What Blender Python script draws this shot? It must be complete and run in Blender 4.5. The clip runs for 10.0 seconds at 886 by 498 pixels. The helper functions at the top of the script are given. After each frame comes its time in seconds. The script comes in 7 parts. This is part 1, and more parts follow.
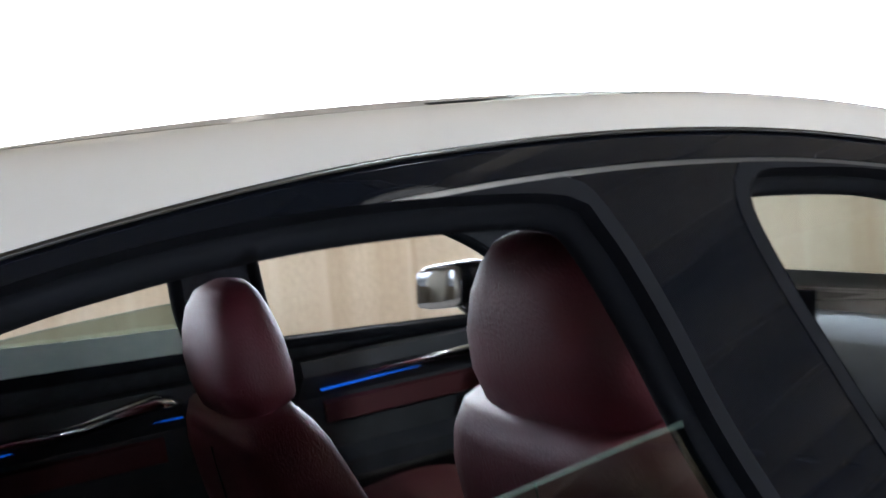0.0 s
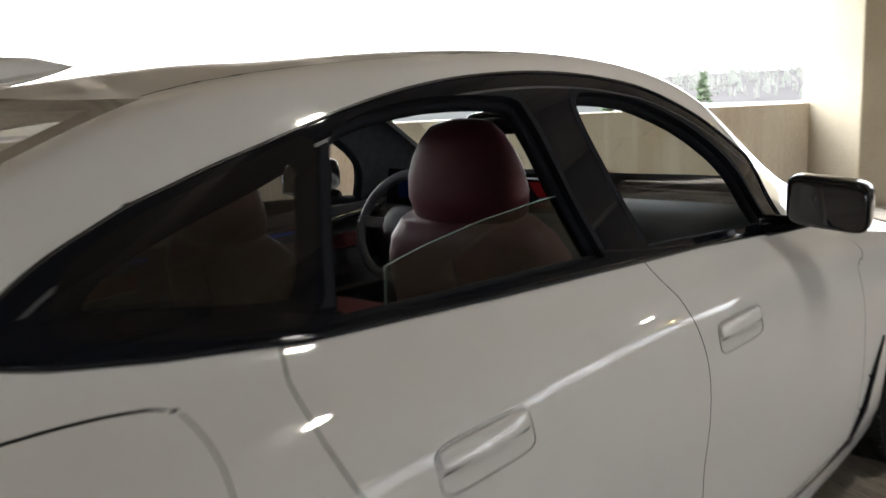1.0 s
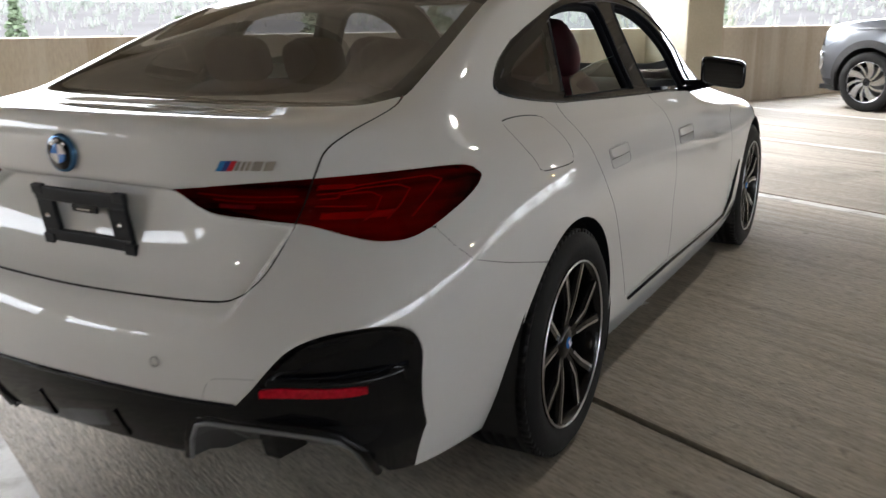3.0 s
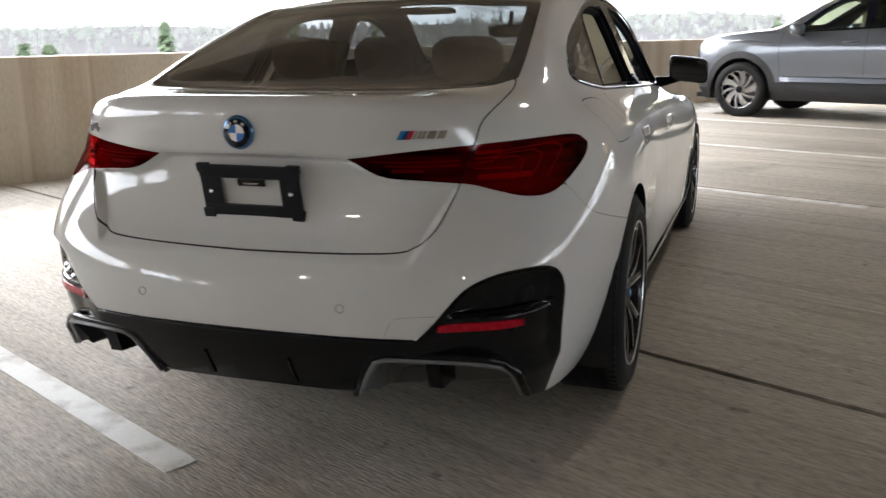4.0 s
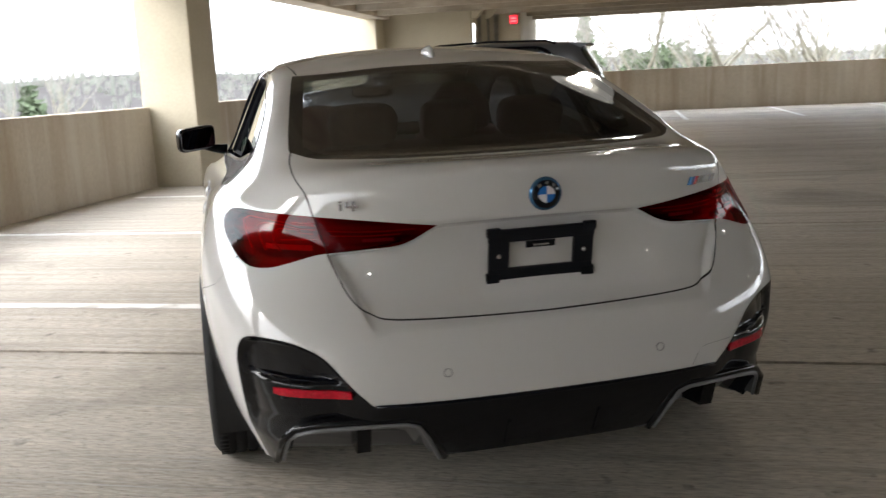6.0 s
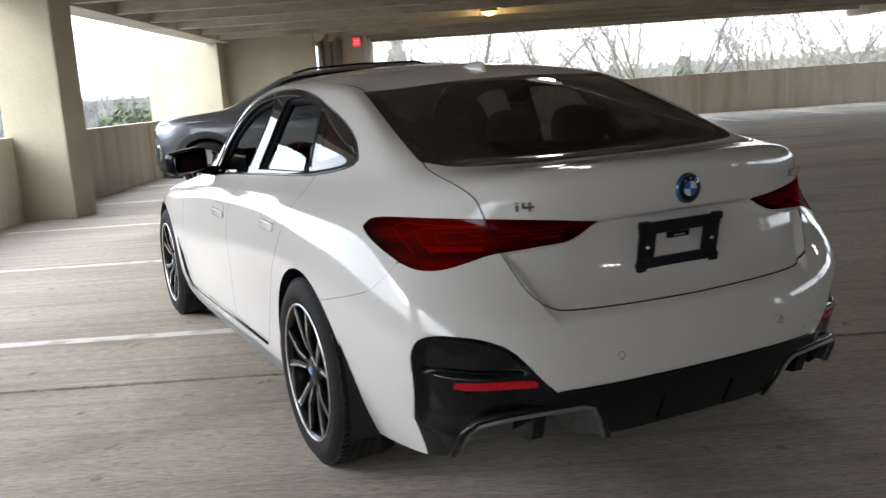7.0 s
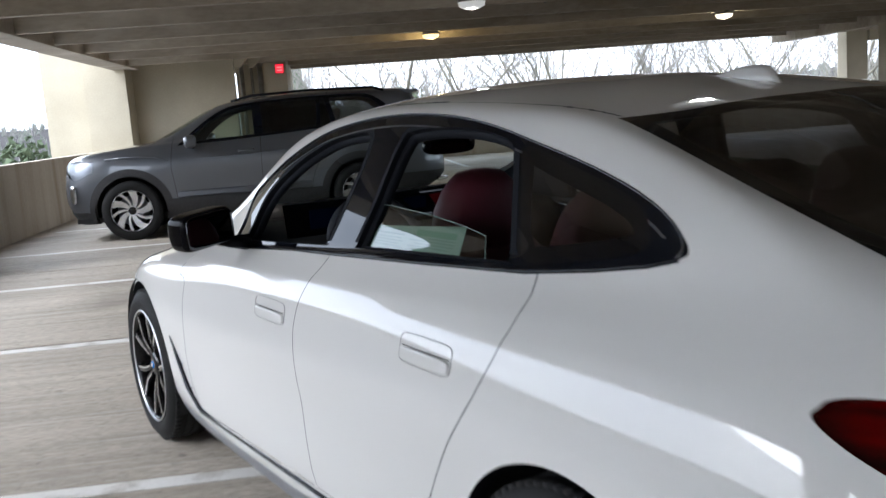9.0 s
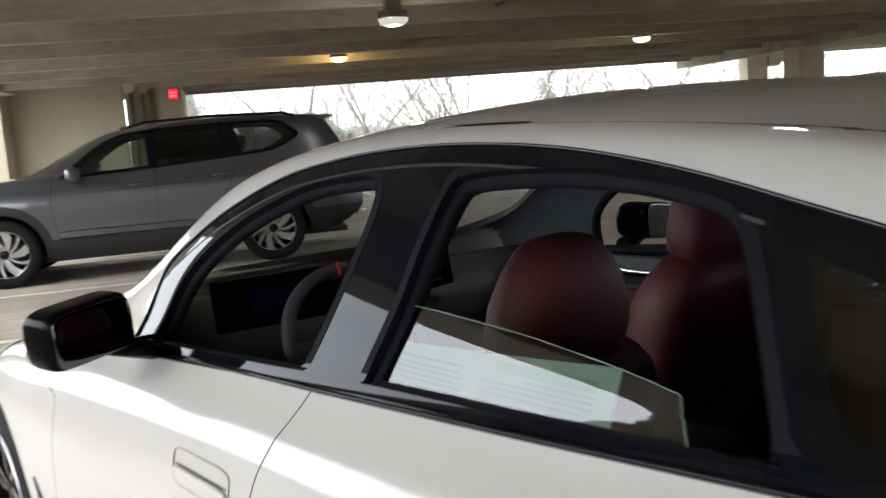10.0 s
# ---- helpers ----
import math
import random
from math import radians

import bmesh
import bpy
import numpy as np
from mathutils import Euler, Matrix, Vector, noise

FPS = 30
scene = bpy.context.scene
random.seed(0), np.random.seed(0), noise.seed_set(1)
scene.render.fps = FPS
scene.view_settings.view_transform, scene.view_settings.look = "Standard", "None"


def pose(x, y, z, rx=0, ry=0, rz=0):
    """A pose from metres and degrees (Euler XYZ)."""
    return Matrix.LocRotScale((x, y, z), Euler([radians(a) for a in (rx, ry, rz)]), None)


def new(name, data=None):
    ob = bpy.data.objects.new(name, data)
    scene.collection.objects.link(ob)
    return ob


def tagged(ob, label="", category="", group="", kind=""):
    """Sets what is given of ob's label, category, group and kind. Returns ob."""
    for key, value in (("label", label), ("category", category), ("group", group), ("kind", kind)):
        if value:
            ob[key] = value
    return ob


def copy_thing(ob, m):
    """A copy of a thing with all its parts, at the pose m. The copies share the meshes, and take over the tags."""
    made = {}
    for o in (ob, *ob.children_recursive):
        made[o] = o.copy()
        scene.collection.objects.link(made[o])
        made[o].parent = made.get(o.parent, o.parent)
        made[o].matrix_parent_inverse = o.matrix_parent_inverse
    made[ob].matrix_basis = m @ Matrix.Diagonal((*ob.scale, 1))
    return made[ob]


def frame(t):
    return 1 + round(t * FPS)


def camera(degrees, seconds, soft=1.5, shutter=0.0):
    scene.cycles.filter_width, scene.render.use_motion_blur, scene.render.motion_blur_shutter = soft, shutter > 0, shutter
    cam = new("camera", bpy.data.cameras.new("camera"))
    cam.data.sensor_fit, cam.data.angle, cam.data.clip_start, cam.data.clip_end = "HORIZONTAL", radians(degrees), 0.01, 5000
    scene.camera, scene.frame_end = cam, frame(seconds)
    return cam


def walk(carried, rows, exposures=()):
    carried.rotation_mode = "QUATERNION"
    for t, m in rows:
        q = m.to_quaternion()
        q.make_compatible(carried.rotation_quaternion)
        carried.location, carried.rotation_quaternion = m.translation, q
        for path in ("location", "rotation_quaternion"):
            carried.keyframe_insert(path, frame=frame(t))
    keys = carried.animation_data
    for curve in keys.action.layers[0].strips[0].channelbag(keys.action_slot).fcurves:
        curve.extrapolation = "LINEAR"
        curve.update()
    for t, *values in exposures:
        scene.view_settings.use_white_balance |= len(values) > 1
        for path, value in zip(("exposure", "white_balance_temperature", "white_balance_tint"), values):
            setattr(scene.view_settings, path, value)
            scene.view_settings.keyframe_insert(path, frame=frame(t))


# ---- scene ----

# ---------------------------------------------------------------- camera
# seconds, eye x y z, yaw, pitch, roll; the white car's rear axle is the origin, its nose points to +y
cam = camera(51.86, 10.0, soft=1.45, shutter=0.4)
PATH = [
    (0, 1.180, 0.467, 1.327, 57.31, -4.66, -4.88),
    (0.5, 1.410, 0.036, 1.314, 45.76, -7.13, -4.16),
    (1, 1.610, -0.455, 1.318, 39.72, -9.80, -1.96),
    (1.5, 1.679, -0.968, 1.329, 36.25, -12.26, -0.94),
    (2, 1.807, -1.452, 1.299, 34.35, -13.15, -0.91),
    (2.5, 1.798, -1.914, 1.297, 31.46, -14.45, -0.38),
    (3.8, 1.451, -2.957, 1.222, 21.29, -13.45, -0.47),
    (4, 1.290, -3.035, 1.208, 19.17, -13.25, -0.74),
    (4.5, 0.763, -3.224, 1.205, 10.93, -12.78, -0.79),
    (5, 0.247, -3.299, 1.257, 2.53, -12.31, -1.29),
    (5.5, -0.287, -3.237, 1.264, -6.20, -11.14, -1.89),
    (6.8, -1.633, -3.115, 1.300, -23.23, -10.06, -3.76),
    (7, -1.797, -3.036, 1.297, -25.33, -9.90, -3.92),
    (7.5, -2.058, -2.730, 1.309, -28.37, -10.25, -4.41),
    (8, -2.113, -2.241, 1.308, -30.04, -10.59, -4.60),
    (8.5, -2.065, -1.710, 1.351, -31.36, -9.23, -4.16),
    (9, -1.860, -1.175, 1.348, -31.88, -8.55, -4.35),
    (9.5, -1.678, -0.601, 1.370, -34.02, -6.99, -4.39),
    (10, -1.491, -0.099, 1.370, -38.42, -7.38, -4.66),
]
walk(cam, [(t, pose(x, y, z, 0, 0, yaw) @ pose(0, 0, 0, 90 + pitch) @ pose(0, 0, 0, 0, 0, roll)) for t, x, y, z, yaw, pitch, roll in PATH],
     exposures=[(0, 3.78, 5700, 10), (0.5, 3.2, 6000, 10), (1, 2.8, 6450, 10), (1.5, 2.75, 6400, 10), (2.5, 2.93, 6300, 10), (4, 2.78, 6250, 10), (5.5, 2.58, 6450, 10), (7, 2.03, 6150, 10), (8.5, 1.75, 5800, 10), (9, 1.66, 5800, 10), (9.5, 1.72, 6350, 10), (10, 2.0, 6400, 10)])

# ---------------------------------------------------------------- world, light
world = bpy.data.worlds.new("overcast")
scene.world = world
world.use_nodes = True
wn, wl = world.node_tree.nodes, world.node_tree.links
wn.clear()
sky = wn.new("ShaderNodeTexSky")
sky.sky_type, sky.sun_disc = "NISHITA", False
sky.sun_elevation, sky.sun_rotation = radians(35), radians(280)
sky.air_density, sky.dust_density, sky.ozone_density = 1.0, 4.0, 1.0
cloud = wn.new("ShaderNodeTexNoise")
cloud.inputs["Scale"].default_value, cloud.inputs["Detail"].default_value = 2.2, 7.0
cloud_map = wn.new("ShaderNodeMapping")
cloud_map.inputs["Scale"].default_value = (1, 1, 3.2)
wco = wn.new("ShaderNodeTexCoord")
cloud_ramp = wn.new("ShaderNodeValToRGB")
cloud_ramp.color_ramp.elements[0].position, cloud_ramp.color_ramp.elements[1].position = 0.36, 0.66
cloud_ramp.color_ramp.elements[0].color = (9.3, 9.9, 10.8, 1)
cloud_ramp.color_ramp.elements[1].color = (14.5, 14.8, 15.2, 1)
sky_mix = wn.new("ShaderNodeMix")
sky_mix.data_type = "RGBA"
sky_mix.inputs["Factor"].default_value = 0.82
back = wn.new("ShaderNodeBackground")
back.inputs["Strength"].default_value = 0.14
wout = wn.new("ShaderNodeOutputWorld")
wl.new(wco.outputs["Generated"], cloud_map.inputs["Vector"])
wl.new(cloud_map.outputs["Vector"], cloud.inputs["Vector"])
wl.new(cloud.outputs["Fac"], cloud_ramp.inputs["Fac"])
wl.new(sky.outputs["Color"], sky_mix.inputs["A"])
wl.new(cloud_ramp.outputs["Color"], sky_mix.inputs["B"])
# an overcast sky is brighter overhead than at the horizon
up = wn.new("ShaderNodeSeparateXYZ")
rise = wn.new("ShaderNodeMapRange")
rise.inputs["From Min"].default_value, rise.inputs["From Max"].default_value = 0.10, 0.60
rise.inputs["To Min"].default_value, rise.inputs["To Max"].default_value = 0.76, 1.08
veil = wn.new("ShaderNodeVectorMath")
veil.operation = "SCALE"
wl.new(wco.outputs["Generated"], up.inputs["Vector"])
wl.new(up.outputs["Z"], rise.inputs["Value"])
wl.new(sky_mix.outputs["Result"], veil.inputs["Vector"])
wl.new(rise.outputs["Result"], veil.inputs["Scale"])
wl.new(veil.outputs["Vector"], back.inputs["Color"])
wl.new(back.outputs["Background"], wout.inputs["Surface"])

sun = new("sun", bpy.data.lights.new("sun", "SUN"))
sun.data.energy, sun.data.angle, sun.data.color = 1.1, radians(40), (1.0, 0.97, 0.93)
sun.matrix_world = pose(0, 0, 30, 55, 0, -100)

# ceiling lamps of the deck: place (u, v), warmth; the light sits in the diffuser of each fitting
lamp_spots = [(0.68, 9.2, 2.62, 0), (1.05, 16.5, 2.88, 1), (6.6, 15.3, 2.80, 2), (0.68, 2.2, 2.66, 0), (0.68, -5.4, 2.66, 0), (7.6, 9.6, 2.66, 2), (7.6, 2.2, 2.66, 0), (7.6, -5.4, 2.66, 0)]
lamp_tones = [(1.0, 0.95, 0.86), (1.0, 0.68, 0.25), (1.0, 0.84, 0.55)]
for lu, lv, lz, tone in lamp_spots:
    lamp = new("ceiling_bulb", bpy.data.lights.new("ceiling_bulb", "POINT"))
    lamp.data.energy, lamp.data.color, lamp.data.shadow_soft_size = 4.5 if tone != 1 else 6.0, lamp_tones[tone], 0.07
    lamp.matrix_world = pose(0, 0, 0, 0, 0, -25.2) @ pose(lu, lv, lz - 0.11)

# ---------------------------------------------------------------- tools
GARAGE = -25.2                                   # the stalls run at this angle to the car
GM = pose(0, 0, 0, 0, 0, GARAGE)


def obj(name, bm, mat, parent=None, label="", smooth=False):
    """Link a bmesh as one mesh object."""
    me = bpy.data.meshes.new(name)
    bm.to_mesh(me)
    bm.free()
    for m in (mat if isinstance(mat, (list, tuple)) else [mat]):
        me.materials.append(m)
    if smooth:
        for p in me.polygons:
            p.use_smooth = True
    ob = new(name, me)
    if parent is not None:
        ob.parent = parent
    if label:
        ob["label"] = label
    return ob


def part(name, bm, mat, parent, label="", smooth=False):
    return obj(name, bm, mat, parent, label, smooth)


def thing(name, label, category, m=None, group="", kind=""):
    ob = new(name)
    ob.empty_display_size = 0.1
    if m is not None:
        ob.matrix_world = m
    return tagged(ob, label, category, group, kind)


def box(bm, x0, x1, y0, y1, z0, z1, bevel=0.0, m=None):
    r = bmesh.ops.create_cube(bm, size=1.0)
    vs = r["verts"]
    bmesh.ops.scale(bm, vec=(x1 - x0, y1 - y0, z1 - z0), verts=vs)
    bmesh.ops.translate(bm, vec=((x0 + x1) / 2, (y0 + y1) / 2, (z0 + z1) / 2), verts=vs)
    if bevel:
        es = list({e for v in vs for e in v.link_edges})
        r = bmesh.ops.bevel(bm, geom=es, offset=bevel, segments=2, profile=0.6, affect="EDGES", clamp_overlap=True)
        vs = list({v for f in r["faces"] for v in f.verts} | {v for v in vs if v.is_valid})
    if m is not None:
        bmesh.ops.transform(bm, matrix=m, verts=[v for v in vs if v.is_valid])
    return vs


def boxed(*a, bevel=0.0, m=None):
    bm = bmesh.new()
    box(bm, *a, bevel=bevel, m=m)
    return bm


def tube(bm, pts, r, n=8, closed=False, caps=True):
    """A round bar along points; r is one radius or one for each point."""
    pts = [Vector(p) for p in pts]
    k = len(pts)
    rs = r if isinstance(r, (list, tuple)) else [r] * k
    rings, up = [], None
    for i, p in enumerate(pts):
        a = pts[(i - 1) % k] if closed or i else p
        b = pts[(i + 1) % k] if closed or i < k - 1 else p
        d = (b - a).normalized()
        if up is None:
            up = Vector((0, 0, 1)) if abs(d.z) < 0.9 else Vector((1, 0, 0))
        s = d.cross(up).normalized()
        up = s.cross(d).normalized()
        rings.append([bm.verts.new(p + rs[i] * (math.cos(t) * s + math.sin(t) * up)) for t in (2 * math.pi * j / n for j in range(n))])
    for i in range(k if closed else k - 1):
        a, b = rings[i], rings[(i + 1) % k]
        for j in range(n):
            bm.faces.new((a[j], a[(j + 1) % n], b[(j + 1) % n], b[j]))
    if caps and not closed:
        bm.faces.new(rings[0][::-1])
        bm.faces.new(rings[-1])
    return rings


def lathe(bm, prof, n=48, m=None):
    """Turn (radius, height) pairs round the z axis."""
    rings = []
    for r, h in prof:
        if r < 1e-6:
            rings.append([bm.verts.new((0, 0, h))])
        else:
            rings.append([bm.verts.new((r * math.cos(2 * math.pi * j / n), r * math.sin(2 * math.pi * j / n), h)) for j in range(n)])
    for a, b in zip(rings, rings[1:]):
        for j in range(n):
            k = (j + 1) % n
            if len(a) == 1:
                bm.faces.new((a[0], b[j], b[k])) if len(b) > 1 else None
            elif len(b) == 1:
                bm.faces.new((a[j], a[k], b[0]))
            else:
                bm.faces.new((a[j], a[k], b[k], b[j]))
    vs = [v for ring in rings for v in ring]
    bmesh.ops.recalc_face_normals(bm, faces=list({f for v in vs for f in v.link_faces}))
    if m is not None:
        bmesh.ops.transform(bm, matrix=m, verts=vs)
    return vs


def prism(bm, outline, axis_m, depth):
    """A solid from a flat outline (x, y) pushed along z by depth, laid by a matrix."""
    a = [bm.verts.new(axis_m @ Vector((x, y, 0))) for x, y in outline]
    b = [bm.verts.new(axis_m @ Vector((x, y, depth))) for x, y in outline]
    n = len(a)
    fs = [bm.faces.new(a[::-1]), bm.faces.new(b)]
    fs += [bm.faces.new((a[i], a[(i + 1) % n], b[(i + 1) % n], b[i])) for i in range(n)]
    bmesh.ops.recalc_face_normals(bm, faces=fs)
    return a + b


def material(name, colour, rough=0.5, metal=0.0, **more):
    """A principled material; more: alpha, coat, transmission, ior, emit, strength."""
    m = bpy.data.materials.new(name)
    m.use_nodes = True
    p = m.node_tree.nodes["Principled BSDF"]
    p.inputs["Base Color"].default_value = (*colour, 1)
    p.inputs["Roughness"].default_value, p.inputs["Metallic"].default_value = rough, metal
    for key, socket in (("coat", "Coat Weight"), ("coat_rough", "Coat Roughness"), ("transmission", "Transmission Weight"), ("ior", "IOR"),
                        ("strength", "Emission Strength"), ("sheen", "Sheen Weight"), ("specular", "Specular IOR Level"), ("coat_ior", "Coat IOR")):
        if key in more:
            p.inputs[socket].default_value = more[key]
    if "emit" in more:
        p.inputs["Emission Color"].default_value = (*more["emit"], 1)
    return m


def nodes(m):
    t = m.node_tree
    return t.nodes, t.links, t.nodes["Principled BSDF"]


def vary(m, dark, light, scale=3.0, detail=6.0, fine=0.0, fine_scale=60.0, bump=0.0, bump_scale=80.0, rough=None, stretch=(1, 1, 1), lo=0.3, hi=0.7, distance=0.01):
    """Colour drifting between two tones, with grain and relief, in object space."""
    n, l, p = nodes(m)
    co = n.new("ShaderNodeTexCoord")
    mp = n.new("ShaderNodeMapping")
    mp.inputs["Scale"].default_value = stretch
    l.new(co.outputs["Object"], mp.inputs["Vector"])
    a = n.new("ShaderNodeTexNoise")
    a.inputs["Scale"].default_value, a.inputs["Detail"].default_value = scale, detail
    l.new(mp.outputs["Vector"], a.inputs["Vector"])
    ramp = n.new("ShaderNodeValToRGB")
    ramp.color_ramp.elements[0].position, ramp.color_ramp.elements[1].position = lo, hi
    ramp.color_ramp.elements[0].color, ramp.color_ramp.elements[1].color = (*dark, 1), (*light, 1)
    l.new(a.outputs["Fac"], ramp.inputs["Fac"])
    colour = ramp.outputs["Color"]
    b = n.new("ShaderNodeTexNoise")
    b.inputs["Scale"].default_value, b.inputs["Detail"].default_value = fine_scale, 5
    l.new(mp.outputs["Vector"], b.inputs["Vector"])
    if fine:
        mx = n.new("ShaderNodeMix")
        mx.data_type, mx.blend_type = "RGBA", "OVERLAY"
        mx.inputs["Factor"].default_value = fine
        l.new(colour, mx.inputs["A"])
        l.new(b.outputs["Fac"], mx.inputs["B"])
        colour = mx.outputs["Result"]
    l.new(colour, p.inputs["Base Color"])
    if rough:
        r = n.new("ShaderNodeMapRange")
        r.inputs["To Min"].default_value, r.inputs["To Max"].default_value = rough
        l.new(a.outputs["Fac"], r.inputs["Value"])
        l.new(r.outputs["Result"], p.inputs["Roughness"])
    if bump:
        c = n.new("ShaderNodeTexNoise")
        c.inputs["Scale"].default_value, c.inputs["Detail"].default_value = bump_scale, 6
        l.new(mp.outputs["Vector"], c.inputs["Vector"])
        q = n.new("ShaderNodeBump")
        q.inputs["Strength"].default_value, q.inputs["Distance"].default_value = bump, distance
        l.new(c.outputs["Fac"], q.inputs["Height"])
        l.new(q.outputs["Normal"], p.inputs["Normal"])
    return m

# ---------------------------------------------------------------- materials
PAINT = material("white_paint", (0.65, 0.645, 0.63), 0.55, 0.0, coat=1.0, coat_rough=0.01, coat_ior=1.56, specular=0.0)
BLACK = material("gloss_black_trim", (0.0045, 0.0058, 0.0095), 0.03, specular=0.24)
MIRROR_SHELL = material("black_mirror_housing", (0.005, 0.005, 0.006), 0.12, specular=0.06)
LOWER_BLACK = material("black_bumper_plastic", (0.007, 0.0073, 0.0085), 0.08, specular=0.26)
RUBBER = material("black_rubber", (0.0075, 0.0088, 0.0125), 0.75, specular=0.12)
GAP = material("dark_gap", (0.01, 0.01, 0.01), 0.8)
PLASTIC = material("grey_black_plastic", (0.06, 0.06, 0.062), 0.45)
SILL = material("satin_grey_sill", (0.22, 0.23, 0.25), 0.38)
PRECAST = vary(material("precast_concrete", (0.5, 0.47, 0.41), 0.85), (0.45, 0.395, 0.31), (0.58, 0.52, 0.425), 1.1, fine=0.25, fine_scale=45, bump=0.12, bump_scale=60, stretch=(1, 1, 0.35))
CREAM = vary(material("cream_painted_concrete", (0.6, 0.55, 0.44), 0.8), (0.36, 0.318, 0.232), (0.45, 0.402, 0.305), 0.9, fine=0.12, fine_scale=30, bump=0.08, bump_scale=50)
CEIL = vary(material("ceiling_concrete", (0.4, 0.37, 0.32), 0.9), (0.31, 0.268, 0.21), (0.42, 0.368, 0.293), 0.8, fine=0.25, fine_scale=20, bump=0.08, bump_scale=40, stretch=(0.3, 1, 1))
LINE = vary(material("white_line_paint", (0.7, 0.7, 0.68), 0.6), (0.48, 0.46, 0.42), (0.74, 0.73, 0.70), 6.0, fine=0.3, fine_scale=70, lo=0.32, hi=0.5)
SEAL = material("joint_sealant", (0.04, 0.037, 0.033), 0.7)


def layer(m, colour, scale, lo, hi, stretch=(1, 1, 1), amount=1.0, detail=6.0, blend="MIX", distort=0.0):
    """Lay a stain of its own shape over the colour a material has."""
    n, l, p = nodes(m)
    co, mp, a, r, mx, k = (n.new(q) for q in ("ShaderNodeTexCoord", "ShaderNodeMapping", "ShaderNodeTexNoise", "ShaderNodeMapRange", "ShaderNodeMix", "ShaderNodeMath"))
    mp.inputs["Scale"].default_value = stretch
    a.inputs["Scale"].default_value, a.inputs["Detail"].default_value, a.inputs["Distortion"].default_value = scale, detail, distort
    r.inputs["From Min"].default_value, r.inputs["From Max"].default_value = lo, hi
    k.operation = "MULTIPLY"
    k.inputs[1].default_value = amount
    mx.data_type, mx.blend_type = "RGBA", blend
    mx.inputs["B"].default_value = (*colour, 1)
    old = p.inputs["Base Color"].links[0].from_socket
    l.new(co.outputs["Object"], mp.inputs["Vector"])
    l.new(mp.outputs["Vector"], a.inputs["Vector"])
    l.new(a.outputs["Fac"], r.inputs["Value"])
    l.new(r.outputs["Result"], k.inputs[0])
    l.new(k.outputs[0], mx.inputs["Factor"])
    l.new(old, mx.inputs["A"])
    l.new(mx.outputs["Result"], p.inputs["Base Color"])
    return m


CONCRETE = layer(layer(PRECAST, (0.32, 0.225, 0.135), 2.3, 0.50, 0.68, (1, 1, 0.07), 0.55), (0.62, 0.58, 0.50), 6.0, 0.56, 0.66, (1, 1, 0.04), 0.5)
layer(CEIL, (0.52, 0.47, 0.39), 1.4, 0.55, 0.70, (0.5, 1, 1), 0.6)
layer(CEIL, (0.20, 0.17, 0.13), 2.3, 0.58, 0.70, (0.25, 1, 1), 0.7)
FLOOR = vary(material("broomed_concrete", (0.40, 0.37, 0.32), 0.72), (0.375, 0.332, 0.275), (0.525, 0.475, 0.40), 0.7, detail=10, fine=0.7, fine_scale=55, bump=0.55, bump_scale=75, stretch=(0.28, 1.6, 1), distance=0.012)
layer(FLOOR, (0.22, 0.192, 0.155), 1.7, 0.50, 0.72, (0.35, 7.0, 1), 0.55, 8)
layer(FLOOR, (0.60, 0.57, 0.52), 2.6, 0.55, 0.75, (0.25, 9.0, 1), 0.65, 8)
layer(FLOOR, (0.16, 0.138, 0.11), 0.55, 0.56, 0.74, (1, 1, 1), 0.72, 10, distort=0.6)
layer(FLOOR, (0.09, 0.08, 0.068), 7.0, 0.68, 0.76, (1, 1, 1), 0.75, 3)
layer(FLOOR, (0.11, 0.098, 0.082), 60.0, 0.56, 0.72, (0.4, 1.4, 1), 0.55, 4)
layer(FLOOR, (0.62, 0.59, 0.54), 48.0, 0.62, 0.74, (0.35, 1.5, 1), 0.45, 4)

# ---------------------------------------------------------------- the parking deck
def put(name, bm, mat, label="", kind="structure", smooth=False):
    ob = obj(name, bm, mat, None, label, smooth)
    ob.matrix_world = GM
    return tagged(ob, kind=kind)


U0, U1, V0, V1 = -5.6, 20.5, -40.0, 25.5
JOINT, TEE = 0.73, 3.66

floor = put("floor", boxed(U0 - 0.25, U1, V0, V1 + 0.2, -0.35, -0.02), SEAL, "grey broom-finished concrete parking deck floor with dark joints")
k = -11
while JOINT + k * TEE < V1:
    a, b = max(JOINT + k * TEE, V0) + 0.019, min(JOINT + (k + 1) * TEE, V1) - 0.019
    p = part("floor_panel", boxed(U0, U1, a, b, -0.019, 0.0), FLOOR, floor)
    k += 1

ceiling_bm = bmesh.new()
box(ceiling_bm, U0 - 0.2, U1, V0, V1, 3.45, 3.6)
STEM0 = 9.73 - 27 * 1.83
for i in range(45):
    v = STEM0 + i * 1.83
    if V0 < v - 0.1 and v < V1 - 0.4:
        prism(ceiling_bm, [(-0.115, 3.46), (-0.07, 2.83), (0.07, 2.83), (0.115, 3.46)], Matrix(((0, 0, 1, U0 + 0.1), (1, 0, 0, v), (0, 1, 0, 0), (0, 0, 0, 1))), 18.1)
        prism(ceiling_bm, [(-0.115, 3.46), (-0.07, 2.83), (0.07, 2.83), (0.115, 3.46)], Matrix(((0, 0, 1, 13.1), (1, 0, 0, v), (0, 1, 0, 0), (0, 0, 0, 1))), U1 - 13.5)
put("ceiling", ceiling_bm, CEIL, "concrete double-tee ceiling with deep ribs")

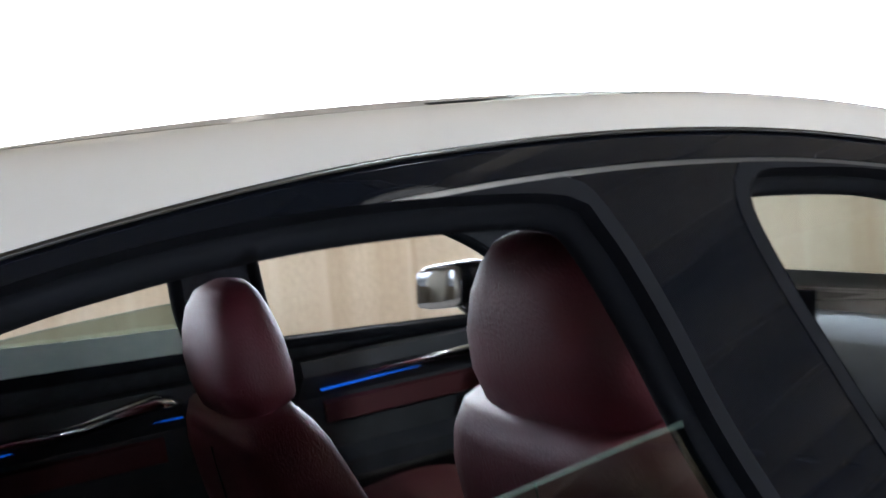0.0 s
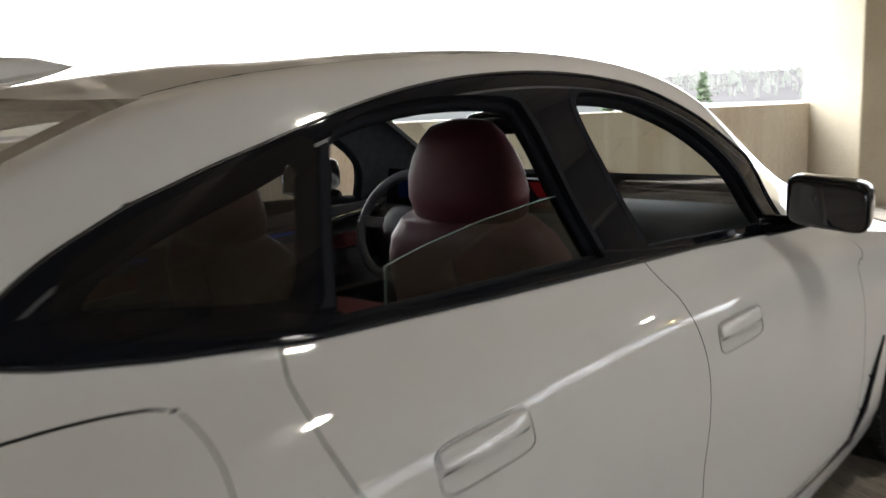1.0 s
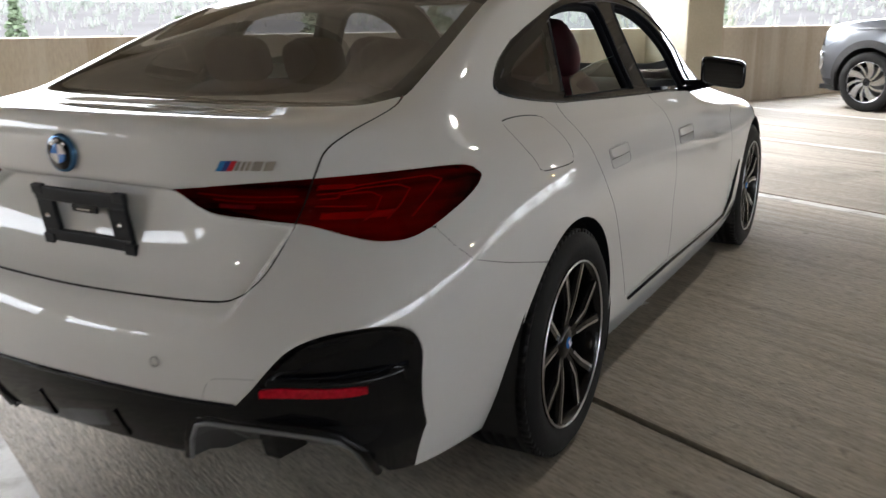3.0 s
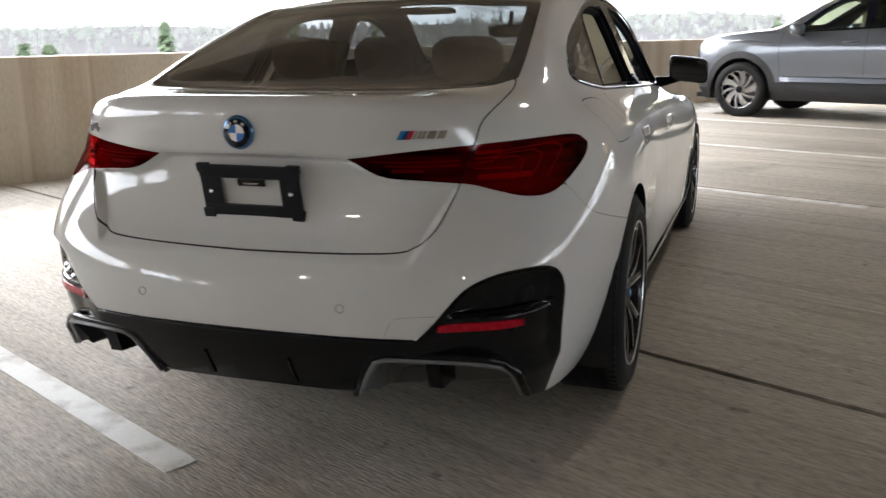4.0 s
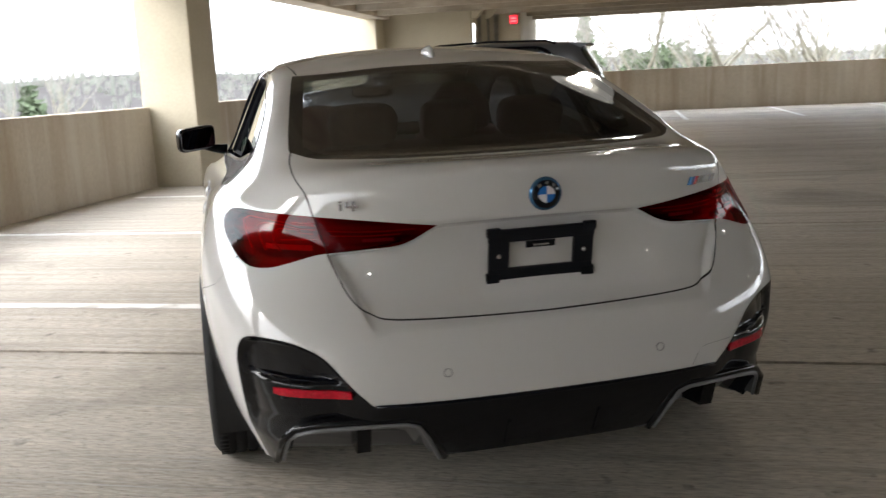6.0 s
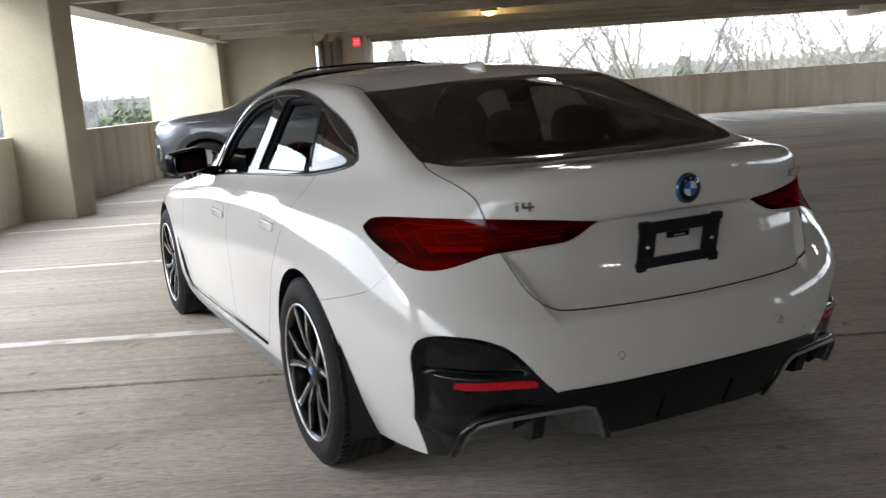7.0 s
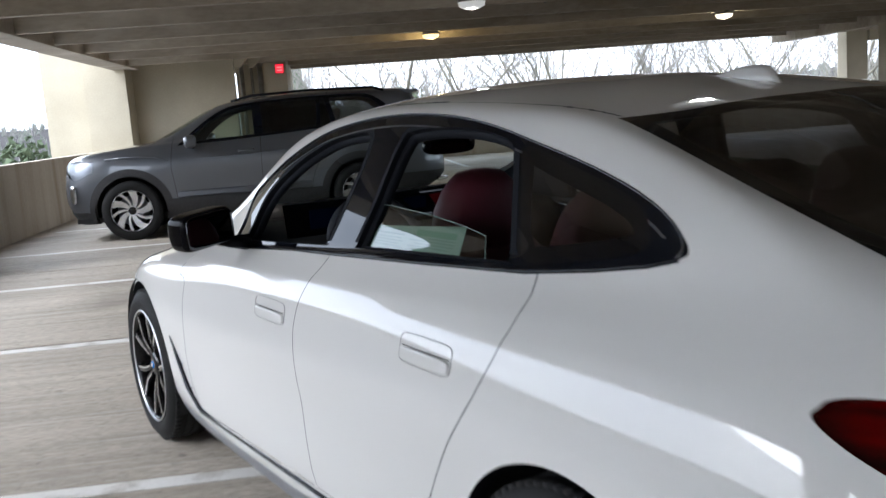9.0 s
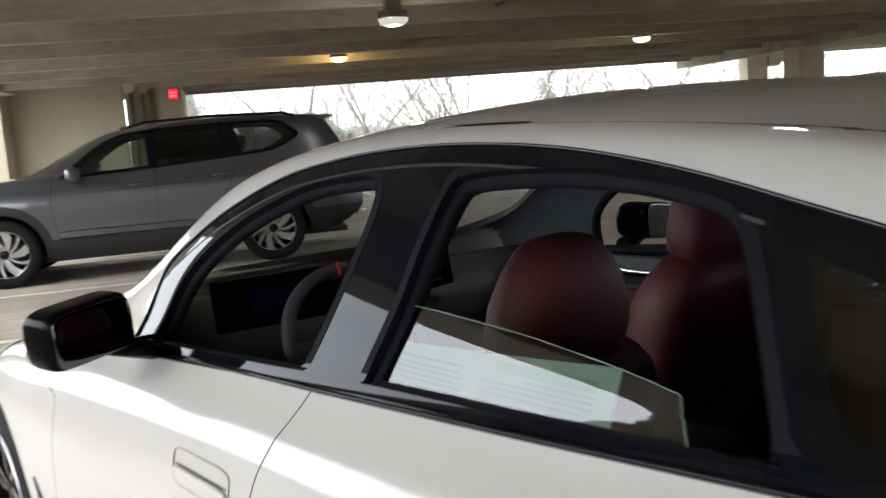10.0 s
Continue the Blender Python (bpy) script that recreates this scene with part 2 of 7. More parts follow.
# outer parapet along the stalls, and the far one
put("wall_west", boxed(U0 - 0.2, U0, V0, 20.2, -0.3, 1.07, bevel=0.012), CONCRETE, "stained precast concrete parapet wall")
put("wall_north", boxed(-2.0, U1, V1, V1 + 0.2, -0.3, 1.24, bevel=0.012), CONCRETE, "stained precast concrete parapet wall at the far end")
# added out of view: shuts off south light and its reflections in the tail
put("wall_unseen_south", boxed(U0, U1, V0 - 0.2, V0, -0.3, 3.448, bevel=0.012), CONCRETE, "added concrete end wall out of view, keeping light off the tail")
put("wall_east", boxed(U1, U1 + 0.2, -5.0, V1, -0.3, 1.1, bevel=0.012), CONCRETE, "precast concrete parapet wall")
# also added unseen; full height here so the tailgate mirrors no bright opening
put("wall_unseen_southeast", boxed(U1, U1 + 0.2, V0, -5.004, -0.3, 3.148, bevel=0.012), CONCRETE, "added concrete wall out of view, blocking light from the southeast")

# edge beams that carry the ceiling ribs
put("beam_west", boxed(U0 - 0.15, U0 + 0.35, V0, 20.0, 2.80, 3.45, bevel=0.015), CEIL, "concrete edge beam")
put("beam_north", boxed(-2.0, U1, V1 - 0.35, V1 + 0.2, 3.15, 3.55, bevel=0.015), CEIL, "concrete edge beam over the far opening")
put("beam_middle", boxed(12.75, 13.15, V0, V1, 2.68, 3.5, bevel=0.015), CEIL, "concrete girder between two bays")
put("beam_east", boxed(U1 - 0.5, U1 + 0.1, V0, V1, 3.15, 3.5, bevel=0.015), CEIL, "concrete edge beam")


def column(u0, u1, v0, v1, top, name="concrete_column"):
    ob = obj(name, boxed(u0, u1, v0, v1, -0.1, top, bevel=0.02), CREAM)
    ob.matrix_world = GM
    return tagged(ob, "square cream-painted concrete column on the parking deck", "column", "columns of the deck", "structure")


for v in (-35.46, -24.49, -13.52, -2.55, 8.42):
    column(U0 - 0.1, U0 + 0.67, v - 0.36, v + 0.36, 2.83)
for v in (-35.46, -24.49, -13.52, -2.55, 8.42, 19.4):
    column(12.6, 13.3, v - 0.33, v + 0.33, 2.7)
for u in (15.4,):
    column(u - 0.35, u + 0.35, V1 - 0.3, V1 + 0.25, 3.3)

# stair tower at the end of the stalls
tower = bmesh.new()
box(tower, -7.4, -6.35, 19.9, 22.0, -3, 4.2)
box(tower, -6.4, -5.5, 19.5, 22.0, -3, 3.4)
put("wall_stair", tower, CREAM, "cream-painted concrete stair tower")
put("wall_end", boxed(-5.5, -3.2, 20.3, 20.6, -0.1, 3.45), CREAM, "cream-painted concrete end wall")
put("wall_return", boxed(-3.2, -2.0, 20.9, V1, -0.1, 3.45), CREAM, "cream-painted concrete wall beside the exit")

for i, v in enumerate([-3.65, -1.0, 1.65, 4.3, 6.95, 9.6, 12.25, 14.9, 17.55]):
    ob = put("parking_line", boxed(U0 + 0.3, 0.22 if v != 1.65 else 0.02, v - 0.052, v + 0.052, 0.0015, 0.004), LINE)
    tagged(ob, "worn white painted stall line on the floor", "road marking", "stall lines")
for u in (-0.6, 2.1, 4.8, 7.5, 10.2, 12.9):
    ob = put("parking_line", boxed(u - 0.052, u + 0.052, V1 - 5.7, V1 - 0.3, 0.0015, 0.004), LINE)
    tagged(ob, "worn white painted stall line on the floor", "road marking", "stall lines")


# ---------------------------------------------------------------- fittings of the deck
HOOD = vary(material("lamp_hood_grey", (0.20, 0.19, 0.17), 0.5), (0.15, 0.14, 0.12), (0.24, 0.23, 0.21), 8)
for lu, lv, lz, tone in lamp_spots:
    lampt = thing("ceiling_lamp", ("round ceiling lamp with a glowing amber diffuser", "round ceiling lamp with a glowing diffuser")[0 if tone == 1 else 1], "ceiling lamp", GM @ pose(lu, lv, lz), "ceiling lamps")
    b = bmesh.new()
    lathe(b, [(0.0, 0.07), (0.15, 0.07), (0.175, 0.0), (0.165, -0.01), (0.15, 0.0)], 36)
    part("hood", b, HOOD, lampt, smooth=True)
    b = bmesh.new()
    lathe(b, [(0.165, -0.005), (0.15, -0.055), (0.09, -0.085), (0.0, -0.095)], 36)
    d = part("diffuser", b, material("lamp_diffuser", (0.25, 0.24, 0.21) if tone == 0 else (0.7, 0.6, 0.4), 0.4, emit=lamp_tones[tone], strength=0.15 if tone == 0 else 0.8), lampt, smooth=True)
    d.visible_shadow = False
    part("stem", boxed(-0.085, 0.085, -0.085, 0.085, 0.06, 3.46 - lz, bevel=0.01), HOOD, lampt)

# exit sign by the far opening
ex = thing("exit_sign", "small square lit red exit sign under the ceiling", "sign", GM @ pose(-2.15, 20.75, 2.66))
part("sign_box", boxed(-0.105, 0.105, -0.05, 0.05, -0.115, 0.115, bevel=0.01), BLACK, ex)
part("sign_face", boxed(-0.095, 0.095, -0.056, -0.051, -0.105, 0.105), material("red_sign_glow", (0.6, 0.02, 0.03), 0.4, emit=(1.0, 0.02, 0.04), strength=0.45), ex, "glowing red sign face")
part("sign_bracket", boxed(-0.012, 0.012, -0.012, 0.012, 0.15, 0.5), HOOD, ex)
for i, z in enumerate((0.03, -0.04)):
    part("sign_bar", boxed(-0.065, 0.065, -0.059, -0.056, z - 0.012, z + 0.012), material("sign_bar_light", (0.8, 0.3, 0.3), 0.4, emit=(1.0, 0.25, 0.22), strength=0.4), ex)

# pipes, brackets and corbels at the end wall
PIPE = vary(material("grey_steel_pipe", (0.22, 0.21, 0.19), 0.45, 0.5), (0.16, 0.15, 0.13), (0.27, 0.26, 0.24), 7)
for u, v, r, top in ((-3.05, 20.72, 0.05, 3.4), (-2.82, 20.76, 0.035, 3.4), (-2.62, 20.8, 0.06, 3.4)):
    b = bmesh.new()
    tube(b, [(u, v, 0.0), (u, v, 1.2), (u, v, top)], r, 12)
    ob = put("standpipe", b, PIPE, "", "", True)
    tagged(ob, "grey steel standpipe running up the wall", "pipe", "pipes by the exit")
    for z in (0.8, 1.9, 2.8):
        c = bmesh.new()
        lathe(c, [(r, -0.03), (r + 0.018, -0.03), (r + 0.018, 0.03), (r, 0.03)], 14, Matrix.Translation((u, v, z)))
        part("pipe_collar", c, PIPE, ob)
for i, (u, v) in enumerate(((-3.0, 20.2), (-2.72, 20.75), (-2.45, 21.3))):
    b = bmesh.new()
    prism(b, [(0, 3.44), (0, 2.72), (0.12, 2.72), (0.30, 2.92), (0.30, 3.44)], Matrix(((1, 0, 0, u - 0.15), (0, 0, 1, v - 0.12), (0, 1, 0, 0), (0, 0, 0, 1))), 0.24)
    ob = put("corbel", b, CREAM, "", "structure")
b = bmesh.new()
prism(b, [(0, 3.44), (0, 2.55), (0.35, 2.55), (0.75, 2.95), (0.75, 3.44)], Matrix(((1, 0, 0, 15.75), (0, 0, 1, 25.1), (0, 1, 0, 0), (0, 0, 0, 1))), 0.5)
put("corbel", b, CREAM, "", "structure")
b = bmesh.new()
tube(b, [(2.6, -39.5, 3.02), (2.6, 6, 3.02), (2.6, 24.8, 3.02)], 0.03, 8)
tagged(put("sprinkler_pipe", b, PIPE, "", ""), "thin grey pipe under the ceiling ribs", "pipe")
part_cam = thing("ceiling_camera", "small dark box hanging under the far beam", "camera", GM @ pose(-0.6, 23.5, 3.05))
part("camera_box", boxed(-0.07, 0.07, -0.12, 0.12, -0.10, 0.10, bevel=0.02), BLACK, part_cam)
part("camera_stem", boxed(-0.02, 0.02, -0.02, 0.02, 0.08, 0.45), HOOD, part_cam)

# ---------------------------------------------------------------- outside
GROUND = vary(material("far_ground", (0.16, 0.15, 0.11), 0.95), (0.045, 0.044, 0.028), (0.085, 0.077, 0.06), 0.02, detail=8)
gbm = bmesh.new()
bmesh.ops.create_grid(gbm, x_segments=8, y_segments=8, size=1800)
ground = obj("ground", gbm, GROUND, None, "winter grass and bare ground round the deck")
ground.matrix_world = pose(0, 0, -6.5)
tagged(ground, kind="structure")
lotb = boxed(-90, 60, -70, 70, -6.6, -6.44)
put("road", lotb, vary(material("pale_asphalt", (0.24, 0.235, 0.225), 0.9), (0.19, 0.185, 0.18), (0.28, 0.275, 0.265), 0.2), "pale worn asphalt lot round the deck")

BARK = vary(material("grey_brown_bark", (0.16, 0.14, 0.11), 0.9), (0.10, 0.092, 0.068), (0.19, 0.178, 0.135), 3)
TWIG = material("twig_brown", (0.17, 0.16, 0.14), 0.9)
rng = random.Random(5)


def bare_tree(height, seed):
    """A leafless tree: trunk, limbs and a haze of twigs."""
    r = random.Random(seed)
    wood, twigs = bmesh.new(), bmesh.new()

    def grow(p, d, length, rad, depth):
        pts, rs = [p], [rad]
        q = p.copy()
        for i in range(4):
            d = (d + Vector((r.uniform(-0.16, 0.16), r.uniform(-0.16, 0.16), r.uniform(-0.02, 0.14)))).normalized()
            q = q + d * length / 4
            pts.append(q.copy())
            rs.append(max(0.009, rad * (1 - 0.40 * (i + 1) / 4)))
        tube(wood if depth < 3 else twigs, pts, rs, 7 if depth < 2 else (5 if depth < 3 else 3), caps=False)
        if depth >= 4:
            return
        kids = 3 if depth == 0 else r.choice((2, 3, 3))
        for k in range(kids + (2 if depth in (1, 2) else 0)):
            at = pts[-1] if k < kids else pts[r.choice((2, 3))]
            a = r.uniform(0, 2 * math.pi)
            side = Vector((math.cos(a), math.sin(a), 0))
            nd = (d * r.uniform(0.7, 1.0) + side * r.uniform(0.30, 0.75)).normalized()
            grow(at, nd, length * r.uniform(0.62, 0.88), rs[-1] * r.uniform(0.45, 0.72), depth + 1)
    grow(Vector((0, 0, 0)), Vector((r.uniform(-0.05, 0.05), r.uniform(-0.05, 0.05), 1)), height * 0.30, height * 0.024, 0)
    return wood, twigs


tree_stock = []
for i, (h, seed) in enumerate(((15, 3), (16, 11), (14, 29))):
    wood, twigs = bare_tree(h, seed)
    t = thing("bare_tree", "tall leafless deciduous tree with spreading grey-brown branches", "tree", pose(0, 0, -200), "bare trees")
    part("trunk", wood, BARK, t, smooth=True)
    part("crown", twigs, TWIG, t, "haze of thin bare twigs")
    tree_stock.append(t)
spots = [(-1.5, 40), (2.0, 34), (5.0, 37), (8.0, 33.5), (10.5, 36), (13.5, 34), (17.0, 37), (20.0, 34), (25.0, 38), (33.0, 41), (39.0, 46), (45.0, 42), (52.0, 40), (4.0, 58), (13.0, 62), (24.0, 60), (36.0, 63), (48.0, 58), (-2.0, 49), (1.0, 46), (6.5, 48), (9.5, 52), (12.0, 47), (15.5, 50), (19.0, 47), (23.0, 50), (29.0, 48), (34.0, 52), (41.0, 55),
         (-33.0, 45.0), (-52.0, 60.0), (40.0, -8.0), (42.0, -22.0), (38.0, 6.0), (44.0, 16.0)]
for i, (u, v) in enumerate(spots):
    t = tree_stock[i % 3]
    m = GM @ pose(u + rng.uniform(-1, 1), v + rng.uniform(-1, 1), -6.5, 0, 0, rng.uniform(0, 360))
    if i < 3:
        t.matrix_world = m
    else:
        copy_thing(t, m)

FIR = vary(material("fir_green", (0.07, 0.10, 0.05), 0.95, specular=0.1), (0.070, 0.092, 0.055), (0.105, 0.130, 0.080), 2)


def conifer(h, w, seed):
    r = random.Random(seed)
    b = bmesh.new()
    for i in range(420):
        z = h * (1 - (1 - r.random()) ** 1.6) * 0.97 + 0.03 * h
        rad = w * (1 - z / h) * r.uniform(0.55, 1.08) + 0.05
        a = r.uniform(0, 2 * math.pi)
        c = Vector((rad * math.cos(a), rad * math.sin(a), z - rad * 0.25))
        s = 0.14 * w + 0.12
        n = [c + Vector((r.uniform(-s, s), r.uniform(-s, s), r.uniform(-s, s) * 0.7)) for _ in range(4)]
        vs = [b.verts.new(p) for p in n]
        for q in ((0, 1, 2), (0, 2, 3), (0, 3, 1), (1, 3, 2)):
            b.faces.new([vs[k] for k in q])
    trunk = bmesh.new()
    tube(trunk, [(0, 0, 0), (0, 0, h * 0.8)], [0.12 * w + 0.05, 0.03], 6)
    return b, trunk


fir_stock = []
for h, w, seed in ((9, 2.4, 1), (7, 3.0, 2)):
    b, trunk = conifer(h, w, seed)
    t = thing("conifer", "dark green conifer with ragged boughs", "tree", None, "conifers")
    part("trunk", trunk, BARK, t)
    part("crown", b, FIR, t, "ragged green boughs")
    fir_stock.append(t)
fspots = [(-2.5, 52), (-34, 92), (1.0, 66), (18.0, 70), (21.0, 74), (30.0, 80), (-70, 52), (-76, 58), (-80, 44), (-88, 36), (-95, 20), (-85, 70), (-98, 12), (-104, 40), (-92, 82), (10, 84)]
for i, (u, v) in enumerate(fspots):
    m = GM @ pose(u, v, -6.5, 0, 0, rng.uniform(0, 360))
    t = fir_stock[i % 2]
    if i < 2:
        t.matrix_world = m
    else:
        copy_thing(t, m)
for u, v, k, scale in ((-4.2, 116.8, 0, 1.65), (-57.3, 71.9, 1, 1.24), (-54.1, 74.3, 1, 1.21)):
    copy_thing(fir_stock[k], GM @ pose(u, v, -6.5, 0, 0, 40 * u) @ Matrix.Scale(scale, 4))

# round evergreen crowns outside the parapet
r = random.Random(77)
b = bmesh.new()
for i in range(900):
    a, e = r.uniform(0, 2 * math.pi), math.asin(r.uniform(-0.4, 1))
    k = r.uniform(0.72, 1.06) * (1 + 0.12 * math.sin(5 * a + 3 * e))
    c = Vector((1.05 * k * math.cos(e) * math.cos(a), 1.05 * k * math.cos(e) * math.sin(a), 6.5 + 1.35 * k * math.sin(e)))
    vs = [b.verts.new(c + Vector((r.uniform(-0.12, 0.12), r.uniform(-0.12, 0.12), r.uniform(-0.10, 0.14)))) for _ in range(4)]
    for q in ((0, 1, 2), (0, 2, 3), (0, 3, 1), (1, 3, 2)):
        b.faces.new([vs[k] for k in q])
ever = thing("evergreen_tree", "round-topped dark green evergreen tree outside the parapet", "tree", GM @ pose(-9.5, 24.3, -6.5), "evergreens outside the parapet")
part("crown", b, FIR, ever, "dense green foliage")
b = bmesh.new()
tube(b, [(0, 0, 0), (0.05, 0, 3.2), (0, 0, 6.4)], [0.16, 0.12, 0.05], 8)
part("trunk", b, BARK, ever)
for u, v, scale in ((-1.3, 41.9, 1.11), (1.9, 42.2, 1.09), (2.9, 41.7, 1.14), (4.4, 42.0, 1.04)):
    copy_thing(ever, GM @ pose(u, v, -6.5, 0, 0, 70 * u) @ Matrix.Scale(scale, 4))

# a low ridge all round, far behind the lot, with a ragged wood on it
rr = random.Random(21)
RING = 360
crest = [6.3 + 1.3 * math.sin(5 * a) + 1.0 * math.sin(11 * a + 2) + 0.5 * math.sin(23 * a + 1) for a in (2 * math.pi * i / RING for i in range(RING))]
rb_v, rb_f = [], []
for i in range(RING):
    a = 2 * math.pi * i / RING
    rb_v += [(220 * math.cos(a), 220 * math.sin(a), -7.0), (420 * math.cos(a), 420 * math.sin(a), crest[i]), (620 * math.cos(a), 620 * math.sin(a), -7.0)]
for i in range(RING):
    k, n = 3 * i, 3 * ((i + 1) % RING)
    rb_f += [(k + 1, n + 1, n, k), (k + 2, n + 2, n + 1, k + 1)]
ridge_me = bpy.data.meshes.new("ridge")
ridge_me.from_pydata(rb_v, [], rb_f)
RIDGE = vary(material("winter_hill", (0.15, 0.135, 0.115), 1.0, specular=0.0), (0.056, 0.053, 0.052), (0.070, 0.067, 0.066), 0.05, detail=9)
ridge_me.materials.append(RIDGE)
for p in ridge_me.polygons:
    p.use_smooth = True
tagged(new("ridge", ridge_me), "low brown winter ridge on the horizon", kind="structure")
wv, wf = [], []
for i in range(8500):
    a, f = rr.uniform(0, 2 * math.pi), rr.random() ** 0.45
    dist = 225 + 200 * f
    base = -7.0 + (crest[int(a / (2 * math.pi) * RING) % RING] + 7.0) * f
    green = rr.random() < 0.10
    h, w = rr.uniform(1.8, 3.4), rr.uniform(1.2, 2.6)
    cx, cy = dist * math.cos(a), dist * math.sin(a)
    for q in range(7):
        b, t = rr.uniform(0, 2 * math.pi), rr.uniform(0.15, 0.85)
        o = 0.5 * w * (1 - t * (0.9 if green else 0.35)) * rr.uniform(0.3, 1.0)
        x, y, z = cx + o * math.cos(b), cy + o * math.sin(b), base + h * t
        e = 0.16 * w
        k = len(wv)
        wv += [(x + e * math.cos(b + g), y + e * math.sin(b + g), z - rr.uniform(1.5, 3.5) * e) for g in (0, 2.1, 4.2)] + [(x, y, z + rr.uniform(3.0, 6.0) * e)]
        wf += [(k, k + 1, k + 3), (k + 1, k + 2, k + 3), (k + 2, k, k + 3)]
wood_me = bpy.data.meshes.new("far_wood")
wood_me.from_pydata(wv, [], wf)
# distance haze is put into the colour: paler than bare wood, low contrast
HAZED_WOOD = material("hazed_winter_wood", (0.16, 0.145, 0.125), 1.0, specular=0.0)
fn, fl, fp = nodes(HAZED_WOOD)
fg, fr_ = fn.new("ShaderNodeNewGeometry"), fn.new("ShaderNodeValToRGB")
fr_.color_ramp.elements[0].color, fr_.color_ramp.elements[1].color = (0.19, 0.177, 0.170, 1), (0.27, 0.255, 0.245, 1)
fr_.color_ramp.elements.new(0.93).color = (0.17, 0.19, 0.155, 1)
fl.new(fg.outputs["Random Per Island"], fr_.inputs["Fac"])
fl.new(fr_.outputs["Color"], fp.inputs["Base Color"])
wood_me.materials.append(HAZED_WOOD)
tagged(new("far_wood", wood_me), "bare winter woods on the far ridge, coloured pale for haze", "woods", kind="stuff")

# houses beyond the lot
SIDING = material("pale_siding", (0.45, 0.43, 0.40), 0.8)
ROOFING = vary(material("grey_shingle_roof", (0.16, 0.155, 0.155), 0.9), (0.12, 0.115, 0.115), (0.21, 0.2, 0.2), 1.5)
BRICK = vary(material("red_brick_far", (0.35, 0.12, 0.08), 0.9), (0.28, 0.09, 0.06), (0.40, 0.15, 0.10), 3)
DARK_PANE = material("dark_far_window", (0.03, 0.035, 0.04), 0.1)


def house(m, w, d, h, label, chimney=True):
    t = thing("house", label, "house", m, "houses beyond the deck")
    part("wall", boxed(-w / 2, w / 2, -d / 2, d / 2, 0, h), SIDING, t)
    b = bmesh.new()
    prism(b, [(-d / 2 - 0.5, h - 0.05), (0, h + d * 0.34), (d / 2 + 0.5, h - 0.05), (d / 2 + 0.5, h + 0.15), (0, h + d * 0.34 + 0.25), (-d / 2 - 0.5, h + 0.15)][:3] + [(0.0, h - 0.06)], Matrix(((0, 0, 1, -w / 2 - 0.4), (1, 0, 0, 0), (0, 1, 0, 0), (0, 0, 0, 1))), w + 0.8)
    roof = part("roof", b, ROOFING, t, "grey shingle roof")
    if chimney:
        part("chimney", boxed(w * 0.2, w * 0.2 + 0.9, -0.4, 0.5, h, h + d * 0.34 + 1.2), BRICK, roof, "red brick chimney")
    for sx in (-0.3, 0.0, 0.3):
        for sd in (-1, 1):
            win = part("window", boxed(sx * w - 0.5, sx * w + 0.5, min(sd * d / 2, sd * (d / 2 + 0.05)), max(sd * d / 2, sd * (d / 2 + 0.05)), 1.0, 2.3), LINE, t)
            part("pane", boxed(sx * w - 0.4, sx * w + 0.4, min(sd * (d / 2 + 0.05), sd * (d / 2 + 0.07)), max(sd * (d / 2 + 0.05), sd * (d / 2 + 0.07)), 1.1, 2.2), DARK_PANE, win)


for u, v, rz, w, d, ch in ((-62, 54, 20, 14, 9, False), (-58, 62, 30, 15, 10, False), (12, 88, 10, 14, 9, False), (30, 96, 50, 16, 10, False)):
    house(GM @ pose(u, v, -6.5, 0, 0, rz), w, d, 2.6, "low grey-roofed house with pale walls beyond the deck", ch)

# a low neighbouring deck with parked cars, seen past the tail
nd = thing("parking_structure", "low pale concrete parking structure across the lot", "building", GM @ pose(-62, -14, -6.5, 0, 0, 4))
for z in (3.0, 6.2):
    part("slab", boxed(-9, 9, -22, 22, z, z + 0.5), CREAM, nd)
    part("rail_wall", boxed(8.8, 9, -22, 22, z + 0.5, z + 1.4), CREAM, nd)
for y in range(-21, 22, 6):
    part("post", boxed(8.3, 8.8, y - 0.3, y + 0.3, 0, 6.2), CREAM, nd)

# ---------------------------------------------------------------- the white fastback: body surface
# A spline cage, half the body: each row runs from the middle of the tail round the side to the middle of the nose.
SIDE_Y = (-0.28, 0.22, 0.8, 1.4, 1.95, 2.42, 2.9)


def cage_row(tail, xs, zs, nose):
    """tail and nose: control points (x, y, z); xs, zs: half-width and height of the row at the stations of the side."""
    return tail + [(x, y, z) for x, y, z in zip(xs, SIDE_Y, zs)] + nose


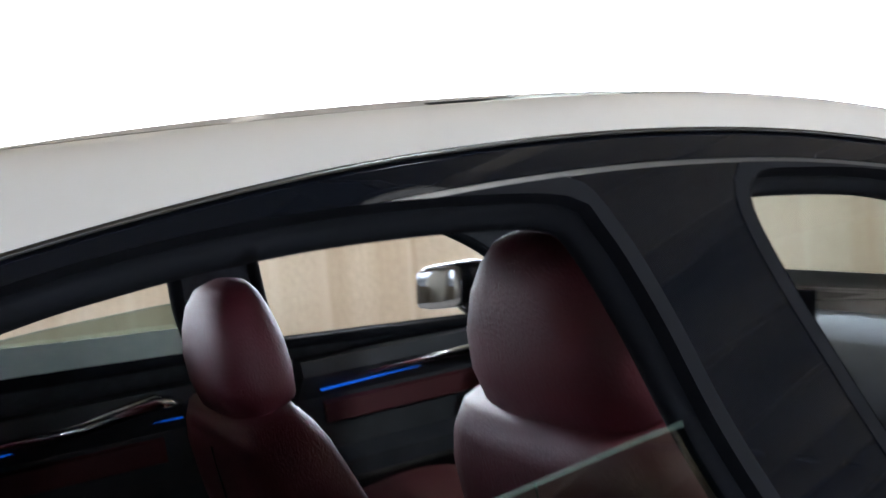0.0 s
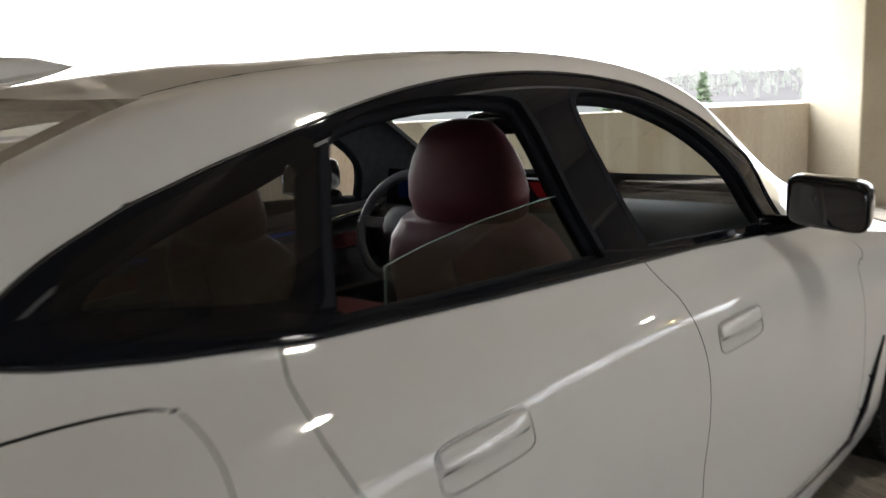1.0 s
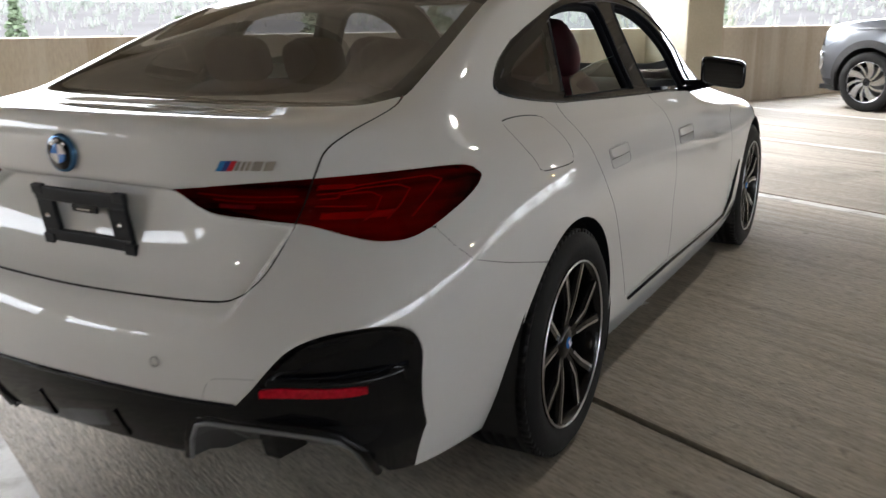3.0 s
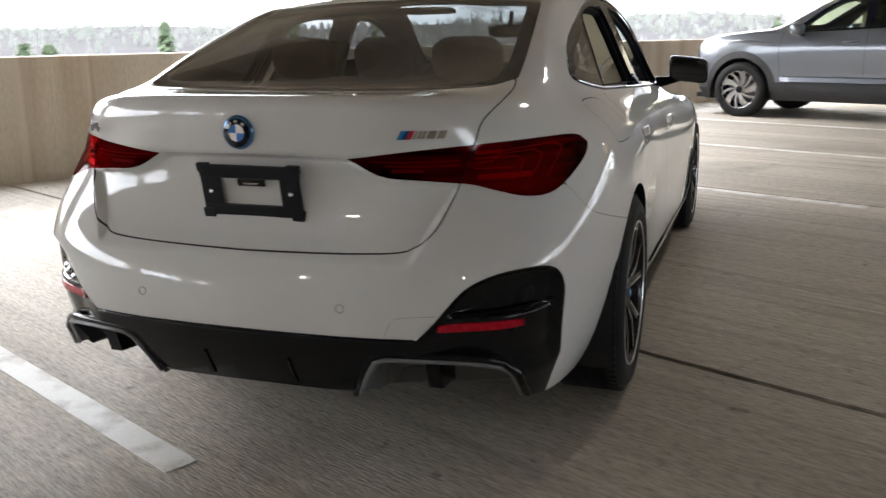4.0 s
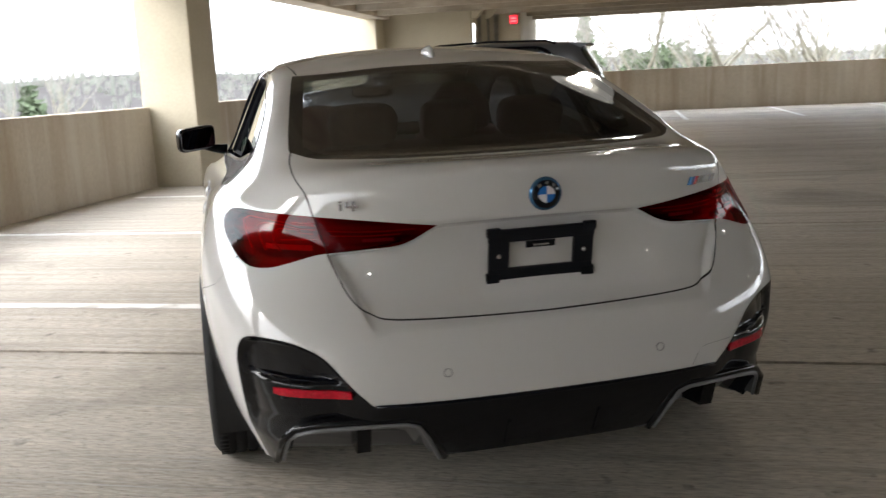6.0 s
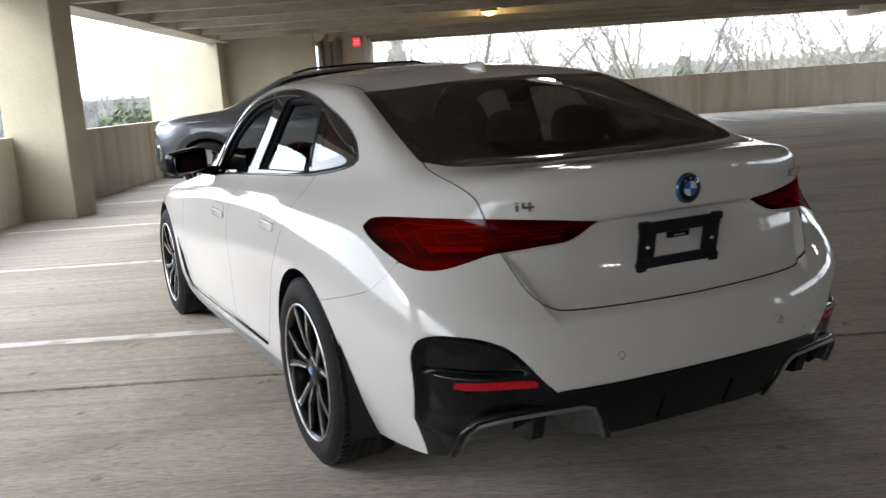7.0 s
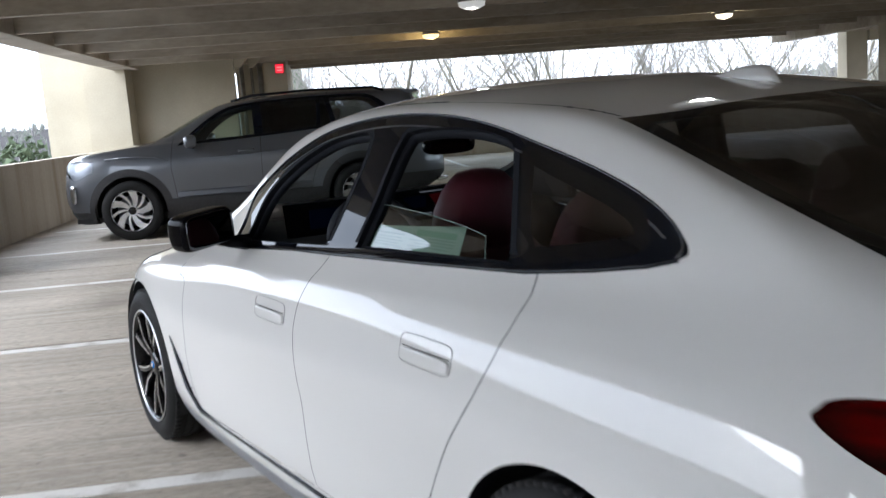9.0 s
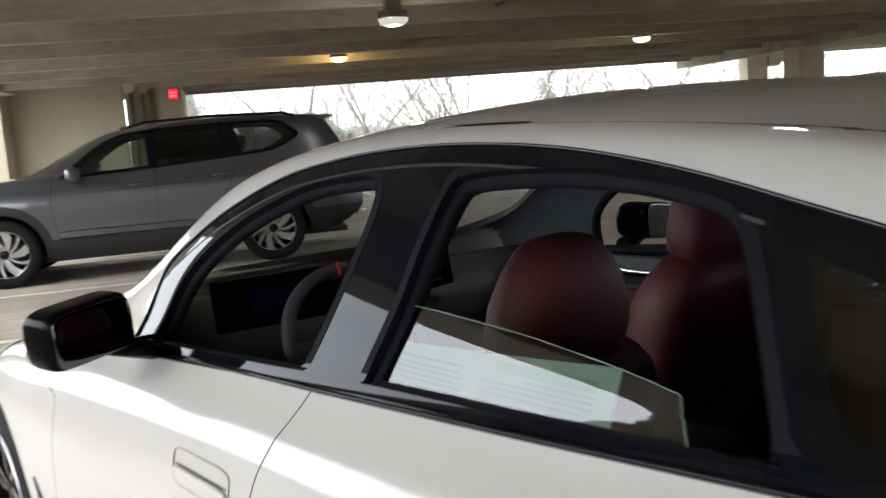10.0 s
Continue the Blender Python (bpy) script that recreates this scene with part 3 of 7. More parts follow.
CAGE = [
    # lower edge
    cage_row([(0, -0.90, 0.215), (0.28, -0.90, 0.215), (0.52, -0.87, 0.22), (0.70, -0.80, 0.23), (0.785, -0.62, 0.215)],
             (0.80, 0.84, 0.85, 0.86, 0.86, 0.86, 0.82), (0.19, 0.17, 0.17, 0.17, 0.17, 0.17, 0.17),
             [(0.80, 3.25, 0.18), (0.68, 3.50, 0.18), (0.40, 3.62, 0.18), (0, 3.66, 0.18)]),
    # sill and lower bumper
    cage_row([(0, -0.955, 0.30), (0.28, -0.955, 0.30), (0.54, -0.925, 0.31), (0.735, -0.84, 0.32), (0.82, -0.64, 0.31)],
             (0.865, 0.895, 0.905, 0.915, 0.925, 0.92, 0.88), (0.30, 0.27, 0.26, 0.26, 0.26, 0.27, 0.30),
             [(0.85, 3.27, 0.30), (0.73, 3.54, 0.30), (0.43, 3.68, 0.30), (0, 3.73, 0.30)]),
    # bumper
    cage_row([(0, -1.015, 0.43), (0.29, -1.005, 0.43), (0.55, -0.965, 0.44), (0.765, -0.875, 0.45), (0.856, -0.66, 0.45)],
             (0.905, 0.912, 0.902, 0.915, 0.928, 0.925, 0.915), (0.45, 0.42, 0.40, 0.40, 0.40, 0.42, 0.45),
             [(0.88, 3.28, 0.44), (0.75, 3.56, 0.44), (0.45, 3.72, 0.44), (0, 3.77, 0.44)]),
    cage_row([(0, -1.025, 0.55), (0.29, -1.012, 0.55), (0.55, -0.975, 0.55), (0.775, -0.86, 0.56), (0.868, -0.66, 0.57)],
             (0.925, 0.922, 0.895, 0.905, 0.92, 0.928, 0.925), (0.58, 0.56, 0.54, 0.53, 0.53, 0.55, 0.58),
             [(0.885, 3.28, 0.56), (0.75, 3.56, 0.56), (0.45, 3.72, 0.56), (0, 3.77, 0.56)]),
    # shelf over the bumper
    cage_row([(0, -0.998, 0.622), (0.29, -0.990, 0.624), (0.53, -0.962, 0.640), (0.765, -0.84, 0.665), (0.865, -0.64, 0.68)],
             (0.925, 0.926, 0.900, 0.905, 0.916, 0.926, 0.925), (0.69, 0.68, 0.66, 0.645, 0.645, 0.66, 0.69),
             [(0.87, 3.26, 0.66), (0.73, 3.54, 0.66), (0.44, 3.70, 0.66), (0, 3.75, 0.66)]),
    cage_row([(0, -0.952, 0.672), (0.28, -0.945, 0.676), (0.51, -0.928, 0.69), (0.75, -0.80, 0.74), (0.856, -0.59, 0.76)],
             (0.914, 0.917, 0.889, 0.896, 0.906, 0.918, 0.92), (0.765, 0.76, 0.74, 0.72, 0.715, 0.73, 0.75),
             [(0.85, 3.23, 0.72), (0.70, 3.50, 0.72), (0.42, 3.67, 0.72), (0, 3.72, 0.72)]),
    # tail panel and shoulder
    cage_row([(0, -0.915, 0.73), (0.26, -0.905, 0.73), (0.50, -0.90, 0.775), (0.735, -0.755, 0.81), (0.843, -0.54, 0.825)],
             (0.898, 0.905, 0.879, 0.887, 0.895, 0.905, 0.902), (0.83, 0.825, 0.80, 0.785, 0.775, 0.78, 0.79),
             [(0.82, 3.20, 0.76), (0.66, 3.46, 0.75), (0.40, 3.61, 0.74), (0, 3.66, 0.74)]),
    cage_row([(0, -0.90, 0.85), (0.26, -0.888, 0.85), (0.48, -0.885, 0.855), (0.71, -0.73, 0.87), (0.825, -0.51, 0.88)],
             (0.868, 0.880, 0.864, 0.874, 0.882, 0.883, 0.865), (0.905, 0.895, 0.865, 0.845, 0.83, 0.825, 0.82),
             [(0.77, 3.15, 0.79), (0.61, 3.40, 0.775), (0.37, 3.54, 0.765), (0, 3.59, 0.765)]),
    # under the spoiler lip, over the shoulder
    cage_row([(0, -0.935, 0.915), (0.25, -0.922, 0.915), (0.47, -0.895, 0.925), (0.68, -0.745, 0.945), (0.785, -0.49, 0.945)],
             (0.808, 0.828, 0.840, 0.852, 0.856, 0.83, 0.79), (0.96, 0.945, 0.915, 0.895, 0.875, 0.855, 0.84),
             [(0.69, 3.07, 0.815), (0.53, 3.28, 0.80), (0.32, 3.40, 0.79), (0, 3.45, 0.79)]),
    cage_row([(0, -0.955, 1.045), (0.25, -0.938, 1.045), (0.47, -0.895, 1.04), (0.645, -0.755, 1.01), (0.738, -0.46, 0.995)],
             (0.755, 0.775, 0.80, 0.815, 0.815, 0.765, 0.71), (1.005, 0.985, 0.95, 0.93, 0.905, 0.885, 0.865),
             [(0.60, 2.98, 0.85), (0.46, 3.12, 0.835), (0.28, 3.22, 0.83), (0, 3.26, 0.83)]),
    cage_row([(0, -0.90, 1.066), (0.25, -0.885, 1.066), (0.46, -0.83, 1.058), (0.625, -0.70, 1.04), (0.712, -0.43, 1.03)],
             (0.722, 0.742, 0.775, 0.79, 0.785, 0.72, 0.64), (1.04, 1.015, 0.975, 0.955, 0.935, 0.91, 0.89),
             [(0.54, 2.86, 0.885), (0.40, 2.95, 0.88), (0.24, 3.0, 0.875), (0, 3.03, 0.875)]),
    # base of the glass
    cage_row([(0, -0.55, 1.035), (0.24, -0.555, 1.037), (0.44, -0.56, 1.045), (0.60, -0.54, 1.058), (0.682, -0.36, 1.07)],
             (0.70, 0.722, 0.757, 0.772, 0.765, 0.69, 0.60), (1.085, 1.055, 1.00, 0.98, 0.965, 0.955, 0.925),
             [(0.50, 2.64, 0.925), (0.37, 2.68, 0.925), (0.22, 2.70, 0.925), (0, 2.71, 0.925)]),
    cage_row([(0, -0.43, 1.058), (0.23, -0.435, 1.062), (0.425, -0.45, 1.072), (0.58, -0.46, 1.09), (0.656, -0.30, 1.115)],
             (0.678, 0.70, 0.728, 0.742, 0.73, 0.665, 0.59), (1.13, 1.115, 1.07, 1.05, 1.04, 1.01, 0.965),
             [(0.48, 2.46, 0.96), (0.35, 2.50, 0.96), (0.21, 2.52, 0.96), (0, 2.53, 0.96)]),
    # half way up
    cage_row([(0, -0.16, 1.20), (0.23, -0.165, 1.197), (0.41, -0.165, 1.19), (0.55, -0.14, 1.175), (0.606, -0.10, 1.20)],
             (0.622, 0.645, 0.66, 0.668, 0.665, 0.63, 0.58), (1.215, 1.235, 1.22, 1.21, 1.19, 1.12, 1.04),
             [(0.50, 2.18, 1.10), (0.37, 2.24, 1.11), (0.22, 2.28, 1.115), (0, 2.29, 1.12)]),
    # roof rail
    cage_row([(0, 0.11, 1.322), (0.22, 0.115, 1.318), (0.40, 0.14, 1.302), (0.52, 0.18, 1.283), (0.562, 0.22, 1.285)],
             (0.572, 0.585, 0.588, 0.59, 0.59, 0.575, 0.54), (1.30, 1.322, 1.338, 1.337, 1.305, 1.225, 1.14),
             [(0.49, 1.93, 1.235), (0.37, 1.97, 1.255), (0.22, 2.0, 1.265), (0, 2.01, 1.27)]),
    cage_row([(0, 0.25, 1.353), (0.20, 0.255, 1.350), (0.36, 0.27, 1.335), (0.46, 0.30, 1.322), (0.50, 0.36, 1.325)],
             (0.505, 0.515, 0.52, 0.522, 0.52, 0.51, 0.49), (1.333, 1.347, 1.368, 1.368, 1.345, 1.285, 1.23),
             [(0.45, 1.72, 1.31), (0.34, 1.75, 1.33), (0.20, 1.77, 1.34), (0, 1.78, 1.345)]),
    # roof
    cage_row([(0, 0.50, 1.385), (0.14, 0.50, 1.383), (0.24, 0.51, 1.378), (0.30, 0.53, 1.373), (0.32, 0.57, 1.375)],
             (0.325, 0.33, 0.335, 0.335, 0.333, 0.33, 0.32), (1.378, 1.386, 1.398, 1.40, 1.392, 1.375, 1.368),
             [(0.29, 1.42, 1.375), (0.22, 1.44, 1.382), (0.13, 1.45, 1.385), (0, 1.455, 1.387)]),
    cage_row([(0, 0.68, 1.40), (0, 0.69, 1.40), (0, 0.70, 1.40), (0, 0.72, 1.40), (0, 0.75, 1.401)],
             (0, 0, 0, 0, 0, 0, 0), (1.402, 1.405, 1.409, 1.410, 1.409, 1.406, 1.404),
             [(0, 1.29, 1.402), (0, 1.29, 1.40), (0, 1.29, 1.40), (0, 1.29, 1.40)]),
]
for r, out, up in ((14, 0.012, 0.010), (15, 0.022, 0.016), (16, 0.01, 0.015), (17, 0.0, 0.015)):
    for c in range(5, 12):
        x, y, z = CAGE[r][c]
        CAGE[r][c] = (x + (out if x > 0.3 else 0.0), y, z + up * (0.5 if c in (5, 11) else 1.0))
# a crisp edge across the tailgate at the height of the lamps, and over the bumper
CAGE[7][0:3] = [(0, -0.90, 0.868), (0.26, -0.888, 0.868), (0.48, -0.885, 0.868)]
EDGE = [tuple((a + b) / 2 for a, b in zip(p, q)) for p, q in zip(CAGE[7], CAGE[8])]
EDGE[0:3] = [(0, -0.906, 0.898), (0.25, -0.894, 0.898), (0.475, -0.886, 0.90)]
CAGE[8][0:3] = [(0, -0.934, 0.907), (0.25, -0.920, 0.907), (0.47, -0.894, 0.91)]
OVER = [tuple(a * 0.7 + b * 0.3 for a, b in zip(p, q)) for p, q in zip(CAGE[8], CAGE[9])]
OVER[0:3] = [(0, -0.940, 0.935), (0.25, -0.926, 0.935), (0.47, -0.895, 0.94)]
# the rows that climb from the glass to the roof draw in towards the middle of the cabin: first and last y of each
CLIMB = {12: (-0.22, 2.38, 0.965), 13: (-0.02, 2.10, 0.85), 14: (0.27, 1.86, 0.72), 15: (0.42, 1.655, 0.60), 16: (0.63, 1.375, 0.42), 17: (0.80, 1.25, 0.24)}
for r, (ya, yb, squeeze) in CLIMB.items():
    side = np.array(CAGE[r][5:12])
    old = 1.02 + (side[:, 1] - 1.02) * squeeze
    y_new = ya + (side[:, 1] - side[0, 1]) / (side[-1, 1] - side[0, 1]) * (yb - ya)
    CAGE[r][5:12] = [(float(np.interp(q, old, side[:, 0])), float(q), float(np.interp(q, old, side[:, 2]))) for q in y_new]
CAGE[14][3:5] = [(0.515, 0.155, 1.294), (0.560, 0.200, 1.304)]
CAGE[15][3:5] = [(0.455, 0.29, 1.325), (0.500, 0.335, 1.332)]


def roof_height(x, y):
    return float(np.interp(y, [0.11, 0.25, 0.5, 0.7, 0.9, 1.1, 1.3, 1.455, 1.6, 1.78], [1.322, 1.354, 1.390, 1.407, 1.418, 1.423, 1.419, 1.406, 1.385, 1.345])) - 0.135 * x * x


for r in (15, 16, 17):
    CAGE[r] = [(x, y, roof_height(x, y)) for x, y, z in CAGE[r]]
CAGE.insert(9, OVER)
CAGE.insert(8, EDGE)


def spline_weights(t, n):
    """Row of cubic B-spline weights for n controls at t in 0..n-1."""
    i = np.clip(np.floor(t).astype(int), 0, n - 2)
    f = t - i
    return i, np.stack([(1 - f) ** 3, 3 * f ** 3 - 6 * f ** 2 + 4, -3 * f ** 3 + 3 * f ** 2 + 3 * f + 1, f ** 3], -1) / 6


def body_grid(cage, rows, cols):
    """Points of the smooth body; the tail's and the nose's middle are mirror planes."""
    net = np.array(cage, float)
    mirror = np.array([-1.0, 1, 1])
    net = np.concatenate([net[:, 1:2] * mirror, net, net[:, -2:-1] * mirror], 1)
    low, top = 2 * net[:1] - net[1:2], net[-2:-1] * mirror
    net = np.concatenate([low, net, top], 0)
    ir, wr = spline_weights(rows, len(cage))
    ic, wc = spline_weights(cols, len(cage[0]))
    out = np.zeros((len(rows), len(cols), 3))
    for a in range(4):
        for b in range(4):
            out += wr[:, None, a, None] * wc[None, :, b, None] * net[(ir + a)[:, None], (ic + b)[None, :]]
    return out



def body_half(cage, nr, nc):
    pts = body_grid(cage, np.linspace(0, len(cage) - 1, nr), np.linspace(0, len(cage[0]) - 1, nc))
    pts[:, 0, 0] = pts[:, -1, 0] = pts[-1, :, 0] = 0
    bm = bmesh.new()
    vs = [[bm.verts.new(p) for p in row] for row in pts]
    for i in range(nr - 1):
        for j in range(nc - 1):
            bm.faces.new((vs[i][j], vs[i][j + 1], vs[i + 1][j + 1], vs[i + 1][j]))
    bmesh.ops.remove_doubles(bm, verts=bm.verts, dist=1e-5)
    bmesh.ops.dissolve_degenerate(bm, dist=1e-5, edges=bm.edges)
    bm.normal_update()
    flip = sum(f.normal.x * f.calc_area() for f in bm.faces) < 0
    if flip:
        bmesh.ops.reverse_faces(bm, faces=bm.faces)
    return bm


def coords(bm):
    return np.array([v.co[:] for v in bm.verts])


def sd_poly(p, poly):
    """Signed distance (inside negative) of points to a closed outline."""
    poly = np.array(poly, float)
    best, inside = np.full(len(p), 1e9), np.zeros(len(p), bool)
    for a, b in zip(poly, np.roll(poly, -1, 0)):
        e, w = b - a, p - a
        t = np.clip((w @ e) / max(e @ e, 1e-12), 0, 1)
        best = np.minimum(best, np.hypot(*(w - t[:, None] * e).T))
        cross = (a[1] > p[:, 1]) != (b[1] > p[:, 1])
        with np.errstate(divide="ignore", invalid="ignore"):
            xi = a[0] + (p[:, 1] - a[1]) / (b[1] - a[1] + 1e-15) * e[0]
        inside ^= cross & (p[:, 0] < xi)
    return np.where(inside, -best, best)


def rounded(pts, n=5, sharp=()):
    """A smooth closed outline through control points; the corners named in sharp stay."""
    out, k = [], len(pts)
    P = [np.array(q, float) for q in pts]
    for i in range(k):
        p0, p1, p2, p3 = P[i - 1], P[i], P[(i + 1) % k], P[(i + 2) % k]
        if i in sharp:
            p0 = 2 * p1 - p2
        if (i + 1) % k in sharp:
            p3 = 2 * p2 - p1
        for j in range(n):
            t = j / n
            out.append(0.5 * (2 * p1 + (p2 - p0) * t + (2 * p0 - 5 * p1 + 4 * p2 - p3) * t * t + (3 * p1 - p0 - 3 * p2 + p3) * t ** 3))
    return out


def side_region(poly, grow=0.0):
    return lambda P: np.where(P[:, 0] > 0.35, sd_poly(P[:, 1:3], poly) - grow, 1.0)


def tail_region(poly, ymax, grow=0.0):
    return lambda P: np.where(P[:, 1] < ymax, sd_poly(P[:, [0, 2]], poly) - grow, 1.0)


def top_region(poly, zmin, grow=0.0):
    return lambda P: np.where(P[:, 2] > zmin, sd_poly(P[:, :2], poly) - grow, 1.0)


def iso_cut(bm, g):
    """Cut the mesh along the line where g is nought."""
    bm.verts.ensure_lookup_table()
    val = g(coords(bm))
    for v, q in zip(bm.verts, val):
        v.tag = bool(abs(q) < 2e-4)
    val = {v: (0.0 if abs(q) < 2e-4 else q) for v, q in zip(bm.verts, val)}
    crossing = [e for e in bm.edges if val[e.verts[0]] * val[e.verts[1]] < 0]
    touched = set()
    for e in crossing:
        a, b = e.verts
        _, v = bmesh.utils.edge_split(e, a, val[a] / (val[a] - val[b]))
        v.tag, val[v] = True, 0.0
        touched.add(v)
    faces = {f for v in touched for f in v.link_faces}
    for f in faces:
        zs = [v for v in f.verts if v.tag]
        if len(zs) == 2:
            a, b = zs
            if not any(b in e.verts for e in a.link_edges if e in f.edges):
                bmesh.utils.face_split(f, a, b)


def centres(bm):
    return np.array([f.calc_center_median()[:] for f in bm.faces])


def split_part(name, bm, faces, normals, mat, parent, label="", offset=0.0, mirror=False):
    """Make one part out of chosen faces of the shell; normals come from the whole shell, so that joints stay fair."""
    index, verts, nrm, polys = {}, [], [], []
    for f in faces:
        ids = []
        for v in f.verts:
            if v not in index:
                index[v] = len(verts)
                n = normals[v]
                c = v.co + n * offset
                verts.append((-c.x if mirror else c.x, c.y, c.z))
                nrm.append((-n.x if mirror else n.x, n.y, n.z))
            ids.append(index[v])
        polys.append(ids[::-1] if mirror else ids)
    if not polys:
        return None
    me = bpy.data.meshes.new(name)
    me.from_pydata(verts, [], polys)
    for m in (mat if isinstance(mat, (list, tuple)) else [mat]):
        me.materials.append(m)
    for p in me.polygons:
        p.use_smooth = True
    me.normals_split_custom_set_from_vertices(nrm)
    ob = new(name, me)
    ob.parent = parent
    if label:
        ob["label"] = label
    return ob


def reveal(name, bm, inner, outer_ok, normals, depth, mat, parent, mirror=False, label=""):
    """The edge of an opening, turned inwards by depth: a strip along the border of the inner faces."""
    inner = set(inner)
    rb = bmesh.new()
    cache = {}

    def put2(v):
        if v not in cache:
            sgn = -1 if mirror else 1
            a, b = v.co, v.co - normals[v] * depth
            cache[v] = (rb.verts.new((sgn * a.x, a.y, a.z)), rb.verts.new((sgn * b.x, b.y, b.z)))
        return cache[v]
    for f in inner:
        for e in f.edges:
            if any(q not in inner for q in e.link_faces):
                (a0, a1), (b0, b1) = put2(e.verts[0]), put2(e.verts[1])
                rb.faces.new((a0, b0, b1, a1))
    bmesh.ops.recalc_face_normals(rb, faces=rb.faces)
    return part(name, rb, mat, parent, label, smooth=True)


def islands(faces):
    """The connected pieces of a set of faces."""
    left, out = set(faces), []
    while left:
        todo, piece = [left.pop()], []
        while todo:
            f = todo.pop()
            piece.append(f)
            for v in f.verts:
                for q in v.link_faces:
                    if q in left:
                        left.discard(q)
                        todo.append(q)
        out.append(piece)
    return out


def border_bead(name, faces, normals, depth, radius, mat, parent, mirror=False, label=""):
    """A soft rubber bead that follows the border of an opening just inside it."""
    inner, nxt = set(faces), {}
    for f in inner:
        for lp in f.loops:
            if any(q not in inner for q in lp.edge.link_faces):
                nxt[lp.vert] = lp.link_loop_next.vert
    start = next(iter(nxt))
    chain, v = [], start
    while True:
        chain.append(v)
        v = nxt.get(v)
        if v is None or v is start:
            break
    P = np.array([(c.co - normals[c] * depth)[:] for c in chain])
    P[:, 0] *= -1 if mirror else 1
    s = np.concatenate([[0], np.cumsum(np.linalg.norm(np.diff(np.concatenate([P, P[:1]]), axis=0), axis=1))])
    t = np.linspace(0, s[-1], 220, endpoint=False)
    P = np.stack([np.interp(t, s, np.append(P[:, k], P[0, k])) for k in range(3)], 1)
    for _ in range(3):
        P = 0.5 * P + 0.25 * (np.roll(P, 1, 0) + np.roll(P, -1, 0))
    b = bmesh.new()
    tube(b, [tuple(q) for q in P], radius, 10, closed=True)
    return part(name, b, mat, parent, label, smooth=True)


def seam_line(g, half=0.0022):
    return (lambda P: g(P) - half), (lambda P: g(P) + half)


# outlines on the body, in the car's side view (y, z), tail view (x, z) and plan (x, y)
DLO = rounded([(2.02, 0.922), (1.985, 1.095), (1.92, 1.142), (1.75, 1.222), (1.62, 1.268), (1.5, 1.303), (1.4, 1.322), (1.217, 1.342), (1.0, 1.348), (0.763, 1.335), (0.555, 1.304), (0.374, 1.262),
               (0.215, 1.223), (0.092, 1.186), (0.004, 1.154), (-0.06, 1.12), (-0.1, 1.086), (-0.09, 1.069), (-0.024, 1.054), (0.095, 1.035), (0.26, 1.0145), (0.566, 1.0),
               (1.162, 0.977)], 4, sharp=(0,))
WIN_F = rounded([(1.895, 0.957), (1.83, 1.095), (1.655, 1.203), (1.42, 1.282), (1.24, 1.303), (1.168, 1.298), (1.148, 1.25), (1.185, 1.11), (1.228, 0.992)], 4, sharp=(0, 8))
WIN_R = rounded([(0.935, 1.302), (0.748, 1.309), (0.596, 1.296), (0.49, 1.273), (0.46, 1.245), (0.403, 1.118), (0.371, 1.03), (0.385, 1.020), (1.045, 1.0), (1.008, 1.11), (0.99, 1.2), (0.968, 1.272)], 4, sharp=(8,))
QUARTER = rounded([(0.43, 1.262), (0.284, 1.227), (0.135, 1.187), (0.04, 1.152), (0.005, 1.118), (-0.008, 1.085), (0.022, 1.07), (0.118, 1.051), (0.273, 1.029), (0.325, 1.034),
                   (0.352, 1.07), (0.40, 1.18)], 4)
PANE = [(0.465, 0.95), (0.478, 1.02), (0.505, 1.074), (0.60, 1.089), (0.75, 1.106), (0.95, 1.119), (1.10, 1.123), (1.10, 0.95)]
DOOR_F = rounded([(2.33, 0.88), (2.245, 0.79), (2.243, 0.70), (2.243, 0.60), (2.235, 0.48), (2.17, 0.36), (2.10, 0.318), (1.98, 0.318), (1.6, 0.322), (1.25, 0.325), (1.125, 0.327),
                  (1.15, 0.38), (1.175, 0.47), (1.19, 0.56), (1.215, 0.64), (1.235, 0.745), (1.22, 0.825), (1.187, 0.902), (1.172, 0.972), (1.15, 1.08), (1.17, 1.45), (2.0, 1.45)], 4, sharp=(10, 18, 19, 20, 21))
DOOR_R = rounded([(1.172, 0.972), (1.187, 0.902), (1.22, 0.825), (1.235, 0.745), (1.215, 0.64), (1.19, 0.56), (1.175, 0.47), (1.15, 0.38), (1.125, 0.327), (0.9, 0.324), (0.70, 0.322), (0.588, 0.322),
                  (0.50, 0.487), (0.40, 0.643), (0.29, 0.787), (0.234, 0.892), (0.237, 0.969), (0.262, 1.017), (0.33, 1.2), (0.36, 1.45), (1.17, 1.45), (1.15, 1.08)], 4, sharp=(0, 8, 11, 18, 19, 20, 21))
FUEL = rounded([(-0.155, 1.0), (-0.04, 1.001), (0.065, 0.992), (0.092, 0.975), (0.095, 0.93), (0.075, 0.882), (0.05, 0.868), (-0.05, 0.868), (-0.14, 0.872), (-0.165, 0.885), (-0.175, 0.94), (-0.172, 0.985)], 4)
REAR_GLASS = rounded([(-0.3, -0.548), (0.0, -0.535), (0.3, -0.548), (0.5, -0.545), (0.565, -0.518), (0.607, -0.455), (0.620, -0.40), (0.585, -0.10), (0.540, 0.215), (0.525, 0.226), (0.4, 0.185), (0.27, 0.163), (0.0, 0.14), (-0.3, 0.16)], 5)
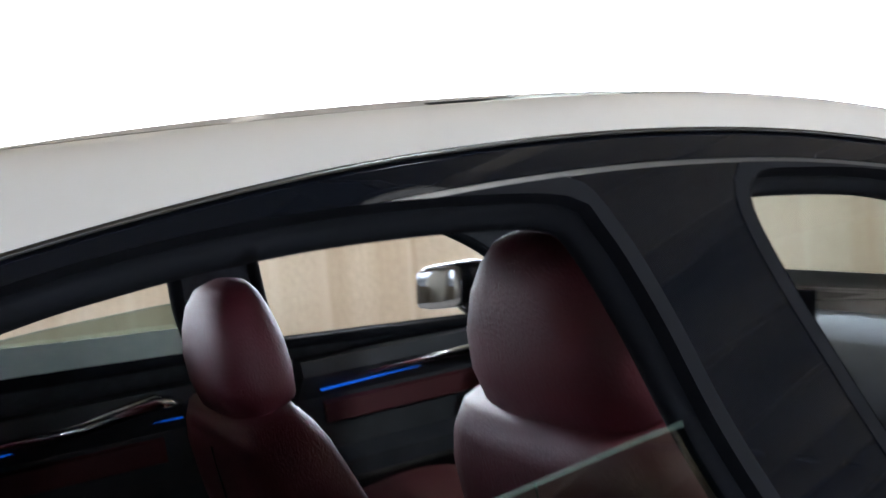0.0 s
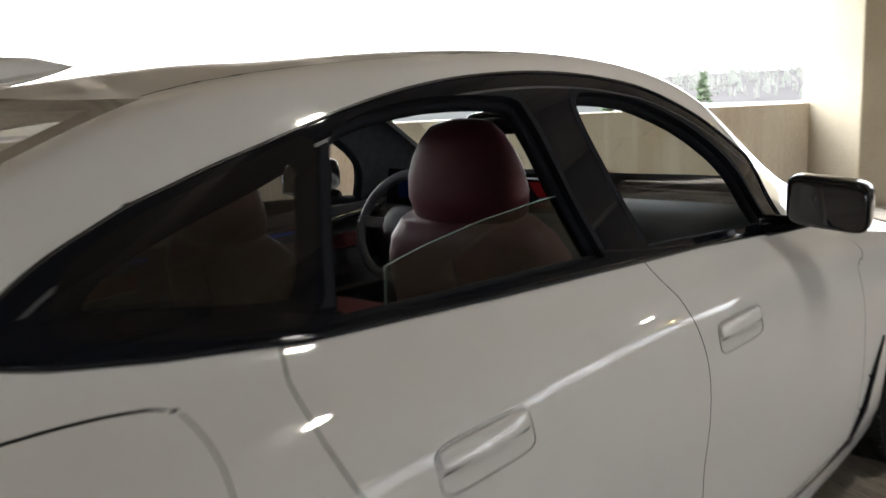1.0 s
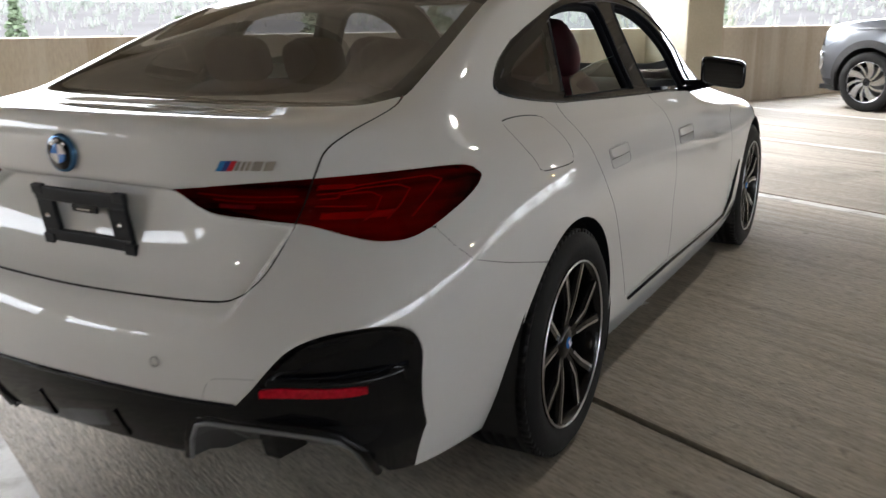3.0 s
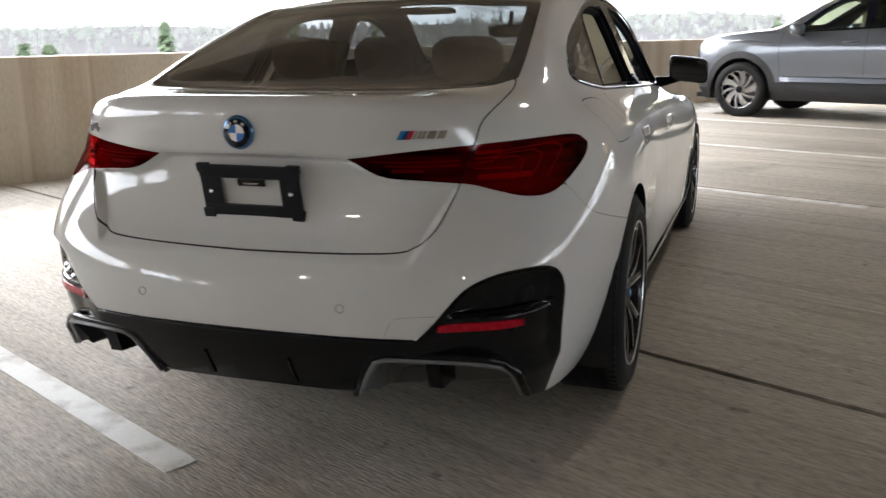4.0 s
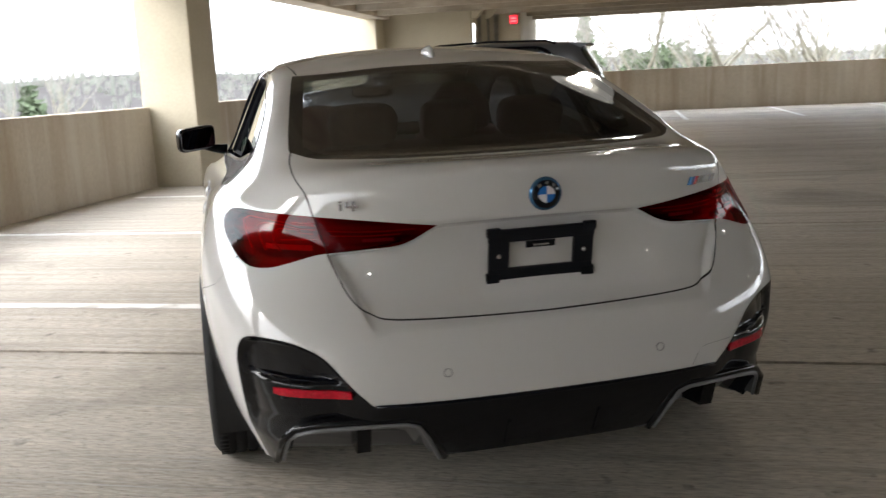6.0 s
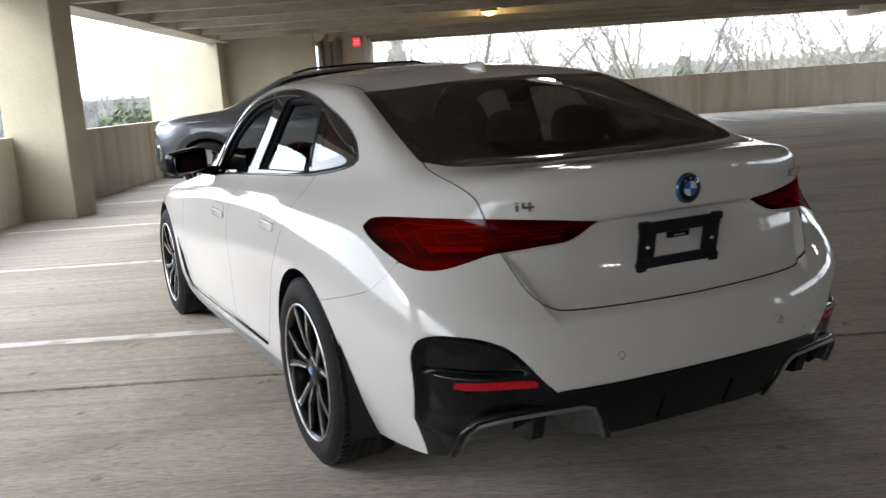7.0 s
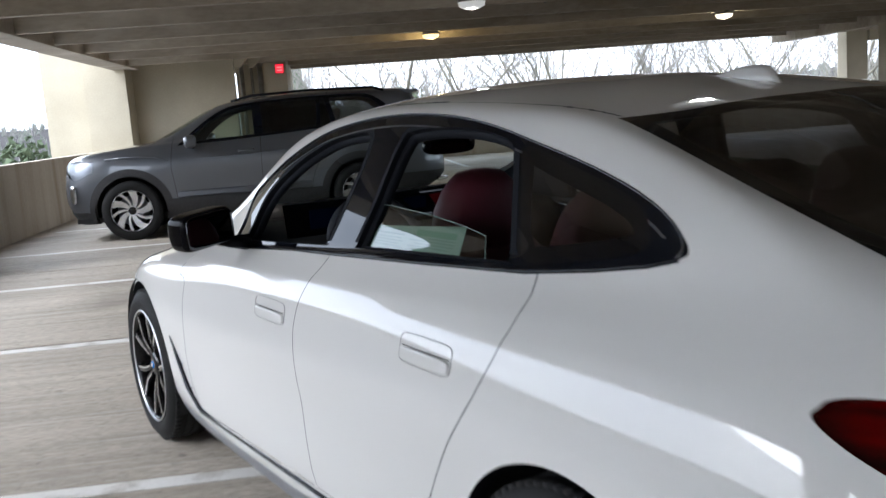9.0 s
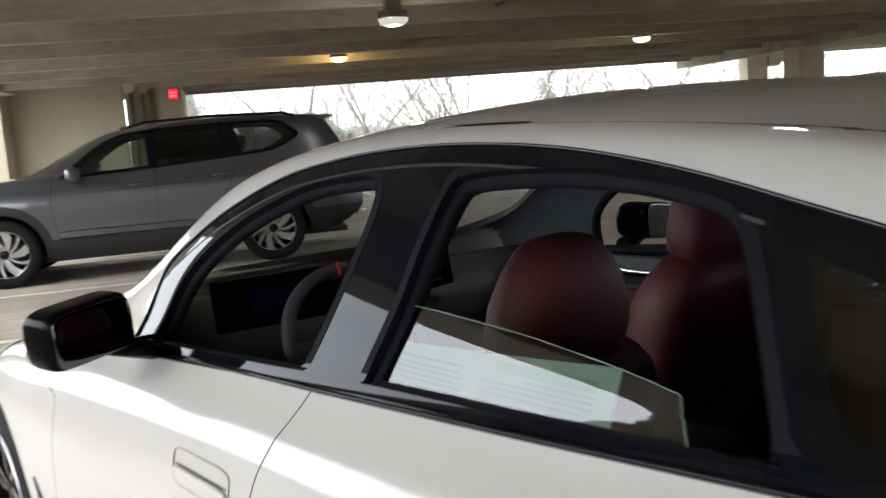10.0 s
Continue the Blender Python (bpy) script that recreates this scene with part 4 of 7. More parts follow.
SCREEN = rounded([(-0.3, 1.5), (0.0, 1.5), (0.3, 1.49), (0.47, 1.45), (0.505, 1.47), (0.555, 1.75), (0.60, 2.02), (0.615, 2.18), (0.55, 2.30), (0.3, 2.42), (0.0, 2.46), (-0.3, 2.42)], 5)
LAMP = rounded([(0.285, 0.897), (0.444, 0.918), (0.60, 0.931), (0.72, 0.935), (0.79, 0.931), (0.818, 0.912), (0.829, 0.895), (0.829, 0.868), (0.817, 0.838), (0.796, 0.808), (0.768, 0.793), (0.72, 0.795),
                (0.666, 0.810), (0.605, 0.829), (0.564, 0.835), (0.478, 0.843), (0.375, 0.853)], 4, sharp=(0,))
GATE = rounded([(-0.2, 0.652), (0.0, 0.652), (0.25, 0.656), (0.43, 0.664), (0.475, 0.677), (0.505, 0.697), (0.53, 0.727), (0.55, 0.77), (0.572, 0.833), (0.60, 0.933), (0.612, 0.985), (0.63, 1.02), (0.632, 1.045),
                (0.615, 1.08), (0.55, 1.15), (0.0, 1.15), (-0.2, 1.15)], 4, sharp=(14, 15, 16, 0))
DARK = rounded([(-0.2, 0.449), (0.0, 0.449), (0.267, 0.448), (0.492, 0.443), (0.537, 0.49), (0.59, 0.556), (0.62, 0.585), (0.66, 0.606), (0.71, 0.620), (0.775, 0.624), (0.812, 0.608), (0.828, 0.56), (0.825, 0.487),
                (0.811, 0.364), (0.80, 0.326), (0.755, 0.2), (0.70, 0.1), (-0.2, 0.1)], 4, sharp=(3, 15, 16, 17, 0))
VENT_OUT = rounded([(0.735, 0.24), (0.712, 0.335), (0.67, 0.366), (0.61, 0.378), (0.50, 0.384), (0.41, 0.385), (0.375, 0.372), (0.345, 0.32), (0.318, 0.258), (0.318, 0.1), (0.735, 0.1)], 4, sharp=(8, 9, 10))
BUMPER_LINE = [(-0.175, 0.635), (-0.43, 0.692), (-0.54, 0.722), (-0.585, 0.76), (-0.62, 0.81)]


RECESS = [(-0.2, 0.634), (0.0, 0.634), (0.44, 0.634), (0.466, 0.617), (0.49, 0.662), (0.53, 0.745), (0.583, 0.838), (0.56, 0.842), (0.45, 0.852), (0.36, 0.87), (0.29, 0.9), (0.0, 0.906), (-0.2, 0.906)]


def arch_region(y):
    return lambda P: np.where(P[:, 0] > 0.5, np.hypot(P[:, 1] - y, P[:, 2] - 0.335) - 0.378, 1.0)


ARCH_R, ARCH_F = arch_region(0.02), arch_region(2.872)
R_DLO, R_WF, R_WR, R_Q = side_region(DLO), side_region(WIN_F), side_region(WIN_R), side_region(QUARTER)


def door_region(poly):
    """A frameless door ends at the belt."""
    whole = side_region(poly)
    return lambda P: np.where(P[:, 2] < 1.034, whole(P), 1.0)


R_DF, R_DR, R_FUEL, R_PANE = door_region(DOOR_F), door_region(DOOR_R), side_region(FUEL), side_region(PANE)
R_QI = side_region(QUARTER, -0.034)
R_RG, R_RGI = top_region(REAR_GLASS, 1.0), top_region(REAR_GLASS, 1.0, -0.045)
R_WS = top_region(SCREEN, 0.93)
R_REC = tail_region(RECESS, -0.7)
R_LAMP, R_GATE, R_DARK, R_OUT = tail_region(LAMP, -0.35), tail_region(GATE, -0.42), tail_region(DARK, -0.60), tail_region(VENT_OUT, -0.6)


def R_STEP(P):
    """The ledge over the reflector in the bumper's black corner."""
    return np.where((P[:, 0] > 0.50) & (P[:, 1] < -0.55) & (P[:, 2] > 0.45) & (P[:, 2] < 0.56), P[:, 2] - 0.500, 1.0)


def R_SILL(P):
    return np.where((P[:, 0] > 0.5) & (P[:, 1] > 0.2) & (P[:, 1] < 2.62), P[:, 2] - 0.262, 1.0)


def R_HEM(P):
    return np.where(P[:, 1] < -0.55, P[:, 2] - (0.268 - 0.06 * np.clip((P[:, 0] - 0.68) / 0.1, 0, 1)), 1.0)


def R_BUMPER(P):
    """Aft of the bumper's upper joint."""
    y, z = np.array(BUMPER_LINE).T
    line = np.interp(P[:, 1], y[::-1], z[::-1])
    return np.where((P[:, 1] < -0.15) & (P[:, 1] > -0.66) & (P[:, 0] > 0.7), P[:, 2] - line, 1.0)


def ditch(P):
    """The groove that runs along the roof's edge from the front screen to the rear glass."""
    return np.where((P[:, 1] > 0.235) & (P[:, 1] < 1.15) & (P[:, 2] > 1.2), np.abs(P[:, 0] - (0.522 + 0.012 * np.sin((P[:, 1] - 0.2) * 2.2))) - 0.0035, 1.0)


def glassy(name, tint, gloss=1.0, rough=0.0, lift=0.05, graze=0.9):
    """A thin pane: it tints what is behind and mirrors what is before it."""
    m = bpy.data.materials.new(name)
    m.use_nodes = True
    n, l = m.node_tree.nodes, m.node_tree.links
    n.clear()
    out, mix, tr, gl, fr, pw, ad = (n.new(k) for k in ("ShaderNodeOutputMaterial", "ShaderNodeMixShader", "ShaderNodeBsdfTransparent", "ShaderNodeBsdfGlossy", "ShaderNodeLayerWeight", "ShaderNodeMath", "ShaderNodeMath"))
    tr.inputs["Color"].default_value = (*tint, 1)
    gl.inputs["Roughness"].default_value = rough
    gl.inputs["Color"].default_value = (gloss, gloss, gloss, 1)
    fr.inputs["Blend"].default_value = 0.5
    pw.operation, ad.operation = "POWER", "MULTIPLY_ADD"
    pw.inputs[1].default_value = 4.5
    ad.inputs[1].default_value, ad.inputs[2].default_value = graze, lift
    l.new(fr.outputs["Facing"], pw.inputs[0])
    l.new(pw.outputs[0], ad.inputs[0])
    l.new(ad.outputs[0], mix.inputs["Fac"])
    l.new(tr.outputs["BSDF"], mix.inputs[1])
    l.new(gl.outputs["BSDF"], mix.inputs[2])
    l.new(mix.outputs["Shader"], out.inputs["Surface"])
    return m


PANE_CLEAR = glassy("clear_side_pane", (0.41, 0.49, 0.455), lift=0.08)
PANE_DARK = glassy("dark_tinted_pane", (0.26, 0.275, 0.285), lift=0.085)
PANE_REAR = glassy("rear_tinted_pane", (0.15, 0.156, 0.162), lift=0.045, graze=1.0)
SCREEN_GLASS = glassy("windscreen_glass", (0.80, 0.86, 0.84))
LENS = glassy("red_lens", (0.50, 0.010, 0.026), gloss=0.5, lift=0.04, graze=0.4)
LENS_SMOKE = glassy("smoked_red_lens", (0.38, 0.012, 0.028), gloss=0.2, lift=0.012, graze=0.05)
FRIT = material("black_ceramic_edge", (0.005, 0.005, 0.006), 0.03, specular=0.4)
LAMP_BACK = vary(material("dark_red_reflector", (0.09, 0.004, 0.007), 0.25), (0.05, 0.004, 0.007), (0.48, 0.013, 0.024), 8, detail=2, stretch=(0.5, 0.5, 4.5))
LAMP_GUIDE = material("red_light_guide", (0.95, 0.06, 0.07), 0.2, coat=0.6)
RED_REFLECT = vary(material("red_reflector", (0.6, 0.01, 0.03), 0.2, coat=0.25, specular=0.2), (0.30, 0.003, 0.012), (0.52, 0.007, 0.022), 120, detail=2)
PANE_EDGE = material("glass_edge_green", (0.12, 0.18, 0.16), 0.15)
FRAME_EDGE = material("satin_dark_edge", (0.10, 0.10, 0.105), 0.22, 1.0)
GROOVE = material("dark_groove", (0.05, 0.05, 0.052), 0.4)
SILVER = material("machined_silver", (0.62, 0.62, 0.63), 0.22, 1.0)
CHROME = material("satin_chrome", (0.75, 0.75, 0.76), 0.12, 1.0)
LINER = vary(material("dark_headliner", (0.055, 0.055, 0.058), 0.95), (0.036, 0.040, 0.050), (0.053, 0.058, 0.070), 40)
LEATHER = vary(material("oxblood_leather", (0.125, 0.026, 0.036), 0.5), (0.092, 0.019, 0.027), (0.132, 0.028, 0.039), 5, bump=0.2, bump_scale=260, rough=(0.45, 0.6))
DASH = vary(material("dark_soft_plastic", (0.04, 0.04, 0.043), 0.6), (0.038, 0.043, 0.056), (0.056, 0.062, 0.077), 12, bump=0.1, bump_scale=300)
BLUE_GLOW = material("blue_ambient_strip", (0.02, 0.1, 0.5), 0.4, emit=(0.02, 0.16, 0.9), strength=0.05)

car = thing("car", "white electric fastback car with lowered windows parked across the stalls", "car")



def level(g):
    """The window line of the right side stays level where the roof rises."""
    def lowered(P):
        h = np.clip((P[:, 2] - 1.0) / 0.30, 0, 1)
        Q = P.copy()
        Q[:, 2] += 0.013 * h * h * (3 - 2 * h)
        return g(Q)
    return lowered


LEFT_REGIONS = R_DLO, R_WF, R_WR, R_Q, R_QI
for mirror in (False, True):
    R_DLO, R_WF, R_WR, R_Q, R_QI = LEFT_REGIONS if mirror else [level(g) for g in LEFT_REGIONS]
    bm = body_half(CAGE, 168, 250)
    cuts = [R_QI, lambda P: R_REC(P) - 0.004, R_REC, lambda P: R_REC(P) + 0.003, lambda P: R_REC(P) + 0.015, lambda P: R_REC(P) + 0.019, ARCH_R, ARCH_F, R_DLO, lambda P: R_DLO(P) + 0.026, lambda P: R_DLO(P) + 0.031, R_WF, R_WR, lambda P: R_WF(P) - 0.017, lambda P: R_WR(P) - 0.017, R_PANE, R_Q, R_RG, R_RGI, R_WS, R_LAMP, R_DARK, R_OUT, R_SILL, R_HEM, ditch, lambda P: R_DARK(P) + 0.013, R_STEP, lambda P: R_STEP(P) - 0.012]
    for g, half in ((R_DF, 0.0018), (R_DR, 0.0018), (R_GATE, 0.0018), (R_BUMPER, 0.0009)) + (() if mirror else ((R_FUEL, 0.0014),)):
        cuts += seam_line(g, half)
    for g in cuts:
        iso_cut(bm, g)
    bmesh.ops.triangulate(bm, faces=[f for f in bm.faces if len(f.verts) > 4])
    # the bumper corners are sunk behind the painted skin
    P = coords(bm)
    sink = (np.clip(-R_DARK(P) / 0.013, 0, 1) * 0.024 + np.clip(-R_DARK(P) / 0.06, 0, 1) * np.clip((P[:, 2] - 0.500) / 0.012, 0, 1) * 0.022) * np.clip((P[:, 0] - 0.50) / 0.1, 0, 1) * np.clip((P[:, 2] - 0.33) / 0.05, 0, 1)
    bm.normal_update()
    for v, q in zip(bm.verts, sink):
        if q > 0:
            v.co -= v.normal * float(q)
    # the lower tailgate lies back behind a sharp border at its sides and a soft ledge at its foot
    ledge = np.clip((P[:, 2] - 0.622) / 0.075, 0, 1)
    ledge = ledge * ledge * (3 - 2 * ledge)
    for v, q in zip(bm.verts, np.clip(-R_REC(P), 0, 0.016) / 0.016 * 0.026 * np.clip(R_LAMP(P) / 0.012, 0, 1) * ledge):
        v.co.y += float(q)
    C = centres(bm)
    val = {k: g(C) for k, g in dict(ar=ARCH_R, af=ARCH_F, dlo=R_DLO, wf=R_WF, wr=R_WR, q=R_Q, rg=R_RG, rgi=R_RGI, ws=R_WS, qi=R_QI, lamp=R_LAMP, dark=R_DARK, out=R_OUT,
                                   sill=R_SILL, hem=R_HEM, ditch=ditch, df=R_DF, dr=R_DR, gate=R_GATE, bump=R_BUMPER, fuel=R_FUEL, pane=R_PANE).items()}
    tags = []
    gap = 0.0017
    for i, c in enumerate(C):
        v = {k: a[i] for k, a in val.items()}
        if v["ar"] < 0 or v["af"] < 0:
            tags.append("hole")
        elif v["dlo"] < 0:
            tags.append("win_f" if v["wf"] < 0 else "win_r" if v["wr"] < 0 else "quarter" if v["qi"] < 0 else "quarter_frit" if v["q"] < 0 else "seal" if min(v["wf"], v["wr"]) < 0.017 and v["dlo"] < -0.031 else
                        "frame_line" if -0.031 < v["dlo"] < -0.026 and c[2] > 1.1 else "frame")
        elif v["ws"] < 0 and c[1] > 1.3:
            tags.append("screen")
        elif v["rg"] < 0 and c[1] < 0.4:
            tags.append("rear_glass" if v["rgi"] < 0 else "frit")
        elif v["lamp"] < 0:
            tags.append("lamp_gap" if abs(v["gate"]) < gap else "lamp_in" if v["gate"] < 0 else "lamp")
        elif v["dark"] < 0 and c[1] < -0.55:
            tags.append("hole" if v["hem"] < 0 or v["out"] < 0 else "dark")
        elif v["hem"] < 0 and c[0] < 0.74:
            tags.append("hole")
        elif v["sill"] < 0:
            tags.append("sill")
        elif v["ditch"] < 0 or abs(v["gate"]) < gap or abs(v["df"]) < gap or abs(v["dr"]) < gap or abs(v["bump"]) < 0.00085 or (not mirror and abs(v["fuel"]) < 0.0013):
            tags.append("gap")
        elif not mirror and v["fuel"] < 0:
            tags.append("fuel")
        elif v["df"] < 0:
            tags.append("door_f")
        elif v["dr"] < 0:
            tags.append("door_r")
        elif v["gate"] < 0:
            tags.append("gate")
        elif v["bump"] < 0 or (c[1] < -0.66 and c[2] < 0.80) or (c[1] < -0.17 and c[2] < 0.6):
            tags.append("bumper")
        else:
            tags.append("body")
    group = {}
    for f, t in zip(bm.faces, tags):
        group.setdefault(t, []).append(f)
    G = lambda *ks: [f for k in ks for f in group.get(k, [])]
    pane = [f for f in G("win_r", "frame", "seal") if R_PANE(np.array([f.calc_center_median()[:]]))[0] < 0 and 0.44 < f.calc_center_median().y < 1.10 and f.calc_center_median().z < 1.16]
    lining = [f for f in G("body", "door_f", "door_r", "frame", "seal", "frame_line", "gap", "bumper", "fuel", "gate") if -0.75 < f.calc_center_median().y < (2.3 if f.calc_center_median().z > 0.85 else 2.5) and f.calc_center_median().z > 0.30]
    # the roof rises a little towards the right
    for v in bm.verts:
        h = min(1.0, max(0.0, (v.co.z - 1.0) / 0.30))
        v.co.z += 0.015 * h * h * (3 - 2 * h) * min(1.0, max(0.0, ((-v.co.x if mirror else v.co.x) + 0.5) / 1.05))
    bm.normal_update()
    normals = {}
    for v in bm.verts:
        n = v.normal.copy()
        if abs(v.co.x) < 1e-4:
            n.x = 0
            n.normalize()
        normals[v] = n
    # fair lens: the normals turn evenly over the lamp
    lens_verts = list({v: 0 for f in G("lamp", "lamp_in", "lamp_gap") for v in f.verts})
    N = np.array([normals[v][:] for v in lens_verts])
    X = np.array([v.co[:] for v in lens_verts])
    A = np.stack([np.ones(len(X)), X[:, 0], X[:, 2], X[:, 0] ** 2], 1)
    N = A @ np.linalg.lstsq(A, N, rcond=None)[0]
    for v, n in zip(lens_verts, N):
        normals[v] = Vector(n).normalized()
    if not mirror:
        door_skin = [(v.co.copy(), normals[v]) for v in {v: 0 for f in G("door_f", "door_r") for v in f.verts}]
        lens_skin = np.array([v.co[:] for v in lens_verts])
        bumper_skin = np.array([v.co[:] for v in {v: 0 for f in G("bumper") for v in f.verts}])
        dark_skin = np.array([v.co[:] for v in {v: 0 for f in G("dark") for v in f.verts}])
    S = lambda name, keys, mat, label="", offset=0.0, parent=car: split_part(name, bm, G(*keys), normals, mat, parent, label, offset, mirror)
    S("body", ["body"], PAINT, "glossy white painted body shell")
    S("front_door", ["door_f"], PAINT)
    S("rear_door", ["door_r"], PAINT)
    S("fuel_flap", ["fuel"], PAINT)
    S("tailgate", ["gate"], PAINT)
    S("rear_bumper", ["bumper"], PAINT)
    S("sill", ["sill"], SILL, "satin grey sill strip")
    for piece in islands(G("gap")):
        split_part("panel_gap", bm, piece, normals, GAP, car, "", -0.004, mirror)
    S("window_frame", ["frame"], BLACK, "gloss black window surround", -0.002)
    for piece in islands(G("seal")):
        split_part("window_rubber", bm, piece, normals, RUBBER, car, "matte black rubber window seal", -0.001, mirror)
    for piece in islands(G("frame_line")):
        split_part("frame_groove", bm, piece, normals, GROOVE, car, "thin dark groove in the window surround", -0.003, mirror)
    S("quarter_window", ["quarter"], PANE_DARK, "dark tinted quarter window", -0.002)
    S("quarter_window_edge", ["quarter_frit"], FRIT, "black border of the quarter window", -0.002)
    S("rear_window", ["rear_glass"], PANE_REAR, "large tinted rear window")
    S("rear_window_edge", ["frit"], FRIT, "black glass border")
    S("windscreen", ["screen"], SCREEN_GLASS, "clear windscreen")
    S("lower_bumper", ["dark"], LOWER_BLACK, "gloss black lower bumper and diffuser")
    lens = S("tail_lamp", ["lamp"], LENS, "dark red tail lamp lens")
    S("inner_lens", ["lamp_in"], LENS_SMOKE, "smoked red lens on the tailgate", 0.0, lens)
    S("lens_gap", ["lamp_gap"], GAP, "", -0.003, lens)
    S("lamp_housing", ["lamp", "lamp_in", "lamp_gap"], LAMP_BACK, "red lamp housing", -0.035, lens)
    reveal("lamp_edge", bm, G("lamp", "lamp_in", "lamp_gap"), None, normals, 0.035, LAMP_BACK, lens, mirror)
    border_bead("frame_edge", G("win_f", "win_r", "quarter", "quarter_frit", "seal", "frame_line", "frame"), normals, -0.0005, 0.0024, FRAME_EDGE, car, mirror, "thin satin dark edge of the window surround")
    reveal("front_window_seal", bm, G("win_f"), None, normals, 0.024, RUBBER, car, mirror, "black rubber window seal")
    border_bead("seal_bead", G("win_f"), normals, 0.030, 0.013, RUBBER, car, mirror, "soft black rubber bead round the window")
    border_bead("seal_bead", G("win_r"), normals, 0.030, 0.015, RUBBER, car, mirror, "soft black rubber bead round the window")
    reveal("rear_window_seal", bm, G("win_r"), None, normals, 0.024, RUBBER, car, mirror, "black rubber window seal")
    for where in (lambda f: f.calc_center_median().y < -0.55, lambda f: -0.55 <= f.calc_center_median().y < 1.4, lambda f: f.calc_center_median().y >= 1.4):
        reveal("arch_edge", bm, [f for f in G("hole") if where(f)], None, normals, 0.05, RUBBER, car, mirror)
    # the half-lowered rear door pane
    glass = split_part("rear_door_window", bm, pane, normals, PANE_CLEAR, car, "half-lowered clear door window", -0.022, mirror)
    border_bead("pane_edge", pane, normals, 0.022, 0.0011, PANE_EDGE, glass, mirror, "pale green glass edge")
    # inner lining of cabin
    split_part("cabin_lining", bm, lining, normals, LINER, car, "dark cabin lining", -0.022, mirror)
    bm.free()

# ---------------------------------------------------------------- the white fastback: wheels, lamps, trim
def blob(bm, rx, ry, rz, power=2.6, m=None, nu=28, nv=16):
    """A rounded block: a ball pressed towards a box."""
    def s(a, e):
        return math.copysign(abs(a) ** e, a)
    e = 2.0 / power
    rings = []
    for i in range(1, nv):
        p = math.pi * i / nv - math.pi / 2
        rings.append([bm.verts.new((rx * s(math.cos(p), e) * s(math.cos(t), e), ry * s(math.cos(p), e) * s(math.sin(t), e), rz * s(math.sin(p), e)))
                      for t in (2 * math.pi * j / nu for j in range(nu))])
    lo, hi = bm.verts.new((0, 0, -rz)), bm.verts.new((0, 0, rz))
    for a, b in zip(rings, rings[1:]):
        for j in range(nu):
            bm.faces.new((a[j], a[(j + 1) % nu], b[(j + 1) % nu], b[j]))
    for j in range(nu):
        bm.faces.new((rings[0][(j + 1) % nu], rings[0][j], lo))
        bm.faces.new((rings[-1][j], rings[-1][(j + 1) % nu], hi))
    vs = [v for r in rings for v in r] + [lo, hi]
    if m is not None:
        bmesh.ops.transform(bm, matrix=m, verts=vs)
    return vs


def loft(bm, sections, closed_ends=True):
    """Skin through loops of equally many points."""
    rings = [[bm.verts.new(p) for p in sec] for sec in sections]
    n = len(rings[0])
    for a, b in zip(rings, rings[1:]):
        for j in range(n):
            bm.faces.new((a[j], a[(j + 1) % n], b[(j + 1) % n], b[j]))
    if closed_ends:
        bm.faces.new(rings[0][::-1])
        bm.faces.new(rings[-1])
    bmesh.ops.recalc_face_normals(bm, faces=bm.faces)
    return rings


TYRE = vary(material("tyre_rubber", (0.013, 0.013, 0.013), 0.75), (0.006, 0.006, 0.007), (0.012, 0.012, 0.012), 6, bump=0.15, bump_scale=120, rough=(0.6, 0.85))
nodes(TYRE)[2].inputs["Specular IOR Level"].default_value = 0.25
WHEEL_BLACK = material("black_wheel_paint", (0.006, 0.006, 0.007), 0.25, coat=0.15, specular=0.25)
MACHINED = material("machined_spoke_face", (0.78, 0.78, 0.80), 0.24, 1.0)
RIM_EDGE = material("machined_rim_edge", (0.60, 0.60, 0.62), 0.28, 1.0)
DISC = material("brake_disc_steel", (0.3, 0.3, 0.3), 0.4, 1.0)
LOGO_BLUE = material("enamel_blue", (0.02, 0.16, 0.52), 0.15, coat=0.8)
LOGO_WHITE = material("enamel_white", (0.75, 0.76, 0.78), 0.15, coat=0.8)

OUT_R = pose(0, 0, 0, 0, 90, 0)
wheel_cache = {}


